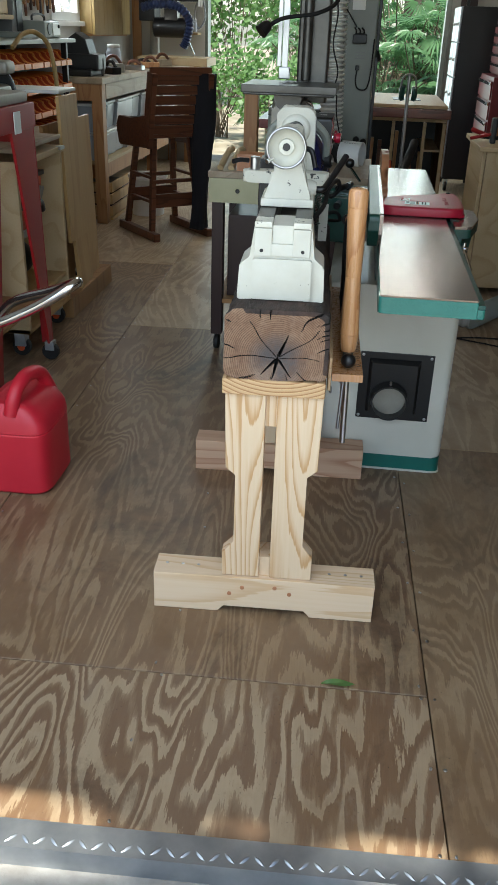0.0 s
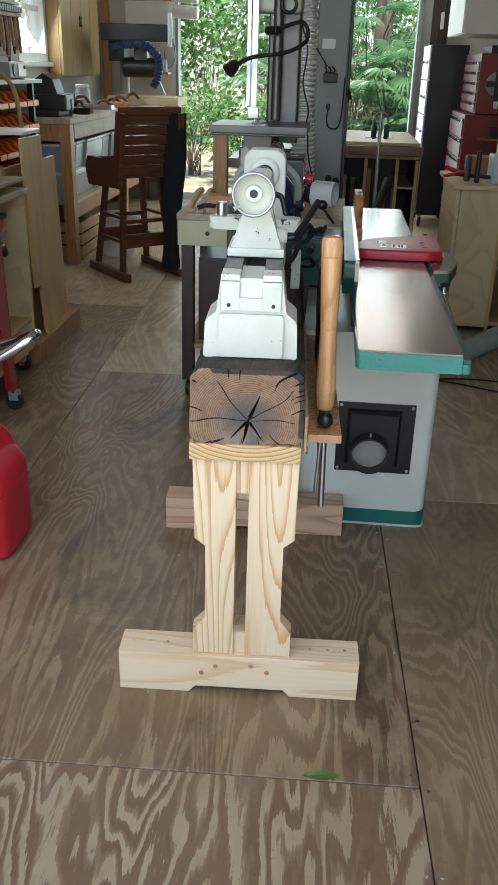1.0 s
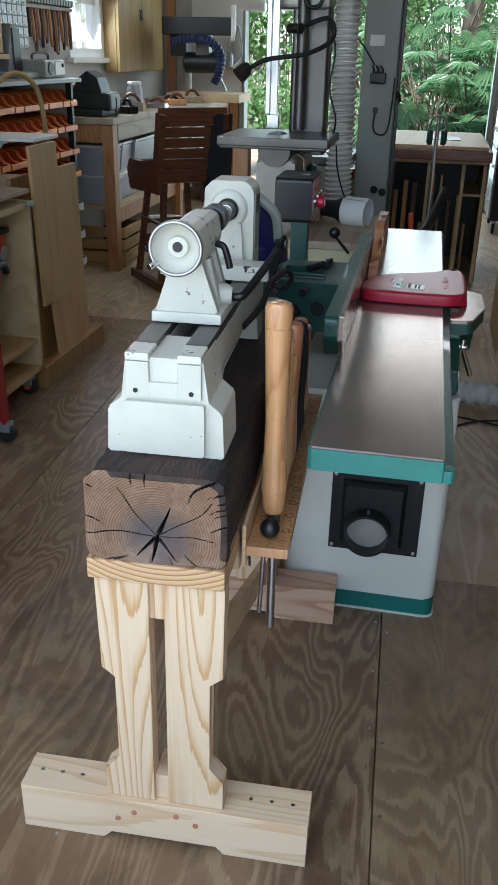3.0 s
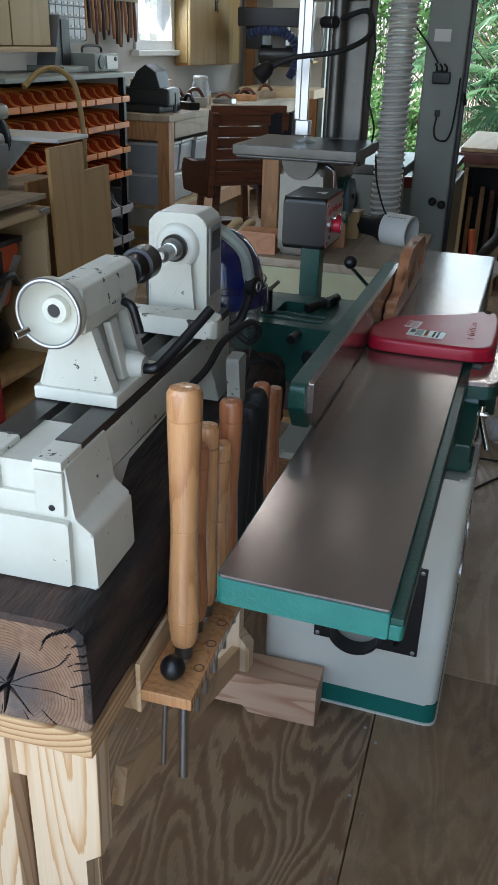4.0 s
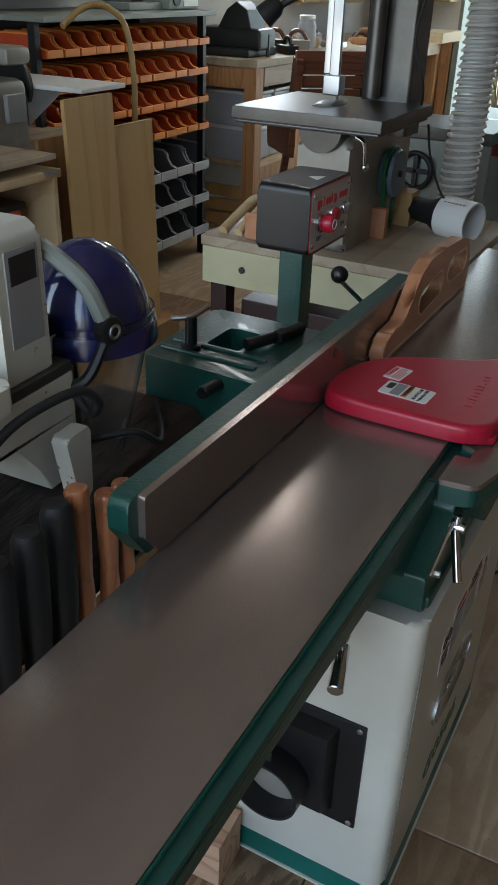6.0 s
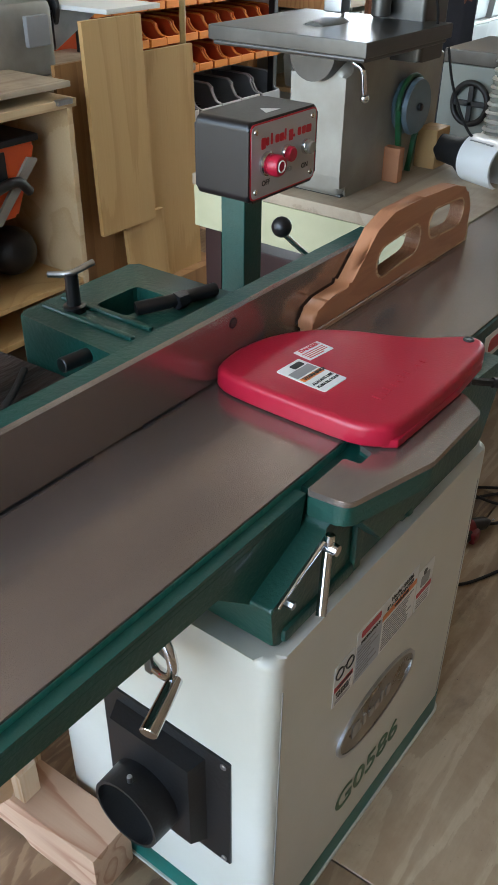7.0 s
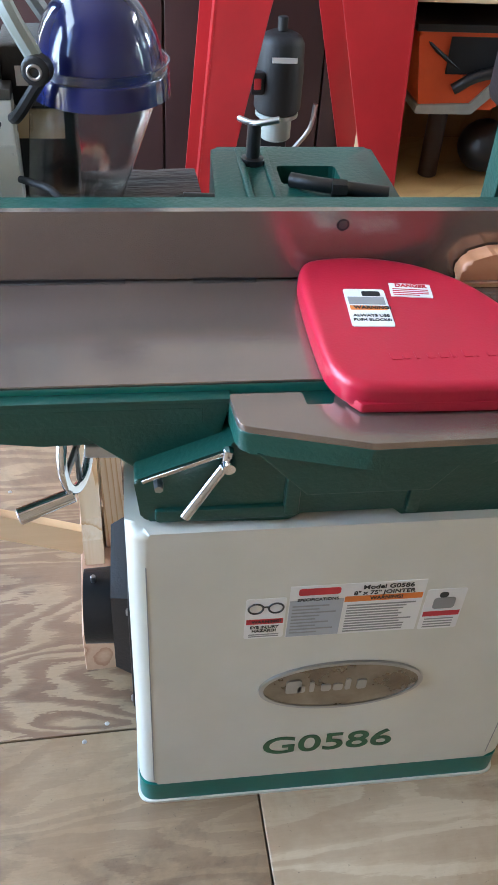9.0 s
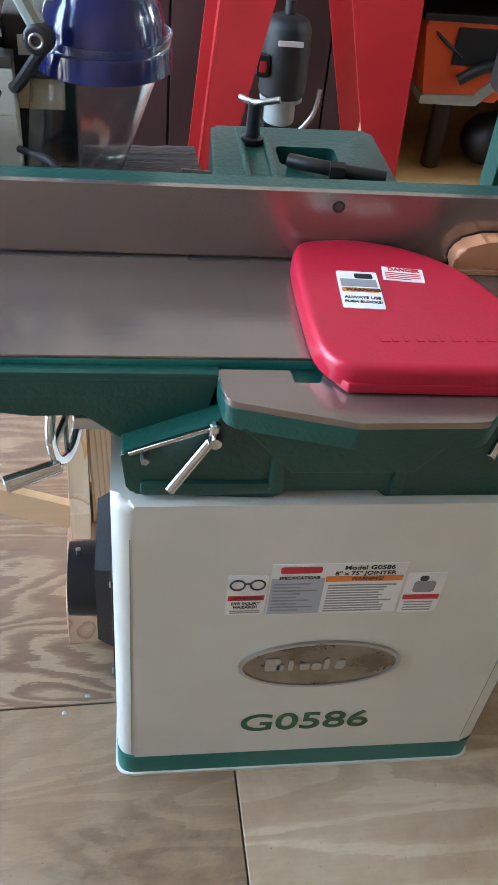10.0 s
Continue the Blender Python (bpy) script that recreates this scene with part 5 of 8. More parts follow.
part("orange_band", patch(wl, -0.022, -0.010, 0.021, -0.001, 0.0009), M["label_orange"], lab)
writing("WARNING!", 0.0085, M["ink"], lab, wl @ Matrix.Translation((0.004, -0.0055, 0.0012)), 0.0002)
writing("ALWAYS USE", 0.0072, M["ink"], lab, wl @ Matrix.Translation((0, -0.022, 0.0009)), 0.0001)
writing("PUSH BLOCKS!", 0.0066, M["ink"], lab, wl @ Matrix.Translation((0, -0.031, 0.0009)), 0.0001)
dl = plane_at((0.205, 2.887, 0.8324), (0.12, 0.993, 0), (-0.993, 0.12, 0))
dlab = part("danger_label", patch(dl, -0.024, -0.014, 0.026, 0.016, 0.0006, 0.001), M["label"], jointer)
writing("DANGER", 0.0095, M["label_red"], dlab, dl @ Matrix.Translation((0.002, 0.0105, 0.0009)), 0.0003)
for i in range(4):
    part("small_print", patch(dl, -0.021, -0.011 + i * 0.0042, 0.022 - (i == 0) * 0.012, -0.0093 + i * 0.0042, 0.0009), M["label_red"], dlab)
# embossed mark along the guard
emb = plane_at((0.338, 2.900, 0.8318), (-0.02, 1, 0), (-1, -0.02, 0))
for i, (w, h) in enumerate(((0.013, 0.014), (0.008, 0.010), (0.005, 0.014), (0.010, 0.010), (0.010, 0.010), (0.005, 0.015), (0.011, 0.014), (0.004, 0.004), (0.010, 0.010), (0.011, 0.010))):
    x = -0.070 + i * 0.0135
    part("embossed_mark", patch(emb, x, -0.004, x + w, -0.004 + h, 0.0012, 0.003), M["guard"], guard_)

# switch on its pedestal
part("switch_post", box(-0.122, 3.092, 0.640, -0.072, 3.142, 0.945, 0.003), M["green"], jointer)
part("post_bracket", box(-0.122, 3.05, 0.64, 0.05, 3.15, 0.70, 0.005), M["green"], jointer)
sbox = part("switch_box", prism(rounded([(3.088, 0.930), (3.284, 0.930), (3.284, 1.058), (3.088, 1.058)], 0.014), -0.172, -0.062, "x", 0.006, 3), M["black_satin"], jointer, "black switch box")
sw = plane_at((-0.0620, 3.186, 0.994), (0, 1, 0), (0, 0, 1))
part("switch_plate_rim", patch(sw, -0.094, -0.060, 0.094, 0.060, 0.0008, 0.012), M["label_red"], sbox)
part("switch_plate", patch(sw, -0.0915, -0.0575, 0.0915, 0.0575, 0.0014, 0.011), M["switch_steel"], sbox, "brushed steel switch plate")
for i, (w, h, dy) in enumerate(((0.012, 0.018, -0.004), (0.008, 0.013, 0), (0.005, 0.018, 0), (0.011, 0.013, 0), (0.011, 0.013, 0), (0.005, 0.018, 0), (0.012, 0.018, -0.004), (0.005, 0.005, 0), (0.010, 0.013, 0), (0.011, 0.013, 0), (0.015, 0.013, 0))):
    x = -0.066 + i * 0.0128
    part("red_mark", patch(sw, x, 0.022 + dy, x + w, 0.022 + dy + h, 0.002, 0.003), M["label_red"], sbox)
for name, px, pz, mat, r, l in (("stop_button", -0.050, -0.006, "guard", 0.0175, 0.030), ("power_light", 0.004, 0.0, "guard", 0.0125, 0.016), ("start_button", 0.062, 0.000, "grey", 0.0115, 0.016)):
    o = sw @ Vector((px, pz, 0.001))
    part("button_ring", turned([(0, r * 1.12), (0.7, r * 1.12), (1, r)], o, o + Vector((0.007, 0, 0)), 28), M["chrome"], sbox)
    part(name, turned([(0, r * 0.8), (0.3, r * 0.8), (0.42, r), (0.85, r), (1, r * 0.82)], o, o + Vector((l, 0, 0)), 28), M[mat], sbox)
ss = sw @ Vector((-0.050, -0.006, 0.0315))
part("stop_arrow", hoop(ss, (1, 0, 0), 0.009, 0.0012, 30, 6), M["label"], sbox)
writing("OFF", 0.0125, M["ink"], sbox, sw @ Matrix.Translation((-0.052, -0.037, 0.0016)), 0.0002)
writing("POWER", 0.0115, M["label_grey"], sbox, sw @ Matrix.Translation((0.004, -0.029, 0.0016)))
writing("ON", 0.0125, M["ink"], sbox, sw @ Matrix.Translation((0.061, -0.032, 0.0016)), 0.0002)
for px in (-0.080, 0.080):
    for pz in (-0.047, 0.047):
        o = sw @ Vector((px, pz, 0.0012))
        part("screw", turned([(0, 0.005), (0.6, 0.0045), (1, 0.003)], o, o + Vector((0.0025, 0, 0)), 12), M["chrome"], sbox)
part("warning_triangle", prism([(-0.085, 3.165), (-0.085, 3.205), (-0.112, 3.185)], 1.058, 1.0586, "z"), M["label"], sbox)

# front labels of the cabinet
fp = plane_at((FX, 2.83, 0.0), (0, 1, 0), (0, 0, 1))


def on_front(name, y0, z0, y1, z1, mat, lift=0.0006, r=0.0):
    return part(name, patch(fp, y0 - 2.83, z0, y1 - 2.83, z1, lift, r), M[mat], jointer)


on_front("eye_label", 2.686, 0.424, 2.738, 0.505, "label", r=0.004)
on_front("label_band", 2.688, 0.454, 2.736, 0.464, "label_red", 0.0009)
for yy in (2.699, 2.725):
    part("spectacles_mark", hoop((FX + 0.0008, yy, 0.486), (1, 0, 0), 0.0095, 0.0014, 24, 6), M["ink"], jointer)
part("spectacles_mark", slab((FX + 0.0008, 2.707, 0.489), (FX + 0.0008, 2.717, 0.489), 0.002, 0.002), M["ink"], jointer)
writing("WARNING!", 0.0075, M["ink"], jointer, fp @ Matrix.Translation((2.714 - 2.83, 0.459, 0.0012)), 0.0001)
writing("EYE INJURY", 0.0075, M["ink"], jointer, fp @ Matrix.Translation((2.712 - 2.83, 0.4475, 0.001)), 0.0001)
writing("HAZARD!", 0.0075, M["ink"], jointer, fp @ Matrix.Translation((2.712 - 2.83, 0.440, 0.001)), 0.0001)
for z in (0.427, 0.431):
    on_front("small_print", 2.692, z, 2.732, z + 0.002, "label_grey", 0.0009)
on_front("specification_label", 2.741, 0.422, 2.918, 0.525, "label")
on_front("grey_panel", 2.742, 0.423, 2.812, 0.497, "tub", 0.0008)
on_front("orange_band", 2.813, 0.489, 2.916, 0.500, "label_orange", 0.0009)
on_front("red_mark", 2.752, 0.507, 2.806, 0.520, "label_red", 0.0009, 0.004)
writing("Model G0586", 0.0110, M["ink"], jointer, fp @ Matrix.Translation((2.868 - 2.83, 0.5165, 0.001)), 0.0002, 1.1)
writing('8" x 75" JOINTER', 0.0100, M["ink"], jointer, fp @ Matrix.Translation((2.864 - 2.83, 0.5055, 0.001)), 0.0002, 1.1)
writing("SPECIFICATIONS", 0.0072, M["ink"], jointer, fp @ Matrix.Translation((2.778 - 2.83, 0.4985, 0.0012)), 0.0001)
writing("WARNING!", 0.0085, M["ink"], lab, fp @ Matrix.Translation((2.868 - 2.83, 0.4945, 0.0012)), 0.0002)
rnd = random.Random(8)
for i in range(9):
    z = 0.430 + i * 0.0068
    on_front("small_print", 2.746, z, 2.746 + rnd.uniform(0.03, 0.058), z + 0.0026, "label_grey", 0.0011)
for i in range(11):
    z = 0.426 + i * 0.0054
    on_front("small_print", 2.818, z, 2.818 + rnd.uniform(0.07, 0.094), z + 0.0026, "label_grey", 0.0009)
on_front("person_safety_label", 2.922, 0.420, 2.976, 0.503, "label", r=0.004).name = "safety_label"
on_front("label_band", 2.924, 0.448, 2.974, 0.458, "label_red", 0.0009)
on_front("picture_mark", 2.934, 0.463, 2.964, 0.486, "label_grey", 0.0009, 0.006)
on_front("picture_mark", 2.940, 0.486, 2.952, 0.497, "ink", 0.0009, 0.005)
for i in range(4):
    on_front("small_print", 2.928, 0.424 + i * 0.0056, 2.968, 0.4262 + i * 0.0056, "label_grey", 0.0009)
oval = [(2.833 + 0.1195 * math.cos(2 * math.pi * k / 56), 0.302 + 0.056 * math.sin(2 * math.pi * k / 56)) for k in range(56)]
inner = [(2.833 + 0.113 * math.cos(2 * math.pi * k / 56), 0.302 + 0.0505 * math.sin(2 * math.pi * k / 56)) for k in range(56)]
part("badge_rim", plate_hole(oval, inner, FX - 0.001, FX + 0.004, "x"), M["steel"], jointer)
part("badge", prism(inner, FX - 0.001, FX + 0.0024, "x"), M["badge"], jointer, "oval bronzed maker's badge")
for i, (w, h) in enumerate(((0.022, 0.030), (0.011, 0.016), (0.007, 0.024), (0.014, 0.016), (0.014, 0.016), (0.008, 0.026), (0.014, 0.022))):
    y = 2.752 + i * 0.0172
    part("badge_mark", patch(fp, y - 2.83, 0.292, y - 2.83 + w, 0.292 + h, 0.0042, 0.005), M["steel"], jointer)
writing("G0586", 0.068, M["ink_green"], jointer, fp @ Matrix.Translation((2.832 - 2.83, 0.142, 0.0008)) @ Matrix.Diagonal((1.12, 0.98, 1, 1)), 0.0009)

# ---- push block ----
pb = thing("push_block", "two-handled moulded plywood push block on the outfeed table", "push block", (0.135, 3.25, 0.80))
PO = rounded([(2.972, 0.806), (2.972, 0.836), (3.010, 0.848), (3.075, 0.850), (3.115, 0.885), (3.150, 0.918), (3.200, 0.934), (3.300, 0.934), (3.420, 0.926), (3.478, 0.910), (3.502, 0.870), (3.500, 0.806)], [0.006, 0.018, 0.03, 0.03, 0.03, 0.03, 0.04, 0.04, 0.05, 0.03, 0.03, 0.006], 4)
blk = part("body", prism(PO, 0.1215, 0.1475, "x", 0.006, 3), M["push"], pb)


def slot(y0, y1, z0, z1, tilt):
    cy, cz = (y0 + y1) / 2, (z0 + z1) / 2
    r = (z1 - z0) / 2
    pts = [(r * math.cos(a) + (y1 - cy - r), r * math.sin(a)) for a in (math.radians(-90 + 18 * k) for k in range(11))]
    pts += [(-p, -q) for p, q in pts]
    t = math.radians(tilt)
    return [(cy + p * math.cos(t) - q * math.sin(t), cz + p * math.sin(t) + q * math.cos(t)) for p, q in pts]


for args in ((3.155, 3.300, 0.838, 0.888, 4), (3.332, 3.470, 0.848, 0.898, -3)):
    cut(blk, prism(slot(*args), 0.11, 0.16, "x"))
    o = slot(*args)
    cy, cz = sum(p[0] for p in o) / len(o), sum(p[1] for p in o) / len(o)
    o2 = [(cy + (p - cy) * 1.05, cz + (q - cz) * 1.12) for p, q in o]
    part("slot_edge", plate_hole(o2, o, 0.1208, 0.1484, "x"), M["ply_edge"], pb, "bare plywood slot edge")
part("heel", box(0.123, 3.495, 0.800, 0.146, 3.512, 0.832, 0.002), M["ply_pale"], pb)
part("sole", box(0.123, 2.975, 0.8003, 0.146, 3.495, 0.807, 0.001), M["ply_edge"], pb)


# ---- bench with the small bandsaw ----
bb = thing("tool_bench", "low bench with plywood top and yellowed painted apron", "workbench", (-0.22, 3.85, 0))
part("top", box(-0.575, 3.545, 0.765, 0.098, 4.15, 0.792, 0.003), M["bench"], bb)
part("apron", box(-0.572, 3.548, 0.665, 0.094, 3.572, 0.764, 0.002), M["cream_board"], bb, "yellowed painted apron")
part("apron_knob", rod((-0.45, 3.548, 0.715), (-0.45, 3.543, 0.715), 0.009), M["ink"], bb)
for lx in (-0.562, 0.03):
    for ly in (3.575, 4.08):
        bx_ = lx - 0.09 if lx > 0 and ly > 4 else lx
        part("leg", box(bx_, ly, 0.075, bx_ + 0.05, ly + 0.05, 0.765, 0.003), M["brown_box"], bb)
part("lower_shelf", box(-0.55, 3.58, 0.22, 0.07, 4.12, 0.24, 0.002), M["ply_dark"], bb)
part("side_panel", box(-0.50, 3.64, 0.24, -0.02, 4.10, 0.60, 0.004), M["brown_box"], bb, "dark red cabinet body")
part("side_rail", box(0.0805, 3.615, 0.285, 0.096, 3.864, 0.412, 0.003), M["pine_red"], bb, "reddish side board")
part("side_post", box(0.058, 3.865, 0.19, 0.096, 3.895, 0.7645, 0.003), M["pine_red"], bb, "reddish side post")
for lx in (-0.537, 0.055):
    for ly in (3.60, 4.10):
        cx_ = lx - 0.09 if lx > 0 and ly > 4 else lx
        part("caster", rod((cx_ - 0.012, ly, 0.034), (cx_ + 0.012, ly, 0.034), 0.034), M["rubber"], bb)

saw = thing("small_bandsaw", "old grey cast bandsaw with tilting table on the bench", "bandsaw", (-0.24, 3.75, 0.79))
part("lower_housing", prism(rounded([(3.590, 0.792), (3.584, 0.84), (3.585, 1.07), (4.03, 1.07), (4.02, 0.84), (4.0, 0.792)], 0.03), -0.325, -0.190, "x", 0.022, 4), M["grey"], saw)
part("foot", box(-0.322, 3.600, 0.7915, -0.193, 3.98, 0.798, 0.004), M["iron_dark"], saw)
part("table", box(-0.432, 3.440, 1.106, -0.066, 3.790, 1.134, 0.003), M["iron_dark"], saw, "dull iron saw table")
part("table_rib", box(-0.425, 3.447, 1.097, -0.073, 3.783, 1.107, 0.004), M["iron_dark"], saw)
part("trunnion", turned([(0, 0.055), (0.5, 0.06), (1, 0.055)], (-0.26, 3.56, 1.085), (-0.26, 3.66, 1.085), 30), M["iron_dark"], saw)
part("clamp_lever", tube([(-0.185, 3.60, 1.07), (-0.165, 3.605, 1.055), (-0.160, 3.61, 1.01)], 0.006, 10), M["chrome"], saw)
part("lever_ball", ball((-0.160, 3.612, 1.002), 0.010), M["chrome"], saw)
part("pulley", turned([(0, 0.058), (0.25, 0.062), (0.5, 0.052), (0.75, 0.062), (1, 0.058)], (-0.188, 3.845, 0.950), (-0.150, 3.845, 0.950), 40), M["pulley"], saw, "blue-grey V-belt pulley")
part("pulley_hub", rod((-0.150, 3.845, 0.950), (-0.142, 3.845, 0.950), 0.008), M["black"], saw)
for k in range(2):
    sy = 3.787 if k == 0 else 3.900
    part("belt", slab((-0.170, sy, 0.955), (-0.170, 3.815 + k * 0.045, 0.800), 0.010, 0.012, 0.001, (1, 0, 0)), M["ink_green"], saw)
part("belt", tube([(-0.170, 3.845 + 0.064 * math.cos(radians(a)), 0.950 + 0.064 * math.sin(radians(a))) for a in range(0, 181, 20)], 0.006, 8, smooth=2), M["ink_green"], saw)
part("motor_block", box(-0.205, 3.775, 0.792, -0.150, 3.80, 0.87, 0.003), M["push"], saw, "small wooden block")
part("column", prism(rounded([(-0.245, 3.76), (-0.118, 3.76), (-0.118, 3.87), (-0.245, 3.87)], 0.012), 1.055, 2.1, "z", 0.004), M["iron_dark"], saw)
part("upper_arm", box(-0.34, 3.74, 1.52, -0.115, 3.89, 2.1, 0.02), M["grey"], saw)
part("guide_post", box(-0.302, 3.690, 1.145, -0.278, 3.705, 1.60, 0.002), M["steel"], saw, "steel blade guide post with scale")
part("guide_block", box(-0.312, 3.675, 1.145, -0.268, 3.715, 1.19, 0.004), M["steel"], saw)
part("guard_strip", box(-0.322, 3.700, 1.19, -0.306, 3.72, 1.6, 0.002), M["steel"], saw)
part("blade", box(-0.289, 3.709, 1.06, -0.287, 3.722, 1.60), M["steel"], saw)
part("column_tube", rod((-0.205, 3.73, 1.14), (-0.205, 3.73, 2.1), 0.020), M["iron_dark"], saw)
part("side_knob", rod((-0.245, 3.70, 1.46), (-0.20, 3.66, 1.46), 0.016), M["black"], saw)
part("lamp_arm", tube([(-0.20, 3.72, 1.47), (-0.11, 3.66, 1.49), (-0.09, 3.62, 1.43), (-0.16, 3.55, 1.385), (-0.28, 3.50, 1.365), (-0.34, 3.47, 1.335)], 0.0075, 10), M["rubber"], saw)
part("lamp_head", turned([(0, 0.014), (0.3, 0.022), (1, 0.026)], (-0.335, 3.475, 1.345), (-0.365, 3.455, 1.315), 20), M["black"], saw)
part("wheel_knob", hoop((-0.165, 3.68, 1.55), (0.3, -1, 0), 0.028, 0.007), M["black"], saw)
part("power_cord", tube([(-0.12, 3.70, 1.5), (-0.09, 3.72, 1.40), (-0.10, 3.70, 1.28), (-0.075, 3.72, 1.18), (-0.09, 3.77, 1.11)], 0.003, 8), M["rubber"], saw)
part("cord", tube([(-0.075, 3.80, 1.085), (-0.07, 3.84, 1.0), (-0.045, 3.90, 0.90), (-0.02, 3.97, 0.86)], 0.003, 8), M["rubber"], saw)

vee = thing("v_block", "notched wooden V-block cradle on the bench", "jig", (-0.40, 3.62, 0.79))
part("block", prism([(3.575, 0.793), (3.66, 0.793), (3.66, 0.86), (3.62, 0.825), (3.575, 0.86)], -0.46, -0.33, "x", 0.002), M["push"], vee)
jaws = thing("wooden_cradle", "pale carved wooden cradle pieces on the bench", "jig", (-0.50, 3.64, 0.79))
for k in range(2):
    part("arm", tube([(-0.53 + k * 0.045, 3.585, 0.80), (-0.525 + k * 0.045, 3.63, 0.82), (-0.51 + k * 0.045, 3.70, 0.855), (-0.50 + k * 0.045, 3.73, 0.86)], 0.013, 10), M["ply_pale"], jaws)
solid("square_post", box(-0.475, 3.88, 0.792, -0.415, 3.94, 1.08, 0.004), M["fir"], "short square wooden post on the bench", "wood offcut")

pipe = thing("dust_pipe", "white plastic pipe end with black rubber reducer", "pipe", (0.0, 3.91, 0.84))
part("pipe_end", turned([(0, 0.054), (1, 0.054), (1, 0.0485), (0, 0.0485)], (-0.040, 3.93, 0.840), (0.052, 3.90, 0.838), 40, caps=False), M["pvc"], pipe)
part("reducer", turned([(0, 0.030), (0.6, 0.034), (0.8, 0.047), (1, 0.048)], (-0.150, 3.965, 0.842), (-0.030, 3.928, 0.840), 34), M["rubber"], pipe, "black rubber reducer")
part("block", box(-0.19, 3.93, 0.793, -0.135, 4.0, 0.885, 0.003), M["ply_y"], pipe, "wooden holding block")
for k in range(6):
    part("printed_bar", box(-0.03 + k * 0.011, 3.878 - k * 0.0035, 0.8878, -0.023 + k * 0.011, 3.884 - k * 0.0035, 0.8898), M["label_grey"], pipe)

# ---- clear ribbed duct ----
DUCT = [(-0.085, 4.26, 0.72), (-0.090, 4.27, 0.82), (-0.100, 4.34, 1.10), (-0.108, 4.40, 1.40), (-0.112, 4.44, 1.75), (-0.112, 4.45, 2.2), (-0.112, 4.45, 2.88)]
duct = thing("dust_duct", "clear ribbed plastic dust duct rising to the ceiling", "duct", (-0.085, 4.26, 0.72))
part("wall", ribbed(DUCT, 0.049, 0.0262, 0.004, 26), M["hose_clear"], duct)
coil, turns = [], 84
DV = [Vector(p) for p in DUCT]
for i in range(turns * 12 + 1):
    t = i / (turns * 12) * (len(DV) - 1)
    k = min(int(t), len(DV) - 2)
    c = DV[k].lerp(DV[k + 1], t - k)
    a = 2 * math.pi * i / 12
    coil.append(c + Vector((0.0535 * math.cos(a), 0.0535 * math.sin(a), 0)))
part("wire_coil", tube(coil, 0.0046, 6, smooth=1), M["pvc"], duct, "white reinforcing coil")
part("collar", turned([(0, 0.06), (1, 0.06)], (-0.085, 4.26, 0.66), (-0.085, 4.26, 0.74), 30), M["grey"], duct)

# ---- tall bandsaw spine ----
big = thing("large_bandsaw", "tall grey-green floor bandsaw with flat steel frame", "bandsaw", (0.11, 4.5, 0))
part("spine", prism(rounded([(0.025, 4.33), (0.188, 4.33), (0.188, 4.60), (0.025, 4.60)], 0.012), 0.12, 2.4, "z", 0.004), M["saw_body"], big)
part("base", box(-0.30, 3.93, 0.03, 0.33, 4.43, 0.10, 0.006), M["white"], big)
part("lower_wheel_box", box(-0.40, 3.96, 0.10, 0.34, 4.40, 0.56, 0.02), M["white"], big)
part("dust_port", turned([(0, 0.046), (0.7, 0.046), (0.75, 0.052), (1, 0.052)], (0.13, 3.97, 0.33), (0.155, 3.83, 0.215), 28), M["rubber"], big, "black rubber dust port")
part("hose_clamp", hoop((0.149, 3.862, 0.241), (0.14, -0.77, -0.63), 0.053, 0.004), M["steel"], big)
part("hose_clamp", hoop((0.153, 3.842, 0.225), (0.14, -0.77, -0.63), 0.053, 0.004), M["steel"], big)
part("port_hose", ribbed([(0.155, 3.835, 0.22), (0.18, 3.78, 0.15), (0.28, 3.74, 0.085), (0.50, 3.71, 0.065), (0.77, 3.67, 0.062)], 0.046, 0.026, 0.005, 18), M["hose_clear"], big, "clear ribbed hose")
for lx in (0.19, -0.26):
    part("caster", rod((lx, 3.90, 0.045), (lx + 0.03, 3.90, 0.045), 0.045), M["red_paint"], big, "red caster wheel")
    part("caster_hub", rod((lx - 0.003, 3.90, 0.045), (lx + 0.033, 3.90, 0.045), 0.018), M["black"], big)
part("upper_wheel_box", box(-0.52, 4.44, 1.86, 0.026, 4.80, 2.45, 0.02), M["saw_body"], big)
part("socket", box(0.080, 4.322, 1.285, 0.125, 4.331, 1.325, 0.003), M["black"], big)
part("multi_plug", box(0.068, 4.285, 1.275, 0.140, 4.322, 1.320, 0.006), M["black"], big, "black three-way plug")
for k in range(3):
    part("plug_lead", tube([(0.082 + k * 0.02, 4.30, 1.318), (0.083 + k * 0.02, 4.29, 1.336), (0.075 + k * 0.018, 4.30, 1.348)], 0.004, 8), M["rubber"], big)
part("lead", tube([(0.085, 4.31, 1.35), (0.035, 4.31, 1.42), (-0.03, 4.30, 1.50), (-0.06, 4.28, 1.6)], 0.0035, 8), M["rubber"], big)
part("small_plug", box(0.092, 4.312, 1.150, 0.112, 4.331, 1.174, 0.003), M["black"], big)
part("lead", tube([(0.102, 4.315, 1.152), (0.098, 4.30, 1.10), (0.112, 4.295, 1.065), (0.150, 4.30, 1.06), (0.168, 4.31, 1.10), (0.175, 4.315, 1.19), (0.178, 4.32, 1.30)], 0.0035, 8), M["rubber"], big)
for k in range(3):
    part("vent_slot", box(0.085, 4.3275, 1.205 + k * 0.014, 0.135, 4.3305, 1.209 + k * 0.014), M["label_grey"], big)
part("name_plate", box(0.055, 4.327, 1.43, 0.12, 4.3302, 1.475), M["label"], big)
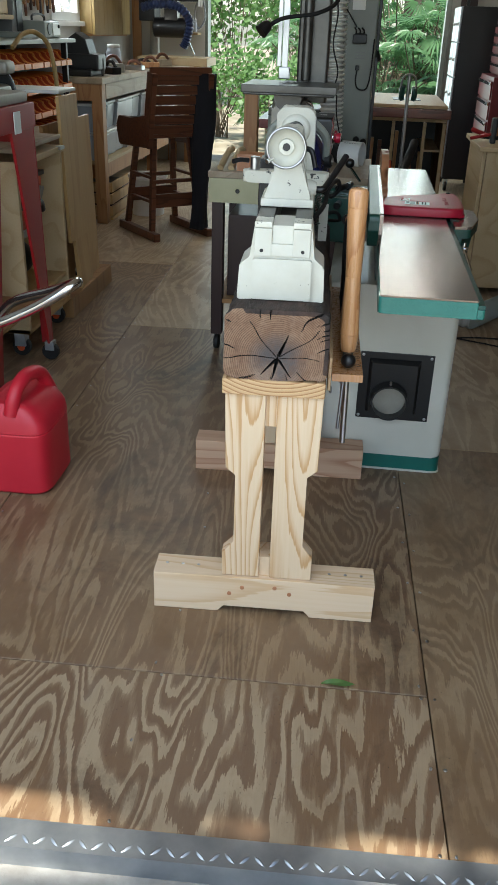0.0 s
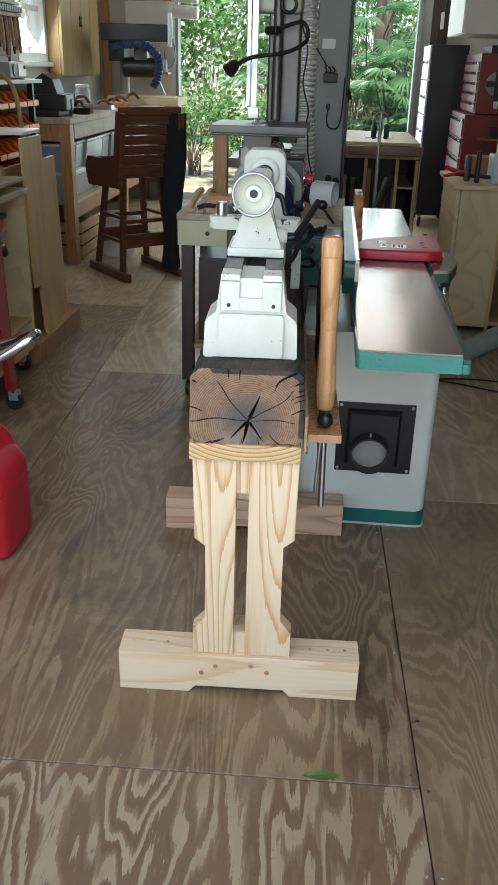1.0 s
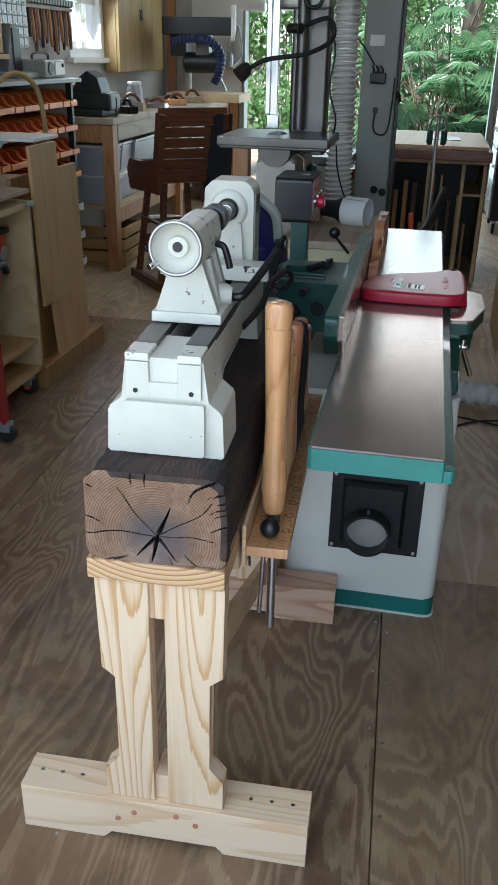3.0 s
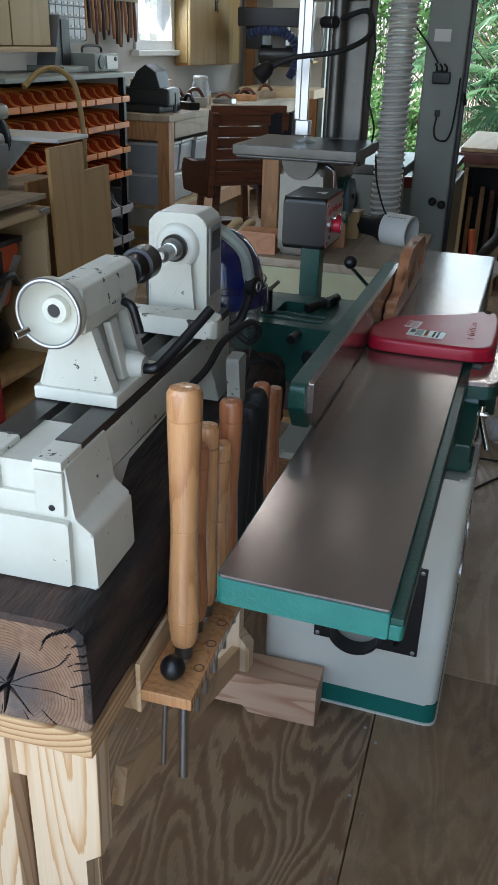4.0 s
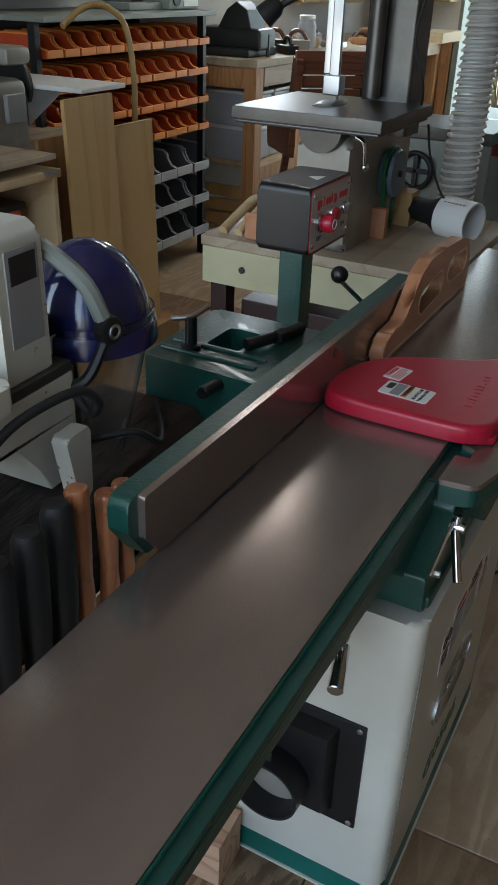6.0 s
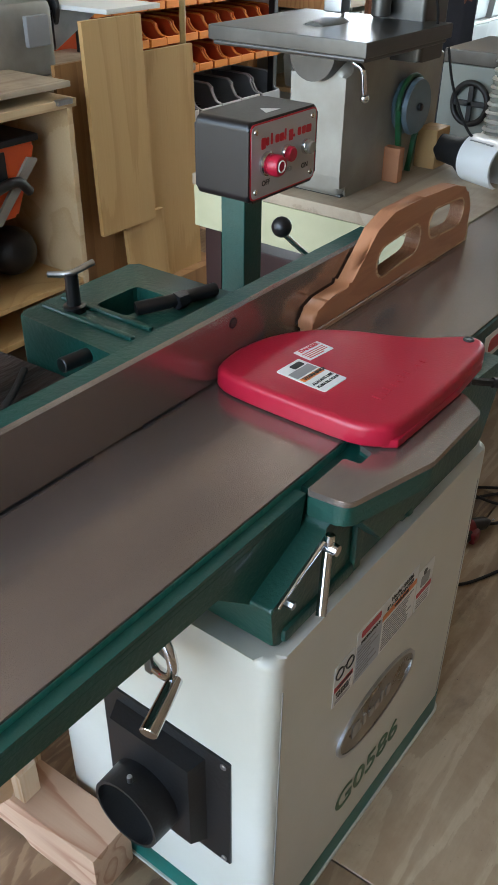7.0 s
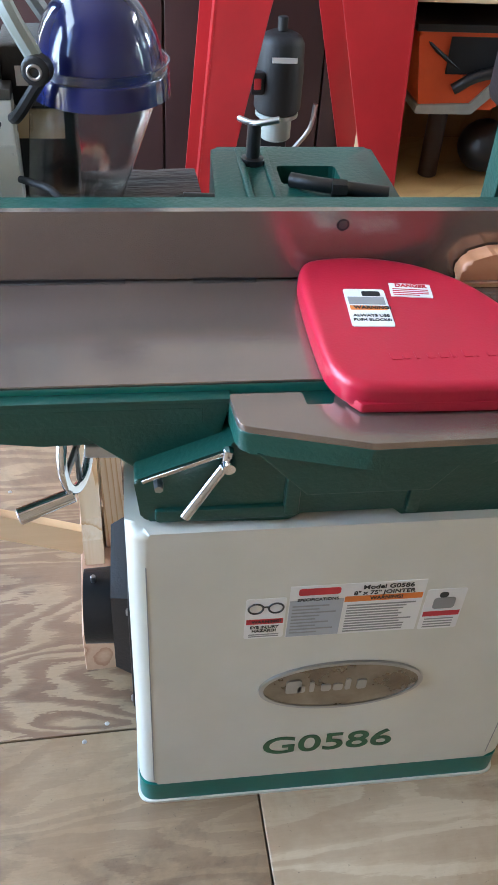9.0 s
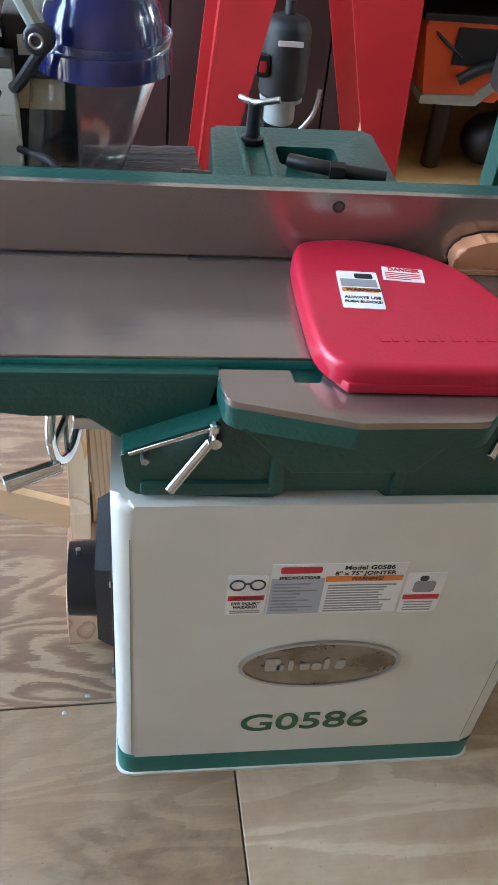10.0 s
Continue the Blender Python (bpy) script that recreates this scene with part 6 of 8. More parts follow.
part("edge_strip", box(0.1885, 4.34, 0.3, 0.205, 4.37, 1.9, 0.003), M["black"], big)
part("edge_hook", tube([(0.195, 4.33, 1.22), (0.20, 4.30, 1.24), (0.212, 4.30, 1.20)], 0.008, 8), M["black"], big)
for k in range(2):
    part("foot_knob", ball((0.125 + k * 0.04, 4.31, 0.81 - k * 0.01), 0.018), M["black"], big)
part("fence_plate", box(-0.33, 4.095, 0.93, 0.024, 4.42, 0.97, 0.004), M["iron_dark"], big)
part("tilt_wheel", hoop((-0.219, 4.079, 0.828), (0.1, 1, 0), 0.058, 0.009), M["black"], big, "black tilt handwheel")
part("wheel_spoke", slab((-0.219, 4.079, 0.88), (-0.219, 4.079, 0.776), 0.016, 0.010, 0.002, (0, 1, 0)), M["black"], big)
part("wheel_spoke", slab((-0.271, 4.079, 0.828), (-0.167, 4.079, 0.828), 0.016, 0.010, 0.002, (0, 1, 0)), M["black"], big)
part("front_panel", box(-0.33, 4.095, 0.62, 0.024, 4.115, 0.93, 0.004), M["saw_body"], big)
swing(big, 0, (0, 0), (-0.110, 0.470, -0.005))
swing(duct, 0, (0, 0), (-0.015, 0, 0))


# ---- shelving with small-parts bins ----
def bin_mesh(w, d, h):
    """An open-fronted parts bin with sloping mouth."""
    bm = fresh()
    t = 0.003
    side = [(0, 0), (d, 0), (d + 0.006, h * 0.34), (d - 0.03, h * 0.42), (d - 0.075, h), (0, h)]
    for y in (0.002, w - t - 0.002):
        prism(side, y, y + t, "y", bm=bm)
    box(0, 0.002, 0, d, w - 0.002, t, bm=bm)
    box(0, 0.002, 0, t, w - 0.002, h, bm=bm)
    return bm


def bin_thing(name, mat, lip, label, w, d, h, fill_mat):
    b = thing(name, label, "parts bin", (0, 0, -20), group=name + "s on the shelving", local=True)
    part("tray", bin_mesh(w, d, h), M[mat], b)
    part("front_lip", box(d - 0.002, 0.002, 0.001, d + 0.010, w - 0.002, h * 0.36, 0.003), M[lip], b, "paler front lip")
    for y in (0.001, w - 0.007):
        part("side_rim", tube([(0.01, y + 0.003, h), (d - 0.078, y + 0.003, h), (d - 0.05, y + 0.003, h * 0.72), (d - 0.028, y + 0.003, h * 0.45), (d + 0.004, y + 0.003, h * 0.36)], 0.0042, 6, smooth=2), M[lip], b)
    c = fresh()
    rn = random.Random(len(name) + int(w * 1000))
    for _ in range(9):
        x, y = rn.uniform(0.03, d * 0.7), rn.uniform(0.015, w - 0.03)
        box(x, y, 0.004, x + rn.uniform(0.015, 0.04), y + rn.uniform(0.008, 0.02), h * rn.uniform(0.2, 0.45), 0.001, 1, c)
    tagged(part("contents", c, M[fill_mat], b), kind="stuff")
    return b


shelving = thing("shelving", "grey steel shelving packed with small-parts bins", "shelving", (-2.05, 5.1, 0))
SY0, SY1, SX0, SX1 = 4.42, 5.70, -2.30, -1.86
for sy in (SY0, SY1 - 0.03):
    for sx in (SX0, SX1 - 0.035):
        part("upright", box(sx, sy, 0.0, sx + 0.035, sy + 0.03, 1.206, 0.002), M["black"], shelving)
for z in (0.13, 0.30, 0.47, 0.675, 0.805, 0.940, 1.075):
    part("shelf", box(SX0, SY0, z - 0.012, SX1 - 0.10, SY1, z, 0.002), M["black"], shelving)
part("top_shelf", box(SX0, SY0, 1.207, SX1 + 0.05, SY1 + 0.02, 1.229, 0.003), M["saw_body"], shelving)
part("end_panel", box(SX0, SY1 - 0.002, 0.75, SX1 - 0.04, SY1 + 0.014, 1.206, 0.002), M["white"], shelving, "white end panel")
part("back_panel", box(SX0 - 0.01, SY0, 0.1, SX0 - 0.002, SY1, 1.20), M["brown_box"], shelving)
ob_ = bin_thing("orange_bin", "orange", "orange_lip", "orange plastic parts bin holding small hardware", 0.098, 0.30, 0.085, "iron_dark")
gb_ = bin_thing("grey_bin", "grey_bin", "grey_lip", "grey plastic parts bin with loose fittings", 0.150, 0.30, 0.125, "black")
for zi, (z, y0) in enumerate(((1.075, 4.46), (0.940, 4.46), (0.805, 4.46), (0.675, 4.46))):
    for k in range(12):
        copy_thing(ob_, pose(-2.145 + 0.003 * ((k * 7 + zi) % 3), y0 + k * 0.1025, z + 0.001))
for z in (0.47, 0.30, 0.13):
    for k in range(8):
        copy_thing(gb_, pose(-2.145 + 0.004 * ((k * 5) % 3), 4.46 + k * 0.154, z + 0.001))
for o in (ob_, gb_):
    for c in list(o.children):
        bpy.data.objects.remove(c)
    bpy.data.objects.remove(o)

# things on the shelf top
radio = thing("radio", "pale grey radio with black speaker on the shelving", "radio", (-1.95, 5.55, 1.23))
part("case", box(-2.08, 5.42, 1.230, -1.90, 5.70, 1.325, 0.012), M["saw_body"], radio)
part("speaker", rod((-1.90, 5.49, 1.280), (-1.893, 5.49, 1.280), 0.034), M["black"], radio)
part("face_panel", box(-1.8995, 5.55, 1.245, -1.894, 5.68, 1.312, 0.002), M["label"], radio)
part("dial", rod((-1.894, 5.645, 1.295), (-1.886, 5.645, 1.295), 0.011), M["black"], radio)
part("carry_handle", tube([(-1.99, 5.45, 1.32), (-1.99, 5.46, 1.352), (-1.99, 5.56, 1.360), (-1.99, 5.66, 1.352), (-1.99, 5.67, 1.32)], 0.007, 8), M["black"], radio)
bst = thing("belt_sander", "dark grey belt machine with upright wedge on the shelving", "sander", (-2.1, 5.3, 1.23))
part("belt_arm", prism([(5.22, 1.245), (5.42, 1.245), (5.38, 1.50), (5.30, 1.50)], -2.14, -2.03, "x", 0.006), M["grey_bin"], bst)
part("base", box(-2.16, 5.16, 1.230, -1.94, 5.44, 1.262, 0.006), M["saw_body"], bst)
part("belt", box(-2.028, 5.30, 1.262, -2.022, 5.385, 1.48, 0.002), M["black"], bst)

hammers = thing("tool_rail", "wooden wall rail hung with hammers and chisels", "tool rack", (-2.38, 6.5, 1.6))
part("rail", box(-2.40, 6.10, 1.62, -2.33, 6.92, 1.645, 0.003), M["bench"], hammers)
part("rail", box(-2.40, 6.10, 1.70, -2.34, 6.92, 1.72, 0.003), M["bench"], hammers)
rnd = random.Random(3)
for k in range(17):
    y = 6.13 + k * 0.0465
    L = rnd.uniform(0.18, 0.30)
    part("tool_handle", turned([(0, 0.009), (0.5, 0.014), (0.9, 0.011), (1, 0.008)], (-2.35, y, 1.63), (-2.35 + rnd.uniform(-0.01, 0.01), y + rnd.uniform(-0.01, 0.01), 1.63 - L), 12), M[("mahogany", "fir", "brown_box", "ply_dark")[k % 4]], hammers)
    part("tool_head", box(-2.385, y - 0.018, 1.648, -2.31, y + 0.018, 1.690, 0.005), M["iron_dark"], hammers)

drawers = thing("drawer_cabinet", "wall cabinet of many small pale drawers", "small drawers", (-2.33, 5.8, 1.38))
part("body", box(-2.40, 5.58, 1.37, -2.262, 6.00, 2.05, 0.004), M["grey_bin"], drawers)
for r in range(11):
    for c in range(6):
        dr = part("drawer", box(-2.262, 5.590 + c * 0.0675, 1.385 + r * 0.059, -2.250, 5.650 + c * 0.0675, 1.437 + r * 0.059, 0.002), M["tub"], drawers)
        part("drawer_tab", box(-2.2498, 5.608 + c * 0.0675, 1.392 + r * 0.059, -2.243, 5.632 + c * 0.0675, 1.400 + r * 0.059, 0.001), M["label"], dr)

wallcab = thing("wall_cabinet", "yellow pine wall cabinet with plank doors", "cabinet", (-2.35, 8.3, 1.23))
part("body", box(-2.41, 7.73, 1.235, -2.305, 8.92, 2.35, 0.004), M["yellow_wood"], wallcab)
for k in range(4):
    part("door_plank", box(-2.304, 7.732 + k * 0.297, 1.225, -2.280, 8.022 + k * 0.297, 2.34, 0.003), M["yellow_wood"], wallcab)
part("latch", prism([(8.30 + (0.05 if k % 2 else 0.022) * math.cos(k * math.pi / 4), 1.66 + (0.06 if k % 2 else 0.02) * math.sin(k * math.pi / 4)) for k in range(8)], -2.280, -2.272, "x"), M["black"], wallcab, "black iron star latch")
part("bottom_trim", box(-2.41, 7.74, 1.215, -2.31, 8.90, 1.2345, 0.003), M["fir"], wallcab)
wc2 = thing("wall_cabinet", "yellow pine wall cabinet above the shelving", "cabinet", (-2.25, 4.9, 1.35))
part("body", box(-2.40, 4.52, 1.352, -2.071, 5.237, 2.2, 0.004), M["yellow_wood"], wc2)
part("door_plank", box(-2.070, 4.525, 1.355, -2.05, 4.875, 2.19, 0.003), M["yellow_wood"], wc2)
part("door_plank", box(-2.070, 4.885, 1.355, -2.05, 5.235, 2.19, 0.003), M["yellow_wood"], wc2)
part("shelf_board", box(-2.40, 4.50, 1.325, -2.03, 5.27, 1.350, 0.003), M["ply_pale"], wc2)

# ---- long bench along the wall ----
lb = thing("long_bench", "long workbench with worn top and fir legs", "workbench", (-2.0, 7.1, 0))
part("top", box(-2.41, 6.04, 0.945, -1.74, 9.40, 0.985, 0.004), M["bench"], lb)
part("front_apron", box(-1.772, 6.14, 0.845, -1.745, 9.38, 0.944, 0.003), M["bench"], lb, "pale marked front apron")
part("end_apron", box(-2.40, 6.044, 0.835, -1.82, 6.07, 0.944, 0.003), M["fir"], lb)
for ly in (6.045, 7.6, 9.30):
    part("leg", box(-1.825, ly, 0.0, -1.748, ly + 0.088, 0.944, 0.004), M["fir"], lb)
    part("leg", box(-2.39, ly, 0.0, -2.30, ly + 0.088, 0.944, 0.004), M["fir"], lb)
part("lower_shelf", box(-2.38, 6.14, 0.40, -1.78, 9.38, 0.425, 0.003), M["ply_pale"], lb)
part("shelf_rail", box(-1.82, 6.135, 0.30, -1.785, 9.30, 0.399, 0.003), M["fir"], lb)


def tub_thing():
    b = thing("storage_tub", "milky plastic storage tub with lid, on the bench shelf", "storage tub", (0, 0, -20), group="storage tubs under the bench", local=True)
    part("tub", prism(rounded([(-0.15, 0.0), (0.15, 0.0), (0.17, 0.17), (-0.17, 0.17)], 0.015), -0.11, 0.11, "y", 0.006), M["tub"], b)
    part("lid", box(-0.178, -0.118, 0.171, 0.178, 0.118, 0.190, 0.006), M["label"], b)
    return b


tb = tub_thing()
for k in range(11):
    for lev in range(2):
        copy_thing(tb, pose(-1.975 - 0.01 * ((k + lev) % 3), 6.27 + k * 0.255, 0.427 + lev * 0.192, 0, 0, (k * 37 + lev * 11) % 7 - 3))
for c in list(tb.children):
    bpy.data.objects.remove(c)
bpy.data.objects.remove(tb)
solid("bucket", turned([(0, 0.12), (0.9, 0.145), (0.92, 0.152), (1, 0.152), (1, 0.14), (0.1, 0.112)], (-1.55, 6.5, 0.001), (-1.55, 6.5, 0.30), 32), M["pvc"], "white plastic bucket on the floor by the bench", "bucket", (-1.55, 6.5, 0))
crate = thing("wooden_crate", "low wooden crate of slats under the bench", "crate", (-1.95, 5.7, 0))
for k in range(3):
    part("slat", box(-1.70, 5.53, 0.03 + k * 0.085, -1.685, 6.05, 0.10 + k * 0.085, 0.002), M["ply_y"], crate)
    part("slat", box(-2.2, 5.53, 0.03 + k * 0.085, -1.70, 5.545, 0.10 + k * 0.085, 0.002), M["ply_y"], crate)
part("bottom", box(-2.2, 5.53, 0.0, -1.685, 6.05, 0.02), M["ply_y"], crate)
cb = solid("cardboard_box", box(-2.0, 6.3, 0.0, -1.72, 6.6, 0.2, 0.004), M["brown_box"], "dark cardboard box under the bench", "box")

# things on the bench
vise = thing("bench_vise", "black bench vise bolted to the bench", "vise", (-1.95, 6.0, 0.985))
part("base", box(-2.12, 5.70, 0.986, -1.78, 6.05, 1.03, 0.01), M["black"], vise)
part("body", box(-2.15, 5.75, 1.02, -1.74, 5.95, 1.13, 0.02), M["black"], vise)
part("jaw", prism([(-2.02, 1.12), (-1.80, 1.12), (-1.83, 1.22), (-1.90, 1.26), (-1.96, 1.22)], 5.76, 5.94, "y", 0.01), M["black"], vise)
part("screw_handle", rod((-1.745, 5.86, 0.82), (-1.745, 5.86, 1.10), 0.010), M["iron_dark"], vise)
jar_ = thing("plastic_jar", "tall translucent plastic jar on the bench", "jar", (-1.95, 7.1, 0.985))
part("jar", turned([(0, 0.055), (0.05, 0.06), (0.8, 0.06), (0.9, 0.05), (1, 0.05)], (-1.95, 7.1, 0.986), (-1.95, 7.1, 1.15), 28), M["tub"], jar_)
part("lid", rod((-1.95, 7.1, 1.15), (-1.95, 7.1, 1.175), 0.052), M["label"], jar_)
rnd = random.Random(12)
for k, (nm, lab, cat, mat) in enumerate((("hand_plane", "small iron hand plane among tools on the bench", "plane", "iron_dark"), ("clamp_block", "black clamp among tools on the bench", "clamp", "black"), ("oil_can", "grey oil can on the bench", "can", "grey"), ("wood_offcut", "pale wood offcut on the bench", "wood offcut", "ply_pale"), ("tool_tray", "steel tray of tools on the bench", "tray", "steel"), ("screw_jar", "pale plastic jar of screws on the bench", "jar", "tub"), ("mallet", "brown wooden mallet on the bench", "mallet", "fir"), ("square_block", "fir block on the bench", "wood offcut", "fir"), ("wood_offcut", "fir offcut on the bench", "wood offcut", "bench"))):
    y = 6.35 + k * 0.23
    if abs(y - 7.1) < 0.1:
        y += 0.14
    x = -1.78 - rnd.uniform(0, 0.35)
    o = thing(nm, lab, cat, (x, y, 0.986), rnd.uniform(-40, 40), local=True)
    h = rnd.uniform(0.05, 0.13)
    part("body", box(-0.08, -0.04, 0, 0.08, 0.04, h * 0.6, 0.008), M[mat], o)
    part("upper", tube([(-0.06, 0, h * 0.5), (-0.03, 0, h), (0.02, 0.0, h * 1.05), (0.06, 0, h * 0.6)], 0.013, 8), M["black" if k % 2 else "mahogany"], o)
bx = solid("wooden_box", box(-2.2, 6.15, 0.986, -2.0, 6.4, 1.16, 0.004), M["fir"], "small fir box on the bench", "box")

# radial arm machine in the corner
ras = thing("radial_arm_saw", "black radial arm saw with blue hose over the bench", "saw", (-1.85, 8.7, 0.985))
part("arm", box(-2.14, 8.44, 1.52, -1.52, 8.60, 1.66, 0.008), M["black"], ras)
part("column", rod((-2.0, 8.75, 0.99), (-2.0, 8.75, 1.55), 0.045), M["grey"], ras)
part("arm_bracket", box(-2.10, 8.55, 1.35, -1.95, 8.80, 1.53, 0.008), M["black"], ras)
part("motor", rod((-1.95, 8.52, 1.30), (-1.62, 8.52, 1.30), 0.085), M["black"], ras)
part("motor_mount", box(-1.84, 8.46, 1.36, -1.72, 8.58, 1.53, 0.006), M["iron_dark"], ras)
part("hose", ribbed([(-2.02, 8.36, 1.46), (-1.86, 8.34, 1.49), (-1.68, 8.33, 1.47), (-1.58, 8.33, 1.36), (-1.60, 8.33, 1.22), (-1.64, 8.33, 1.14)], 0.036, 0.03, 0.005, 14), M["blue_hose"], ras, "ribbed blue hose")
part("hose_hook", tube([(-1.60, 8.33, 1.22), (-1.55, 8.33, 1.12), (-1.53, 8.33, 1.08)], 0.008, 8), M["chrome"], ras)
part("spray_bottles", tube([(-1.50, 8.45, 1.75), (-1.49, 8.42, 1.60), (-1.50, 8.42, 1.48)], 0.02, 8), M["label"], ras, "pale cable bundle")
part("table", box(-2.05, 8.25, 0.99, -1.40, 8.75, 1.06, 0.006), M["ply_pale"], ras)
rolls = thing("paper_roll", "white paper rolls hung on the end wall", "paper roll", (-1.5, 9.2, 1.8))
for k in range(2):
    part("roll", rod((-1.62, 9.2, 1.95 - k * 0.14), (-1.36, 9.2, 1.93 - k * 0.14), 0.06), M["label"], rolls)
coil_t = thing("hanging_cord", "pale coiled cord hung on the wall stud", "cord", (-1.66, 9.37, 1.4))
part("coil", tube([(-1.68, 9.36, 1.62), (-1.74, 9.35, 1.40), (-1.70, 9.34, 1.28), (-1.63, 9.35, 1.38), (-1.66, 9.36, 1.62)], 0.012, 8), M["label"], coil_t)
part("coil", tube([(-1.67, 9.34, 1.62), (-1.72, 9.33, 1.42), (-1.68, 9.32, 1.30), (-1.61, 9.33, 1.40), (-1.65, 9.34, 1.62)], 0.010, 8), M["tub"], coil_t)
wshelf = thing("wall_shelf", "narrow wall shelf with jars on the end wall", "shelf", (-1.9, 9.3, 1.25))
part("board", box(-2.05, 9.18, 1.24, -1.66, 9.38, 1.262, 0.003), M["ply_pale"], wshelf)
part("back_board", box(-2.12, 9.372, 1.0, -1.62, 9.376, 1.9), M["white"], wshelf)
for k in range(4):
    solid("storage_jar", turned([(0, 0.035), (0.8, 0.035), (0.85, 0.03), (1, 0.03)], (-1.99 + k * 0.09, 9.28, 1.263), (-1.99 + k * 0.09, 9.28, 1.36 + 0.02 * (k % 2)), 18), M["tub" if k % 2 else "grey"], "small jar on the wall shelf", "jar", (-1.99 + k * 0.09, 9.28, 1.263), group="jars on the wall shelf")

# ---- high-backed stool ----
stool = thing("bar_chair", "dark red wooden bar chair with slatted back and sloping legs", "chair", (-1.30, 5.93, 0), 40, local=True)
for s in (-1, 1):
    part("back_post", slab((s * 0.215, -0.20, 0.60), (s * 0.205, -0.27, 1.055), 0.038, 0.085, 0.006, (0, 1, 0)), M["mahogany"], stool)
    part("arm_panel", prism(rounded([(-0.23, 0.60), (0.20, 0.58), (0.24, 0.70), (0.20, 0.765), (0.02, 0.765), (-0.23, 0.80)], 0.02), s * 0.215 - 0.018, s * 0.215 + 0.018, "x", 0.004), M["mahogany"], stool)
for k in range(6):
    part("back_slat", slab((-0.200, -0.222 - k * 0.008, 0.710 + k * 0.060), (0.200, -0.222 - k * 0.008, 0.710 + k * 0.060), 0.016, 0.054, 0.003, (0, 0, 1)), M["mahogany"], stool)
part("top_rail", slab((-0.222, -0.268, 1.062), (0.222, -0.268, 1.062), 0.024, 0.05, 0.006, (0, 0, 1)), M["mahogany"], stool)
part("seat", box(-0.20, -0.22, 0.655, 0.20, 0.20, 0.695, 0.01), M["mahogany"], stool)
part("cushion", box(-0.19, -0.20, 0.696, 0.19, 0.23, 0.755, 0.02, 3), M["cloth"], stool, "black seat cushion")
for sx in (-1, 1):
    for sy in (-1, 1):
        part("leg", slab((sx * 0.13, sy * 0.12, 0.66), (sx * 0.19, sy * 0.19, 0.05), 0.036, 0.036, 0.004, (0, 1, 0.1)), M["mahogany"], stool)
    part("runner", box(sx * 0.205 - 0.024, -0.30, 0.0, sx * 0.205 + 0.024, 0.26, 0.055, 0.006), M["mahogany"], stool)
for z, h in ((0.36, 0.025), (0.20, 0.09)):
    for s in (-1, 1):
        part("rung", box(-0.17, s * 0.16 - 0.014, z, 0.17, s * 0.16 + 0.014, z + h, 0.004), M["mahogany"], stool)
        part("rung", box(s * 0.165 - 0.014, -0.16, z + 0.03, s * 0.165 + 0.014, 0.16, z + 0.05, 0.004), M["mahogany"], stool)


def hung_cloth():
    bm = fresh()
    nu, nv, rows = 18, 26, []
    for j in range(nv + 1):
        t = j / nv
        row = []
        for i in range(nu + 1):
            a = 2 * math.pi * i / nu
            rx = 0.075 + 0.025 * math.sin(t * 5 + 1) * t - 0.035 * max(0, t - 0.7) + 0.012 * math.sin(a * 4 + t * 6)
            ry = 0.05 + 0.012 * math.cos(a * 3 + t * 4)
            row.append(bm.verts.new((-1.005 + rx * math.cos(a) - 0.03 * t, 5.86 + ry * math.sin(a), 1.05 - t * 1.0)))
        rows.append(row)
    for a, b in zip(rows, rows[1:]):
        for i in range(nu):
            bm.faces.new((a[i], a[i + 1], b[i + 1], b[i]))
    return bm


solid("work_apron", hung_cloth(), M["cloth"], "black cloth apron hung over the chair", "apron")

# ---- rolling cart with leaning plywood ----
cart = thing("sander_cart", "aged plywood rolling cart under the sander", "cart", (-1.65, 4.2, 0))
part("body", box(-1.95, 3.87, 0.12, -1.44, 4.50, 0.80, 0.004), M["ply_dark"], cart)
part("top", box(-1.98, 3.86, 0.80, -1.40, 4.54, 0.825, 0.003), M["bench"], cart)
for lx, ly in ((-1.50, 3.92), (-1.50, 4.44), (-1.9, 3.92), (-1.9, 4.44)):
    part("caster", rod((lx, ly - 0.014, 0.045), (lx, ly + 0.014, 0.045), 0.044), M["rubber"], cart)
    part("caster_fork", box(lx - 0.02, ly - 0.022, 0.06, lx + 0.02, ly + 0.022, 0.12, 0.003), M["red_paint"], cart)


def sheet(x, y0, y1, z0, z1, mat, label, lean=0.02):
    b = prism([(x, z0), (x + 0.016, z0), (x + 0.016 - lean, z1), (x - lean, z1)], y0, y1, "y", 0.001)
    return solid("plywood_panel", b, M[mat], label, "panel", (x, (y0 + y1) / 2, z0), group="plywood panels against the cart")


sheet(-1.36, 4.14, 4.48, 0.10, 0.90, "ply_y", "pale plywood panel leaning against the cart")
sheet(-1.325, 3.93, 4.19, 0.36, 1.02, "ply_y", "tall pale plywood panel leaning against the cart")
sheet(-1.385, 3.86, 4.14, 0.10, 0.90, "ply_dark", "darker plywood panel leaning against the cart")
sheet(-1.33, 4.06, 4.26, 0.10, 0.375, "ply_y", "short plywood panel standing on the floor")
solid("panel_rest", box(-1.42, 3.87, 0.001, -1.30, 4.56, 0.10, 0.004), M["ply_dark"], "aged plywood ledge under the leaning panels", "ledge")

sander = thing("disc_sander", "dark grey disc sander with white table on the cart", "sander", (-1.65, 4.05, 0.825))
part("body", box(-1.80, 3.80, 0.826, -1.58, 4.05, 1.06, 0.03), M["grey"], sander)
part("disc", rod((-1.69, 4.06, 1.03), (-1.69, 4.085, 1.03), 0.105, seg=36), M["black"], sander)
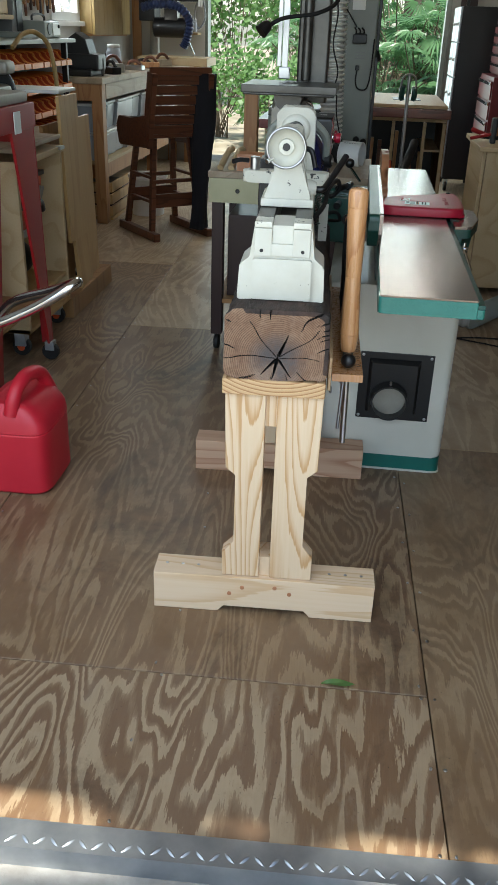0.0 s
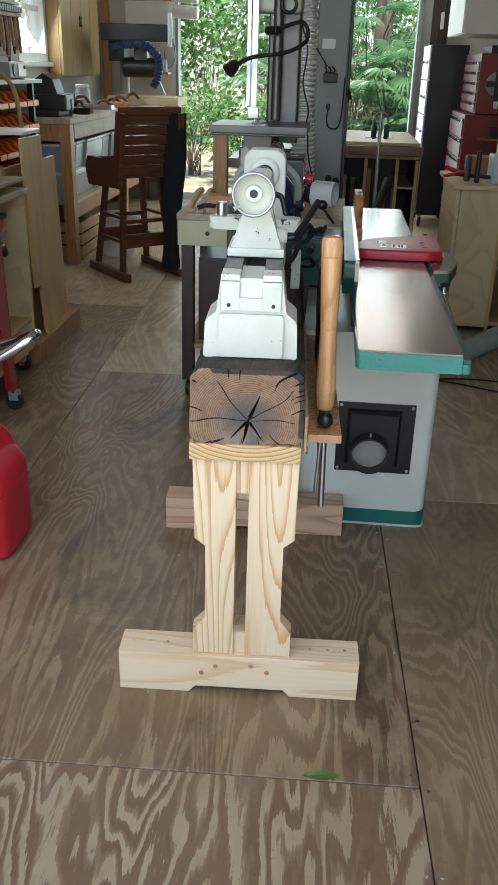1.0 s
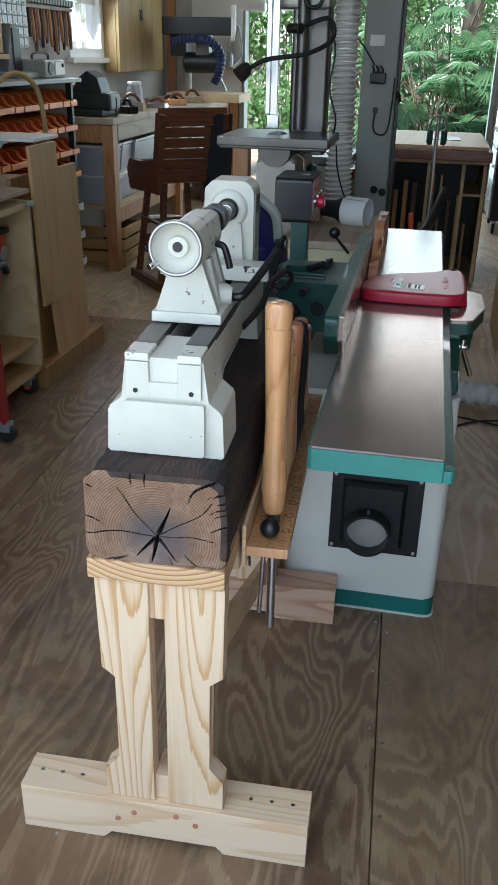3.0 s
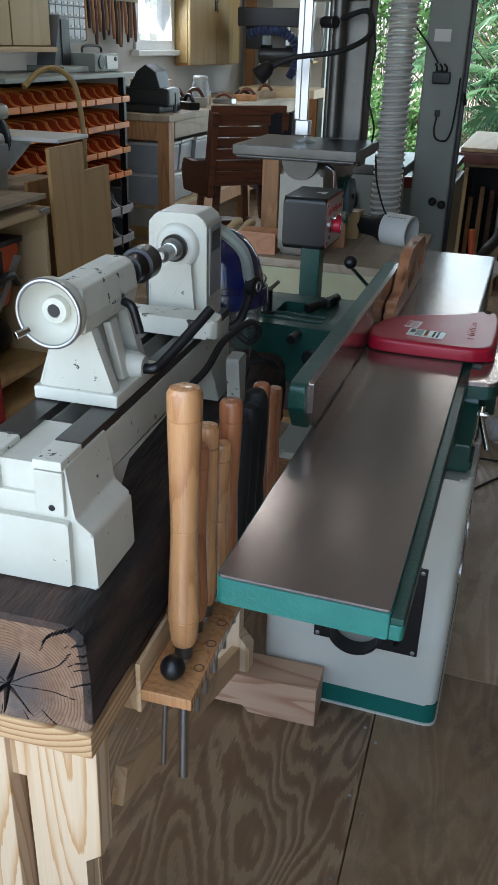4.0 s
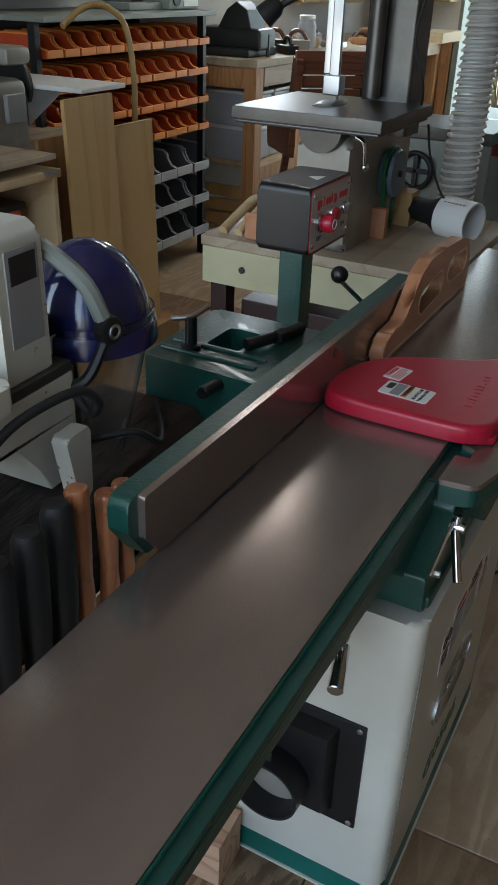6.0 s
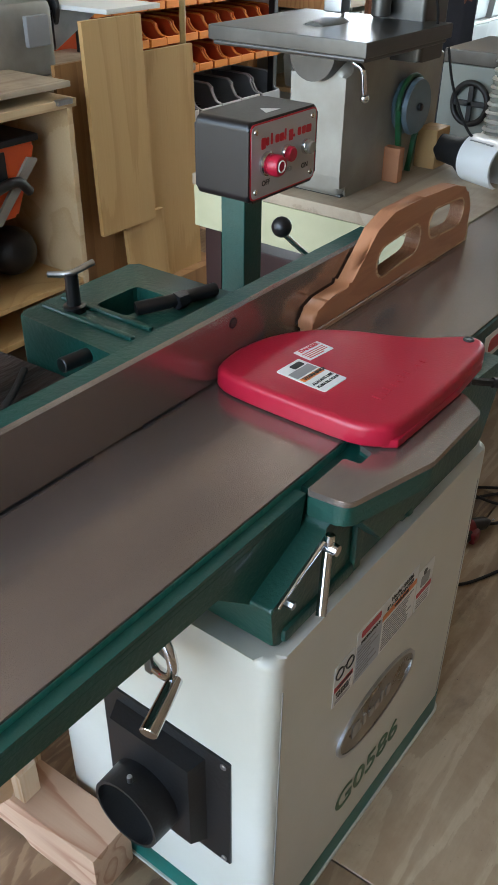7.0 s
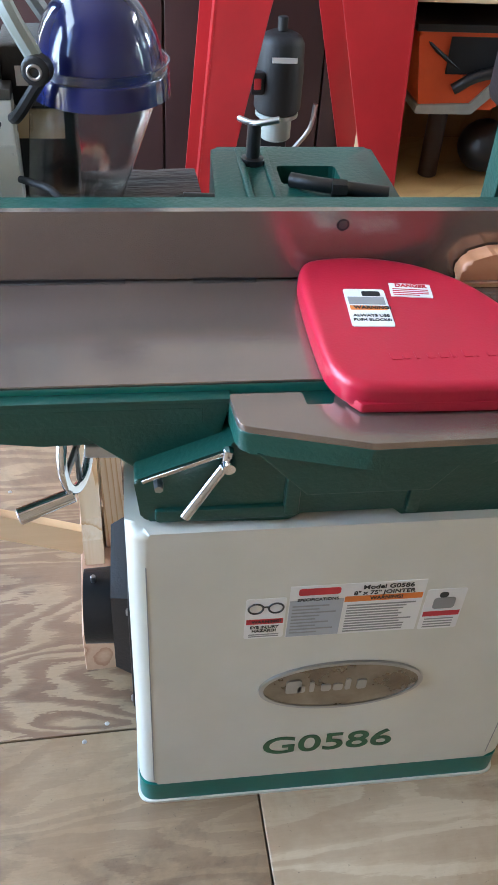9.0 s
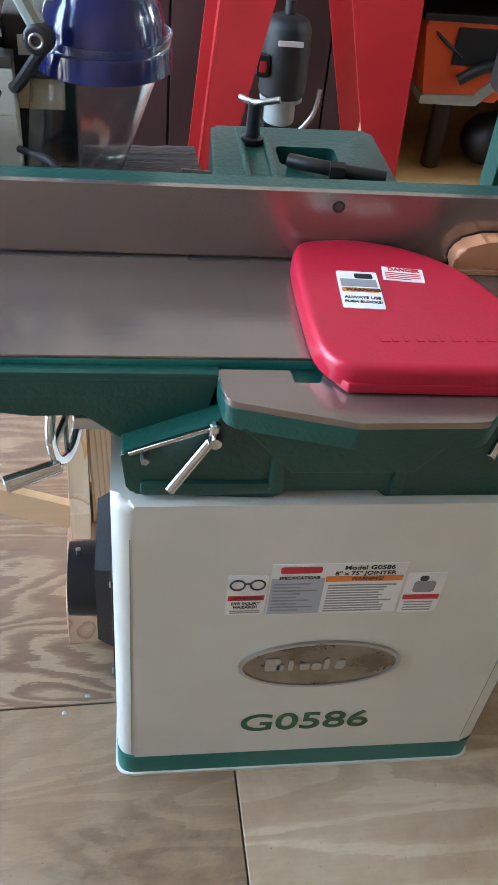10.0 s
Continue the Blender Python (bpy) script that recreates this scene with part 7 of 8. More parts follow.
part("disc_shroud", box(-1.81, 3.95, 1.10, -1.57, 4.07, 1.16, 0.02), M["grey"], sander)
part("table", box(-1.86, 4.09, 1.02, -1.38, 4.34, 1.036, 0.003), M["white"], sander, "white laminate sander table")
part("trunnion", prism([(4.06, 0.90), (4.30, 1.02), (4.06, 1.02)], -1.62, -1.60, "x"), M["zinc"], sander)
part("side_dial", box(-1.56, 3.90, 0.93, -1.54, 3.99, 1.02, 0.004), M["label_grey"], sander)
gh = thing("flexible_duct", "white ribbed dust hose hanging by the sander", "duct", (-1.62, 3.9, 1.2))
part("hose", ribbed([(-1.72, 3.98, 1.17), (-1.70, 4.02, 1.5), (-1.72, 4.05, 1.9), (-1.75, 4.05, 2.62)], 0.055, 0.024, 0.004, 20), M["pvc"], gh)
ylw = thing("bentwood_hoop", "thin yellow bent strip over the shelving", "wood strip", (-1.7, 4.6, 1.1))
part("strip", tube([(-1.72, 4.42, 1.20), (-1.70, 4.52, 1.26), (-1.66, 4.60, 1.27), (-1.62, 4.68, 1.20), (-1.60, 4.70, 1.02), (-1.60, 4.70, 0.83)], 0.012, 10), M["yellow_wood"], ylw)

# ---- plywood cabinet with an orange tool inside ----
oc = thing("tool_cabinet", "open plywood cabinet on casters", "cabinet", (-1.55, 3.575, 0))
part("side", box(-1.80, 3.290, 0.11, -1.30, 3.312, 0.80, 0.002), M["ply_pale"], oc)
part("side", box(-1.80, 3.815, 0.11, -1.30, 3.837, 0.80, 0.002), M["ply_pale"], oc)
part("top", box(-1.82, 3.280, 0.80, -1.29, 3.847, 0.825, 0.002), M["ply_pale"], oc)
part("top_tray", box(-1.80, 3.290, 0.855, -1.30, 3.840, 0.872, 0.002), M["bench"], oc)
part("shelf", box(-1.80, 3.312, 0.235, -1.305, 3.815, 0.252, 0.002), M["ply_y"], oc)
part("bottom", box(-1.80, 3.290, 0.11, -1.30, 3.837, 0.13, 0.002), M["ply_y"], oc)
part("back", box(-1.81, 3.290, 0.11, -1.80, 3.837, 0.80), M["ply_dark"], oc)
for yy in (3.335, 3.795):
    part("clip", box(-1.300, yy - 0.03, 0.812, -1.278, yy + 0.03, 0.828, 0.003), M["steel"], oc)
    part("caster", rod((-1.36, yy - 0.016, 0.040), (-1.36, yy + 0.016, 0.040), 0.040), M["rubber"], oc)
    part("caster_fork", box(-1.385, yy - 0.025, 0.045, -1.335, yy + 0.025, 0.11, 0.004), M["zinc"], oc)
    part("caster_hub", rod((-1.36, yy - 0.018, 0.040), (-1.36, yy + 0.018, 0.040), 0.018), M["orange_tool"], oc)
pl = thing("planer", "orange portable thickness planer inside the cabinet", "planer", (-1.5, 3.565, 0.252))
part("case", prism(rounded([(3.360, 0.715), (3.725, 0.715), (3.705, 0.66), (3.625, 0.50), (3.395, 0.50)], 0.015), -1.62, -1.36, "x", 0.010), M["orange_tool"], pl)
part("rating_plate", box(-1.3605, 3.455, 0.60, -1.355, 3.605, 0.70, 0.002), M["black"], pl)
part("case_rim", box(-1.63, 3.350, 0.712, -1.35, 3.735, 0.733, 0.004), M["black"], pl)
part("grey_base", prism(rounded([(3.385, 0.49), (3.555, 0.49), (3.725, 0.66), (3.685, 0.67), (3.545, 0.52), (3.385, 0.515)], 0.004), -1.58, -1.35, "x", 0.004), M["grey"], pl)
part("handle", tube([(-1.35, 3.485, 0.56), (-1.34, 3.545, 0.60), (-1.34, 3.625, 0.61), (-1.35, 3.675, 0.57)], 0.016, 10), M["black"], pl)
part("cord", tube([(-1.37, 3.375, 0.70), (-1.36, 3.425, 0.66), (-1.36, 3.485, 0.62)], 0.006, 8), M["rubber"], pl)
part("stand_post", rod((-1.48, 3.505, 0.252), (-1.48, 3.505, 0.50), 0.03), M["brown_box"], pl)
part("bag", ball((-1.50, 3.685, 0.34), 0.085, 18, squash=0.95), M["black"], pl)
rp = thing("red_jig", "small red plastic funnel on the cabinet", "funnel", (-1.45, 3.575, 0.873))
part("cone", turned([(0, 0.075), (0.5, 0.05), (1, 0.03)], (-1.42, 3.565, 0.873), (-1.42, 3.565, 0.96), 24), M["red_paint"], rp)
part("cap", rod((-1.36, 3.565, 0.95), (-1.33, 3.565, 0.955), 0.032), M["pvc"], rp)

# ---- red A-frame stand ----
rs = thing("red_stand", "red painted steel A-frame machine stand", "stand", (-1.4, 3.1, 0))
for x in (-1.22, -1.62):
    part("leg", prism([(2.725, 0.07), (2.772, 0.07), (2.965, 1.0), (2.797, 1.0)], x - 0.006, x + 0.006, "x", 0.002), M["red_paint"], rs)
    part("leg", prism([(3.288, 0.07), (3.325, 0.07), (3.283, 1.0), (3.055, 1.0)], x - 0.006, x + 0.006, "x", 0.002), M["red_paint"], rs)
for a, b in ((2.725, 2.797), (3.325, 3.283)):
    part("side_flange", slab((-1.238, a, 0.07), (-1.238, b, 1.0), 0.05, 0.006, 0.001, (0, 1, 0)), M["red_paint"], rs)
part("apron", box(-1.64, 2.80, 0.96, -1.205, 3.29, 1.05, 0.004), M["red_paint"], rs)
part("label_plate", box(-1.2005, 3.06, 0.955, -1.197, 3.12, 1.03), M["label"], rs)
part("shelf", box(-1.612, 2.79, 0.262, -1.230, 3.285, 0.277, 0.002), M["ply_dark"], rs)
for lx, ly in ((-1.22, 3.306), (-1.62, 3.306), (-1.22, 2.748), (-1.62, 2.748)):
    part("caster", rod((lx, ly - 0.014, 0.038), (lx, ly + 0.014, 0.038), 0.037), M["rubber"], rs)
    part("caster_fork", box(lx - 0.02, ly - 0.02, 0.045, lx + 0.02, ly + 0.02, 0.085, 0.003), M["zinc"], rs)
part("top_machine", box(-1.66, 2.95, 1.05, -1.22, 3.27, 1.09, 0.01), M["grey"], rs)

wr = thing("spanner", "small steel spanner held on the red leg", "spanner", (-1.21, 2.80, 0.85))
part("shank", slab((-1.2105, 2.789, 0.96), (-1.2105, 2.796, 0.862), 0.004, 0.013, 0.001, (1, 0, 0)), M["chrome"], wr)
part("jaw", prism([(2.784, 0.845), (2.792, 0.845), (2.793, 0.856), (2.799, 0.856), (2.800, 0.845), (2.808, 0.846), (2.806, 0.866), (2.786, 0.866)], -1.2135, -1.2075, "x", 0.001), M["chrome"], wr)

dm = thing("mortiser", "black motor of a small mortising machine on the stand shelf", "mortiser", (-1.42, 3.010, 0.250))
part("motor", turned([(0, 0.060), (0.06, 0.068), (0.62, 0.068), (0.64, 0.066), (0.86, 0.065), (0.95, 0.054), (1, 0.030)], (-1.40, 3.020, 0.490), (-1.40, 3.020, 0.705), 32), M["rubber"], dm)
part("motor_collar", turned([(0, 0.062), (1, 0.062)], (-1.40, 3.020, 0.478), (-1.40, 3.020, 0.4895), 32), M["saw_body"], dm)
part("cap", rod((-1.40, 3.020, 0.705), (-1.40, 3.020, 0.742), 0.014), M["rubber"], dm)
part("maker_mark", box(-1.328, 2.985, 0.642, -1.3245, 3.055, 0.656), M["label"], dm)
part("switch", box(-1.375, 2.935, 0.550, -1.345, 2.970, 0.610, 0.003), M["black"], dm)
part("switch_rocker", box(-1.347, 2.942, 0.565, -1.341, 2.962, 0.595, 0.002), M["red_paint"], dm)
part("neck", rod((-1.40, 3.020, 0.410), (-1.40, 3.020, 0.480), 0.045), M["saw_body"], dm)
part("column", box(-1.47, 2.980, 0.290, -1.42, 3.060, 0.480, 0.006), M["black"], dm)
part("base", box(-1.52, 2.930, 0.290, -1.32, 3.110, 0.280, 0.006), M["black"], dm)
part("vise_block", box(-1.385, 2.970, 0.280, -1.32, 3.040, 0.390, 0.004), M["pvc"], dm)
part("lever", tube([(-1.36, 3.070, 0.390), (-1.34, 3.110, 0.460), (-1.34, 3.120, 0.530)], 0.007, 8), M["steel"], dm)
swing(dm, 0, (0, 0), (0, -0.034, -0.012))
# Length and doors are made up, added so the background stays dark.
back_cab = thing("dark_cabinet", "dark brown low cabinet behind the red stand, lengthened to darken the background", "cabinet", (-2.1, 2.7, 0))
part("body", box(-2.38, 1.60, 0.06, -1.884, 3.76, 0.9, 0.006), M["brown_box"], back_cab)
part("plinth", box(-2.36, 1.62, 0.0, -1.92, 3.74, 0.059), M["black"], back_cab)
for k in range(4):
    dk = part("door", box(-1.883, 1.61 + k * 0.536, 0.075, -1.862, 2.138 + k * 0.536, 0.885, 0.003), M["brown_box"], back_cab)
    part("door_pull", box(-1.8618, 2.07 + k * 0.536, 0.70, -1.845, 2.10 + k * 0.536, 0.80, 0.003), M["iron_dark"], dk)

# things near the bench end stand further along it
for ob in top_level():
    p = ob.matrix_basis.translation
    if p.x < -1.6 and 5.6 < p.y < 6.4 and 0.97 < p.z < 1.0 and ob is not lb:
        swing(ob, 0, (0, 0), (-0.06, 0.42, 0))
swing(crate, 0, (0, 0), (-0.06, 0.66, 0))
swing(cb, 0, (0, 0), (-0.06, 0.30, 0))
swing(bx, 0, (0, 0), (0, 0.32, 0))

# ---- petrol can and trolley handle by the entrance ----
can = thing("petrol_can", "red plastic petrol can with yellow-tipped spout", "petrol can", (-0.93, 2.28, 0))
def can_body(cx, cy, layers, q=0.42, n=40):
    """A moulded body of rounded-square rings, drawn in towards its top."""
    bm, rings = fresh(), []
    for z, hx, hy in layers:
        ring = []
        for k in range(n):
            a = 2 * math.pi * k / n
            ca, sa = math.cos(a), math.sin(a)
            ring.append(bm.verts.new((cx + hx * math.copysign(abs(ca) ** q, ca), cy + hy * math.copysign(abs(sa) ** q, sa), z)))
        rings.append(ring)
    for lo, hi in zip(rings, rings[1:]):
        for k in range(n):
            bm.faces.new((lo[k], lo[(k + 1) % n], hi[(k + 1) % n], hi[k]))
    bm.faces.new(rings[0]), bm.faces.new(rings[-1])
    return bm


part("body", can_body(-0.943, 2.28, [(0.0, 0.100, 0.118), (0.006, 0.112, 0.130), (0.016, 0.118, 0.136), (0.100, 0.117, 0.135), (0.203, 0.118, 0.136), (0.207, 0.1145, 0.1325), (0.211, 0.118, 0.136), (0.240, 0.114, 0.132), (0.262, 0.100, 0.126), (0.285, 0.078, 0.118), (0.298, 0.055, 0.108), (0.302, 0.04, 0.09)]), M["gas"], can)
part("grip", tube([(-0.930, 2.165, 0.265), (-0.920, 2.175, 0.320), (-0.912, 2.21, 0.352), (-0.905, 2.27, 0.360), (-0.895, 2.34, 0.335), (-0.885, 2.395, 0.255)], 0.022, 16), M["gas"], can, "moulded red grip")
part("spout_neck", rod((-0.985, 2.20, 0.255), (-1.000, 2.165, 0.300), 0.026), M["black"], can)
part("spout_tip", turned([(0, 0.014), (0.8, 0.014), (1, 0.010)], (-1.003, 2.160, 0.300), (-1.045, 2.110, 0.312), 18), M["yellow_wood"], can, "yellow spout cap")
tr = thing("hand_truck", "bent chrome tube handle of a hand truck", "hand truck", (-1.0, 2.4, 0))
part("handle", tube([(-1.25, 2.30, 0.44), (-1.05, 2.30, 0.485), (-0.90, 2.30, 0.55), (-0.775, 2.305, 0.625), (-0.765, 2.36, 0.632), (-0.85, 2.42, 0.585), (-1.03, 2.48, 0.51), (-1.10, 2.50, 0.40), (-1.14, 2.52, 0.22), (-1.16, 2.53, 0.03)], 0.016, 14, smooth=5), M["chrome"], tr)
part("frame_tube", tube([(-1.25, 2.30, 0.44), (-1.30, 2.30, 0.25), (-1.32, 2.30, 0.03)], 0.016, 12), M["chrome"], tr)
part("toe_plate", box(-1.40, 2.28, 0.002, -1.12, 2.56, 0.03, 0.003), M["iron_dark"], tr)
for yy in (2.26, 2.58):
    part("wheel", rod((-1.34, yy - 0.018, 0.07), (-1.34, yy + 0.018, 0.07), 0.07), M["rubber"], tr)


# ---- rear table over a panel rack ----
rt = thing("router_table", "table with pale top and dark red edge over an open rack", "table", (0.4, 6.8, 0))
part("top", box(0.03, 6.30, 0.862, 0.665, 7.45, 0.884, 0.003), M["ply_pale"], rt)
part("edge", box(0.005, 6.26, 0.80, 0.69, 7.47, 0.8605, 0.005), M["redwood"], rt, "dark red wooden edge")
part("insert_plate", box(0.30, 6.70, 0.8845, 0.50, 6.95, 0.8875, 0.003), M["iron_dark"], rt)
rk = thing("panel_rack", "open dark rack holding wooden strips and frames", "rack", (0.37, 6.9, 0))
for x in (0.06, 0.30, 0.52, 0.655):
    part("upright", box(x, 6.42, 0.0, x + 0.022, 6.46, 0.76, 0.002), M["ply_pale"], rk)
part("top_rail", box(0.06, 6.42, 0.765, 0.677, 6.46, 0.790, 0.002), M["ply_pale"], rk)
part("back", box(0.06, 7.30, 0.0, 0.677, 7.32, 0.79), M["black"], rk)
part("side", box(0.05, 6.46, 0.0, 0.059, 7.32, 0.79), M["black"], rk)
part("side", box(0.678, 6.46, 0.0, 0.687, 7.32, 0.79), M["ply_dark"], rk)
part("shelf", box(0.53, 6.47, 0.56, 0.655, 7.2, 0.575), M["ply_pale"], rk)
rnd = random.Random(5)
for k in range(9):
    x = 0.10 + k * 0.06
    h = rnd.uniform(0.35, 0.7)
    solid("wood_strip", box(x, 6.55 + 0.04 * (k % 3), 0.001, x + rnd.uniform(0.012, 0.03), 6.60 + 0.04 * (k % 3), h, 0.002), M[("fir", "handle", "mahogany", "ply_y")[k % 4]], "upright wooden strip stored in the rack", "wood strip", group="strips in the rack")
em = thing("ear_muffs", "dark green ear muffs hung on a slim steel stand", "ear muffs", (0.28, 5.2, 1.0))
part("cup", turned([(0, 0.03), (0.4, 0.042), (1, 0.036)], (0.235, 5.2, 1.02), (0.265, 5.2, 1.02), 22), M["green"], em)
part("cup", turned([(0, 0.03), (0.4, 0.042), (1, 0.036)], (0.335, 5.2, 1.02), (0.305, 5.2, 1.02), 22), M["green"], em)
part("band", tube([(0.24, 5.2, 1.03), (0.25, 5.2, 1.10), (0.285, 5.2, 1.12), (0.32, 5.2, 1.10), (0.33, 5.2, 1.03)], 0.006, 8), M["steel"], em)
part("hanger", rod((0.285, 5.2, 0.012), (0.285, 5.2, 1.115), 0.010), M["steel"], em)
part("stand_foot", turned([(0, 0.10), (0.6, 0.10), (1, 0.03)], (0.285, 5.2, 0.0), (0.285, 5.2, 0.02), 28), M["iron_dark"], em)
ts = thing("table_saw", "table saw with dark red rail behind the bandsaw", "saw", (0.1, 5.6, 0))
part("cabinet", box(-0.45, 5.25, 0.0, 0.05, 5.95, 0.80, 0.006), M["saw_body"], ts)
part("table", box(-0.55, 5.1, 0.83, 0.03, 6.05, 0.865, 0.004), M["iron_dark"], ts)
part("front_rail", box(-0.60, 5.04, 0.815, 0.06, 5.095, 0.865, 0.004), M["red_dark"], ts, "dark red fence rail")
part("table_paper", box(-0.50, 5.25, 0.866, -0.12, 5.6, 0.875, 0.002), M["label"], ts, "white sheet on the saw table")
hb = thing("hose_bundle", "black curved hose with red fitting by the saw", "hose", (0.3, 4.9, 0))
part("hose", tube([(0.36, 5.3, 0.75), (0.30, 5.1, 0.62), (0.24, 4.9, 0.55), (0.22, 4.75, 0.40), (0.25, 4.6, 0.05)], 0.025, 12), M["rubber"], hb)
part("red_tube", tube([(0.20, 4.70, 0.72), (0.22, 4.68, 0.55), (0.25, 4.66, 0.45), (0.23, 4.66, 0.02)], 0.012, 10), M["orange_tool"], hb)
part("white_joint", rod((0.27, 4.55, 0.55), (0.33, 4.50, 0.62), 0.03), M["pvc"], hb)

# ---- tall drawer cabinet, tool chest and wall cupboard ----
tall = thing("tall_drawer_cabinet", "tall black cabinet with pale dotted drawer fronts on casters", "cabinet", (1.05, 8.55, 0))
part("body", box(0.905, 8.30, 0.11, 1.22, 8.90, 1.55, 0.004), M["black"], tall)
for k in range(5):
    part("drawer_front", box(0.885, 8.31, 0.13 + k * 0.285, 0.903, 8.58, 0.405 + k * 0.285, 0.003), M["zinc"], tall)
    part("drawer_front", box(0.885, 8.60, 0.13 + k * 0.285, 0.903, 8.89, 0.405 + k * 0.285, 0.003), M["zinc"], tall)
    part("knob", ball((0.878, 8.40, 0.27 + k * 0.285), 0.014, 12), M["label"], tall)
    part("knob", ball((0.878, 8.70, 0.27 + k * 0.285), 0.014, 12), M["label"], tall)
for lx, ly in ((0.94, 8.34), (1.18, 8.34), (0.94, 8.86), (1.18, 8.86)):
    part("caster", rod((lx - 0.014, ly, 0.045), (lx + 0.014, ly, 0.045), 0.045), M["rubber"], tall)
    part("caster_fork", box(lx - 0.02, ly - 0.02, 0.06, lx + 0.02, ly + 0.02, 0.112, 0.002), M["zinc"], tall)
ch = thing("tool_chest", "dark red stacked tool chest with bright drawer pulls", "tool chest", (1.4, 7.6, 0))
part("lower_body", box(1.09, 7.20, 0.10, 1.60, 8.00, 1.04, 0.006), M["red_dark"], ch)
part("upper_body", box(1.16, 7.20, 1.045, 1.60, 8.00, 1.47, 0.006), M["red_dark"], ch)
for k in range(6):
    d = part("drawer", box(1.078, 7.22, 0.14 + k * 0.147, 1.0895, 7.98, 0.275 + k * 0.147, 0.003), M["red_dark"], ch)
    part("drawer_pull", box(1.066, 7.22, 0.245 + k * 0.147, 1.0775, 7.98, 0.270 + k * 0.147, 0.003), M["chrome"], ch)
for k in range(5):
    part("drawer", box(1.148, 7.22, 1.06 + k * 0.072, 1.1595, 7.98, 1.125 + k * 0.072, 0.003), M["red_dark"], ch)
    part("drawer_pull", box(1.138, 7.22, 1.105 + k * 0.072, 1.1475, 7.98, 1.124 + k * 0.072, 0.002), M["chrome"], ch)
part("side_shelf", box(1.20, 7.10, 0.86, 1.58, 7.199, 0.878, 0.003), M["ply_dark"], ch)
for lx in (1.13, 1.56):
    part("caster", rod((lx - 0.016, 7.28, 0.05), (lx + 0.016, 7.28, 0.05), 0.05), M["rubber"], ch)
    part("caster", rod((lx - 0.016, 7.92, 0.05), (lx + 0.016, 7.92, 0.05), 0.05), M["rubber"], ch)
for k, x in enumerate((1.26, 1.36)):
    solid("sandpaper_block", box(x, 7.105, 0.879, x + 0.085, 7.18, 0.965, 0.003), M["ply_dark" if k else "brown_box"], "small brown block on the chest's side shelf", "block")
reel = thing("cord_reel", "grey disc reel with black cross hanging on the chest", "reel", (1.30, 7.18, 1.26))
part("disc", turned([(0, 0.085), (1, 0.085)], (1.30, 7.196, 1.26), (1.30, 7.17, 1.26), 32), M["saw_body"], reel)
part("cross", box(1.21, 7.150, 1.24, 1.39, 7.169, 1.28, 0.004), M["black"], reel)
part("cross", box(1.275, 7.148, 1.14, 1.325, 7.1495, 1.36), M["black"], reel)
part("strap", box(1.285, 7.152, 1.09, 1.315, 7.168, 1.20, 0.002), M["label"], reel)
lamp_ = thing("drill_press_base", "black box and tape on the tool chest", "tool box", (1.3, 7.6, 1.47))
part("box", box(1.25, 7.35, 1.471, 1.50, 7.75, 1.53, 0.01), M["black"], lamp_)
wcup = thing("wall_cupboard", "white cupboard on the side wall", "cupboard", (1.3, 7.6, 1.5))
part("body", box(0.95, 7.25, 1.60, 1.78, 8.20, 2.45, 0.005), M["white"], wcup)
part("door", box(0.93, 7.26, 1.605, 0.949, 8.19, 2.44, 0.004), M["white"], wcup)
sp = thing("wall_bracket", "dark bracket with hung tools beside the doorway", "bracket", (0.95, 9.3, 1.6))
part("plate", box(0.90, 9.36, 1.2, 1.06, 9.40, 2.2, 0.004), M["brown_box"], sp)
for k in range(4):
    part("hook_tool", box(0.92 + 0.03 * k, 9.31, 1.35 + 0.18 * k, 0.95 + 0.03 * k, 9.355, 1.50 + 0.18 * k, 0.008), M["black" if k % 2 else "white"], sp)

# ---- plywood bench on the right with clutter ----
rb = thing("assembly_bench", "plywood bench cabinet with open shelves", "workbench", (1.2, 5.1, 0))
part("end_panel", box(0.745, 4.82, 0.0, 0.765, 5.42, 0.775, 0.002), M["ply_pale"], rb)
part("front_panel", box(0.766, 4.80, 0.04, 0.98, 4.82, 0.775, 0.002), M["ply_pale"], rb)
part("divider", box(0.98, 4.80, 0.0, 1.0, 5.42, 0.775, 0.002), M["ply_y"], rb)
part("shelf", box(1.0, 4.80, 0.36, 1.75, 5.42, 0.38, 0.002), M["ply_y"], rb)
part("shelf", box(1.0, 4.80, 0.05, 1.75, 5.42, 0.07, 0.002), M["ply_y"], rb)
part("back", box(0.766, 5.40, 0.0, 1.75, 5.42, 0.775), M["ply_dark"], rb)
part("top", box(0.72, 4.77, 0.776, 1.78, 5.45, 0.800, 0.003), M["ply_pale"], rb)
for k, (x, y, w, d, h, m) in enumerate(((0.92, 4.86, 0.22, 0.16, 0.14, "tub"), (1.0, 5.08, 0.20, 0.2, 0.20, "ply_pale"), (1.20, 4.9, 0.25, 0.25, 0.12, "ply_y"), (0.85, 5.22, 0.14, 0.16, 0.10, "ply_dark"))):
    solid("storage_box", box(x, y, 0.801, x + w, y + d, 0.801 + h, 0.006), M[m], "small storage box on the plywood bench", "box", group="boxes on the bench")
cl = thing("bar_clamp", "black bar clamp with red handles on the bench", "clamp", (0.8, 4.95, 0.8))
part("bar", slab((0.74, 5.0, 0.83), (0.98, 4.86, 0.83), 0.012, 0.02, 0.002), M["black"], cl)
part("jaw", box(0.79, 4.93, 0.801, 0.82, 4.99, 0.93, 0.006), M["black"], cl)
part("handle", rod((0.70, 5.05, 0.86), (0.80, 4.98, 0.83), 0.012), M["red_paint"], cl)
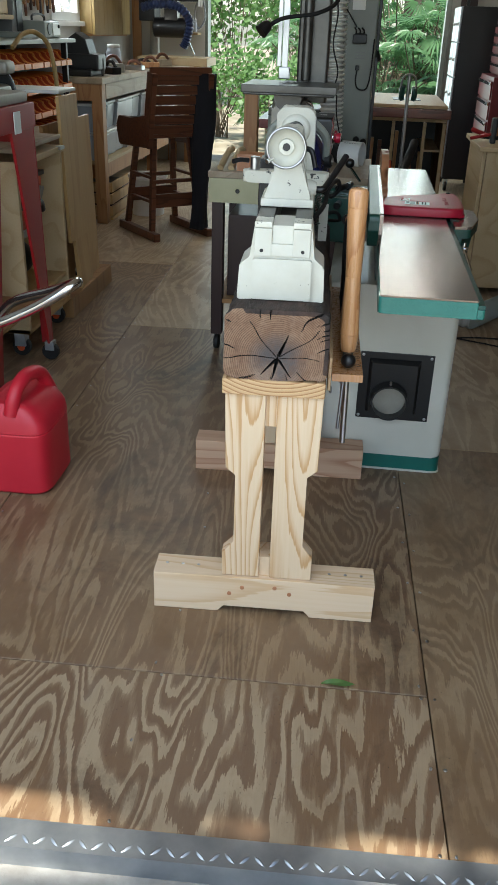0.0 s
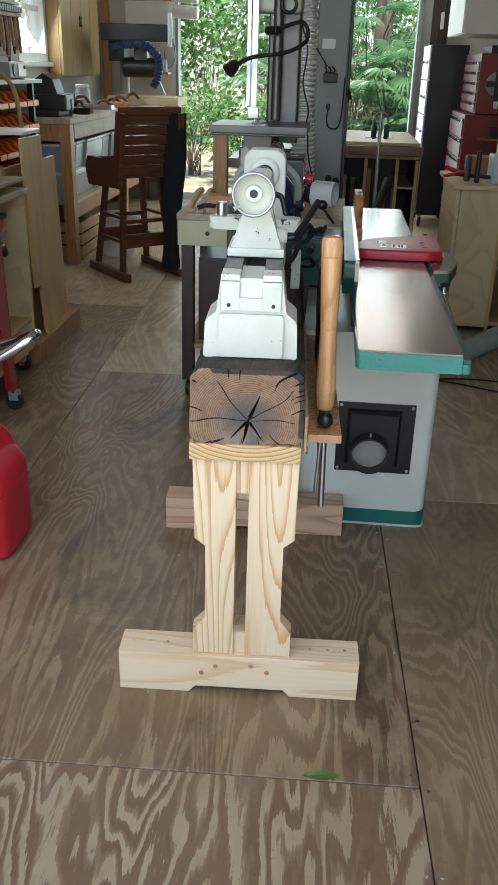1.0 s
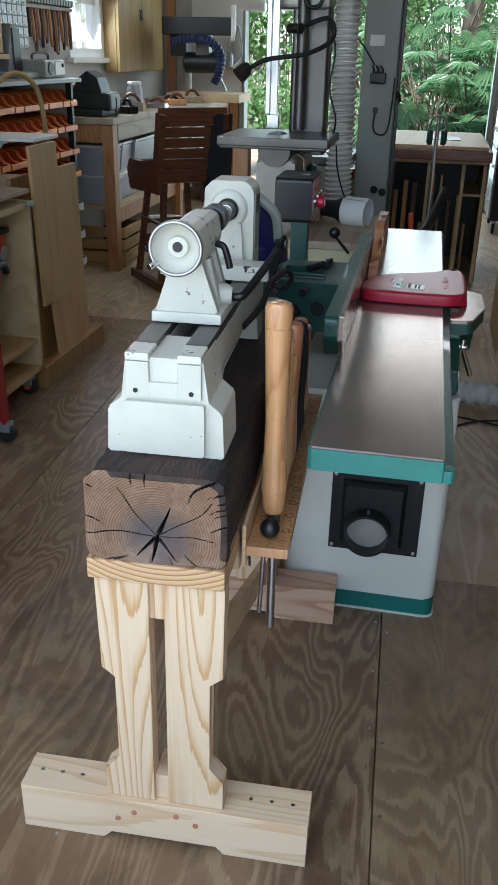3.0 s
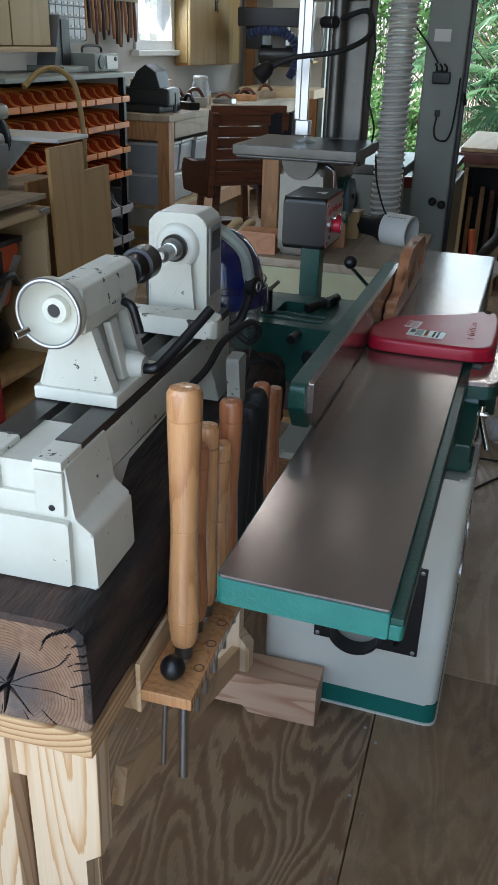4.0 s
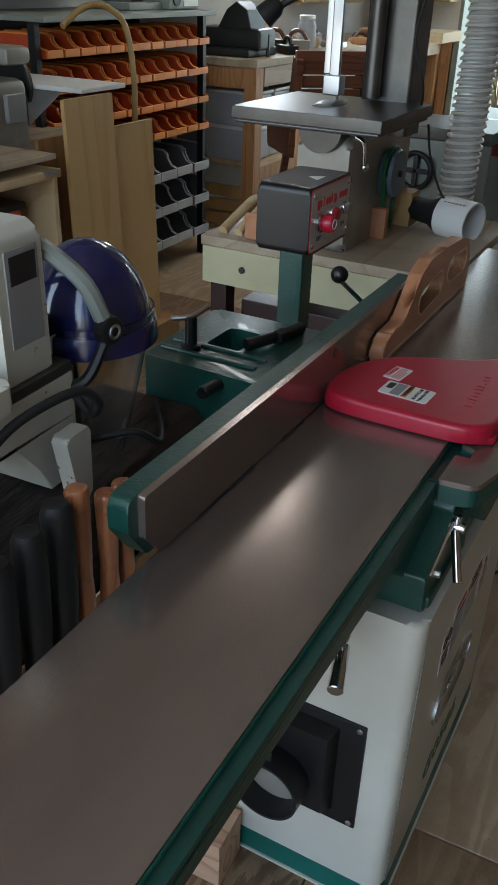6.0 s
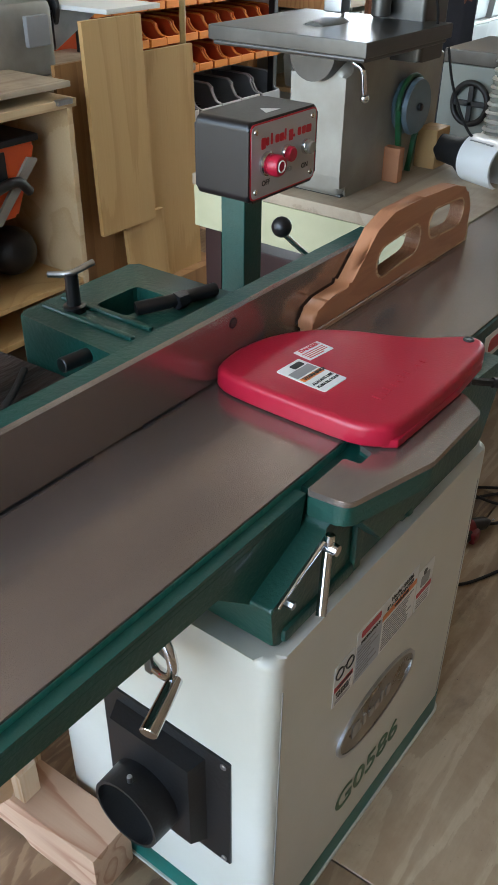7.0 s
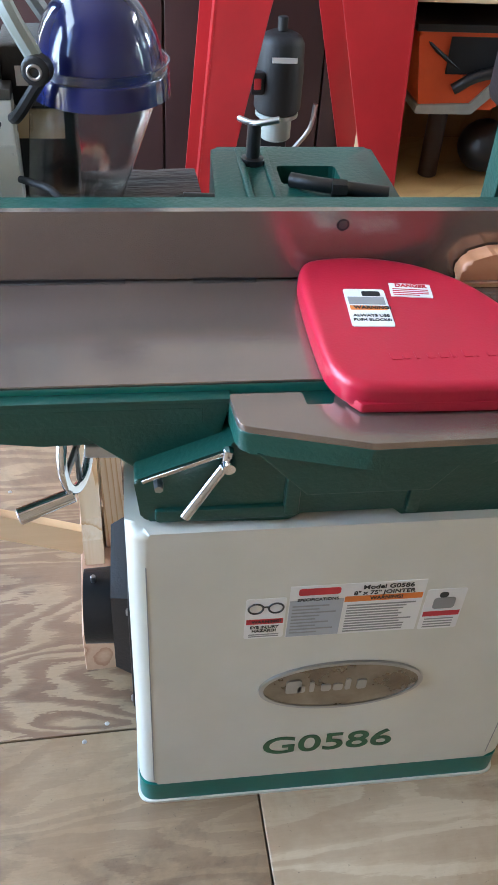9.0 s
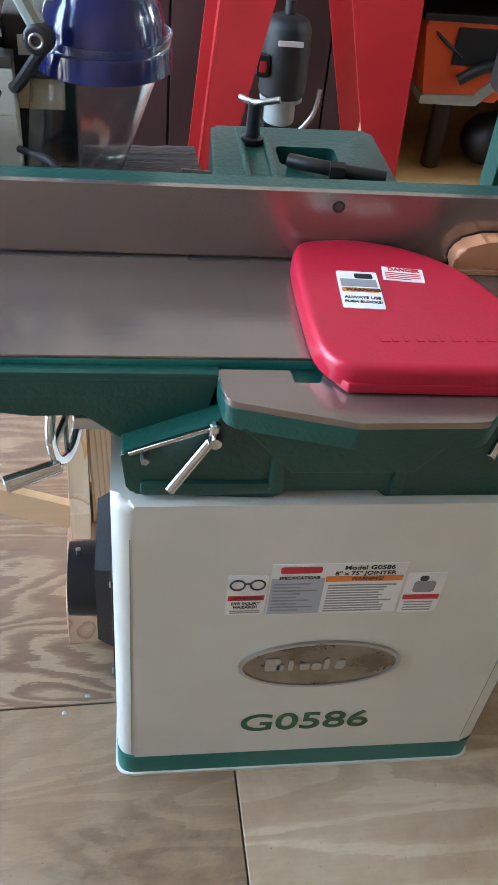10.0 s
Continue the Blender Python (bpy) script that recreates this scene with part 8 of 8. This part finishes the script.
part("handle", rod((0.69, 4.98, 0.82), (0.79, 4.93, 0.85), 0.009), M["red_paint"], cl)
part("post", rod((0.85, 4.90, 0.80), (0.85, 4.90, 0.96), 0.014), M["black"], cl)
st = thing("step_ladder", "pale folding step stool beside the tool chest", "step stool", (1.0, 6.3, 0))
for s in (-1, 1):
    part("leg", slab((1.02, 6.45 + s * 0.16, 0.0), (1.10, 6.45 + s * 0.14, 0.62), 0.03, 0.02, 0.003), M["white"], st)
    part("leg", slab((1.30, 6.45 + s * 0.16, 0.0), (1.12, 6.45 + s * 0.14, 0.62), 0.03, 0.02, 0.003), M["white"], st)
part("step", box(1.00, 6.30, 0.60, 1.22, 6.60, 0.63, 0.006), M["red_dark"], st)
gx = thing("floor_hose", "grey ribbed hose lying on the floor", "hose", (0.9, 4.5, 0))
part("hose", ribbed([(0.66, 4.14, 0.055), (0.74, 4.26, 0.055), (0.86, 4.42, 0.06), (1.05, 4.58, 0.10), (1.3, 4.70, 0.16)], 0.05, 0.024, 0.004, 18), M["saw_body"], gx)

# the right-hand furniture stands a little nearer the middle
for ob, dx in ((rt, -0.045), (rk, -0.045), (tall, -0.075), (ch, -0.07), (reel, -0.07), (lamp_, -0.07), (rb, -0.05), (cl, -0.05)):
    swing(ob, 0, (0, 0), (dx, 0, 0))
for ob in top_level():
    if ob.name.startswith(("sandpaper_block", "storage_box", "wood_strip")):
        swing(ob, 0, (0, 0), (-0.05, 0, 0))

# ---- under the outfeed table: hose, block, cords ----
def cord(points, label, r=0.004):
    return solid("power_cord", tube(points, r, 8), M["rubber"], label, "cord")


cord([(0.30, 3.14, 0.62), (0.27, 3.36, 0.46), (0.17, 3.56, 0.25), (0.16, 3.70, 0.10), (0.20, 3.80, 0.02), (0.25, 3.82, 0.006), (0.26, 3.76, 0.006), (0.235, 3.70, 0.020)], "black power cord hanging to the floor")
cord([(0.32, 3.16, 0.60), (0.24, 3.40, 0.40), (0.13, 3.60, 0.22), (0.10, 3.70, 0.06), (0.12, 3.78, 0.006), (0.18, 3.74, 0.005), (0.17, 3.62, 0.005), (0.10, 3.55, 0.005)], "second black power cord hanging to the floor")
cord([(0.28, 3.15, 0.60), (0.22, 3.38, 0.42), (0.12, 3.55, 0.30), (0.09, 3.66, 0.16), (0.13, 3.74, 0.03), (0.20, 3.86, 0.006), (0.25, 3.90, 0.005), (0.27, 3.84, 0.005)], "third black power cord looped on the floor")
cord([(0.19, 3.60, 0.012), (0.18, 3.52, 0.006), (0.22, 3.46, 0.005), (0.28, 3.48, 0.005), (0.34, 3.60, 0.005), (0.40, 3.765, 0.005), (0.55, 3.95, 0.005), (0.78, 4.00, 0.005), (1.2, 3.92, 0.005)], "black extension cord across the plywood floor")
cord([(0.085, 3.774, 0.005), (0.15, 3.86, 0.005), (0.24, 3.92, 0.005), (0.297, 3.975, 0.005), (0.45, 4.0, 0.005), (0.70, 3.92, 0.005), (0.95, 3.80, 0.005), (1.3, 3.70, 0.005)], "black cord across the plywood floor")
pg = thing("plug_coupling", "dark red and black plug coupling on the floor", "plug", (0.20, 3.63, 0))
part("plug", turned([(0, 0.012), (0.2, 0.019), (0.8, 0.019), (1, 0.010)], (0.178, 3.565, 0.024), (0.196, 3.625, 0.028), 18), M["black"], pg)
part("socket", turned([(0, 0.021), (0.5, 0.023), (1, 0.021)], (0.192, 3.612, 0.030), (0.214, 3.665, 0.030), 18), M["red_dark"], pg)
part("plug", turned([(0, 0.019), (0.7, 0.017), (1, 0.006)], (0.212, 3.662, 0.028), (0.240, 3.722, 0.020), 18), M["black"], pg)
part("plug", turned([(0, 0.017), (0.7, 0.015), (1, 0.006)], (0.222, 3.640, 0.022), (0.206, 3.588, 0.016), 18), M["black"], pg)
part("socket", box(0.205, 3.625, 0.002, 0.245, 3.665, 0.034, 0.008), M["red_dark"], pg)

# leaf blown onto the floor
lf = fresh()
LN = 12
for s in (-1, 1):
    prev = None
    for i in range(LN + 1):
        t = i / LN
        w = 0.011 * math.sin(math.pi * t) ** 0.8 * s
        x, y = 0.055 + 0.075 * t, 1.452 + 0.01 * t
        a, b = lf.verts.new((x, y, 0.004 + 0.004 * math.sin(3 * t))), lf.verts.new((x - 0.1 * w, y + w, 0.009 + 0.003 * math.sin(5 * t)))
        if prev:
            lf.faces.new((prev[0], a, b, prev[1]))
        prev = (a, b)
solid("leaf", lf, M["leaf"], "fresh green leaf lying on the plywood floor", "leaf")


# ---- the garden beyond the rear doorway ----
def fan_leaf(bm, at, yaw, pitch, size, rn):
    """A fan palm leaf: a stalk and a ring of narrow folded blades."""
    m = Matrix.Translation(at) @ Euler((0, pitch, yaw)).to_matrix().to_4x4()
    for k in range(17):
        a = radians(-115 + 230 * k / 16)
        L = size * (0.75 + 0.25 * math.cos(a)) * rn.uniform(0.9, 1.05)
        d = Vector((math.cos(a), math.sin(a), 0.0))
        s = Vector((-math.sin(a), math.cos(a), 0.0)) * size * 0.045
        droop = Vector((0, 0, -size * rn.uniform(0.10, 0.30)))
        p = [d * 0.02, d * L * 0.45 + s + droop * 0.12, d * L + droop, d * L * 0.45 - s + droop * 0.12, d * L * 0.45 + Vector((0, 0, size * 0.03))]
        v = [bm.verts.new(m @ q) for q in p]
        bm.faces.new((v[0], v[1], v[4]))
        bm.faces.new((v[0], v[4], v[3]))
        bm.faces.new((v[1], v[2], v[4]))
        bm.faces.new((v[4], v[2], v[3]))


def palmetto(x, y, h, count, seed, label):
    rn = random.Random(seed)
    th = thing("saw_palmetto", label, "palm", (x, y, -0.16), group="palms in the garden")
    fr, stalks = fresh(), fresh()
    for _ in range(int(count * 1.8)):
        yaw, up = rn.uniform(0, 2 * math.pi), rn.uniform(0.15, 1.25)
        L = h * rn.uniform(0.45, 1.0)
        tip = Vector((x + math.cos(yaw) * math.cos(up) * L * 0.8, y + math.sin(yaw) * math.cos(up) * L * 0.8, -0.1 + math.sin(up) * L))
        tube([(x, y, -0.15), ((x + tip.x) / 2, (y + tip.y) / 2, tip.z * 0.62), tuple(tip)], 0.008, 5, stalks, 3)
        fan_leaf(fr, tip, yaw, rn.uniform(-0.5, 0.7), rn.uniform(0.24, 0.40), rn)
    tagged(part("foliage", fr, M["frond"], th), kind="stuff")
    tagged(part("stem", stalks, M["trunk"], th), kind="stuff")


for i, (x, y, h, c) in enumerate(((0.20, 11.5, 1.7, 44), (0.75, 11.7, 1.9, 52), (1.4, 11.9, 1.9, 44), (0.45, 12.8, 2.4, 46), (1.1, 13.2, 2.6, 46), (-0.5, 13.4, 2.2, 30), (1.9, 13.0, 2.4, 26), (0.3, 14.6, 3.0, 26))):
    palmetto(x, y, h, c, 20 + i, "green fan palm growing beyond the doorway")


def shrub(x, y, w, h, seed, label, n=1500):
    rn = random.Random(seed)
    th = thing("shrub", label, "shrub", (x, y, -0.16), group="shrubs in the garden")
    tw, lv = fresh(), fresh()
    tips = []
    for _ in range(26):
        a, r = rn.uniform(0, 2 * math.pi), w * math.sqrt(rn.random()) * 0.8
        z = h * rn.uniform(0.35, 1.0)
        e = Vector((x + r * math.cos(a), y + r * math.sin(a), z))
        tube([(x + rn.uniform(-0.1, 0.1), y, -0.15), tuple((Vector((x, y, 0)) + e) / 2 + Vector((0, 0, 0.1))), tuple(e)], 0.007, 5, tw, 3)
        tips.append(e)
    for _ in range(n):
        e = rn.choice(tips)
        c = e + Vector((rn.gauss(0, w * 0.17), rn.gauss(0, w * 0.17), rn.gauss(0, h * 0.10)))
        s = rn.uniform(0.04, 0.09) * (1 if y < 14 else 1.7)
        d = Vector((rn.gauss(0, 1), rn.gauss(0, 1), rn.gauss(0, 0.6))).normalized()
        q = d.orthogonal().normalized() * s * 0.45
        v = [lv.verts.new(p) for p in (c, c + d * s * 0.5 + q, c + d * s, c + d * s * 0.5 - q)]
        lv.faces.new(v)
    tagged(part("branch", tw, M["trunk"], th), kind="stuff")
    tagged(part("foliage", lv, M["leaf"], th), kind="stuff")


for i, (x, y, w, h) in enumerate(((-1.15, 12.0, 0.6, 0.9), (-2.0, 13.0, 0.8, 1.2), (-0.9, 17.0, 1.6, 3.2), (-2.6, 18.5, 1.8, 3.6), (-4.2, 18.0, 1.8, 3.4), (0.6, 18.5, 1.8, 3.8), (2.4, 18.0, 1.8, 3.6), (-1.7, 21.5, 2.2, 4.6), (1.2, 22.0, 2.4, 5.0), (-4.0, 22, 2.4, 5.0), (3.6, 21.0, 2.4, 5.0), (-6.0, 20.0, 2.4, 4.6))):
    shrub(x, y, w, h, 60 + i, "leafy green shrub in the sunny garden", 1300 if y < 14 else 2200)


def pine_tree(x, y, r, h, seed):
    rn = random.Random(seed)
    th = thing("tree", "grey-brown pine trunk with a ragged high crown", "tree", (x, y, -0.16), group="trees in the garden")
    part("trunk", tube([(x, y, -0.2), (x + 0.04, y, h * 0.3), (x - 0.03, y + 0.05, h * 0.65), (x, y, h)], r, 14, None, 6, lambda t: r * (1 - 0.6 * t)), M["trunk"], th)
    cr, lm = fresh(), fresh()
    for _ in range(16):
        a, z = rn.uniform(0, 2 * math.pi), h * rn.uniform(0.62, 1.0)
        e = Vector((x + math.cos(a) * h * 0.22, y + math.sin(a) * h * 0.22, z + h * 0.08))
        tube([(x, y, z), tuple((Vector((x, y, z)) + e) / 2 + Vector((0, 0, 0.1))), tuple(e)], 0.03, 5, lm, 3)
        for _ in range(70):
            c = e + Vector((rn.gauss(0, 0.45), rn.gauss(0, 0.45), rn.gauss(0, 0.3)))
            d = Vector((rn.gauss(0, 1), rn.gauss(0, 1), rn.gauss(0, 1))).normalized()
            q = d.orthogonal().normalized() * 0.03
            cr.faces.new([cr.verts.new(p) for p in (c - q, c + d * 0.22, c + q)])
    part("limb", lm, M["trunk"], th)
    part("crown", cr, M["leaf"], th)


pine_tree(0.62, 14.4, 0.15, 8.0, 91)
pine_tree(-5.4, 16.5, 0.18, 9.0, 92)
pine_tree(2.8, 15.5, 0.17, 9.0, 93)


def shade_tree(x, y, cx, cy, cz, seed):
    """An added, unseen broad-leaved tree: its crown over the entrance dapples the sun."""
    rn = random.Random(seed)
    th = thing("tree", "unseen broad-leaved tree added to shade the entrance", "tree", (x, y, -0.16), group="trees in the garden")
    part("trunk", tube([(x, y, -0.2), (x - 0.1, y, 1.5), ((x + cx) / 2 + 0.3, (y + cy) / 2, cz * 0.72), (cx, cy, cz)], 0.16, 12, None, 6, lambda t: 0.16 * (1 - 0.7 * t)), M["trunk"], th)
    lm, cr = fresh(), fresh()
    for _ in range(22):
        e = Vector((cx + rn.uniform(-1.9, 1.9), cy + rn.uniform(-0.9, 0.9), cz + rn.uniform(-0.3, 0.9)))
        tube([(cx, cy, cz), tuple((Vector((cx, cy, cz)) + e) / 2 + Vector((0, 0, 0.12))), tuple(e)], 0.022, 5, lm, 3)
        for _ in range(36):
            c = e + Vector((rn.gauss(0, 0.24), rn.gauss(0, 0.24), rn.gauss(0, 0.16)))
            d = Vector((rn.gauss(0, 1), rn.gauss(0, 1), rn.gauss(0, 0.4))).normalized()
            L = rn.uniform(0.09, 0.15)
            q = d.cross(Vector((0, 0, 1))).normalized() * L * 0.32
            cr.faces.new([cr.verts.new(p) for p in (c, c + d * L * 0.5 + q, c + d * L, c + d * L * 0.5 - q)])
    part("limb", lm, M["trunk"], th)
    tagged(part("crown", cr, M["leaf"], th), kind="stuff")


shade_tree(2.7, -2.0, 0.35, -1.15, 5.2, 95)
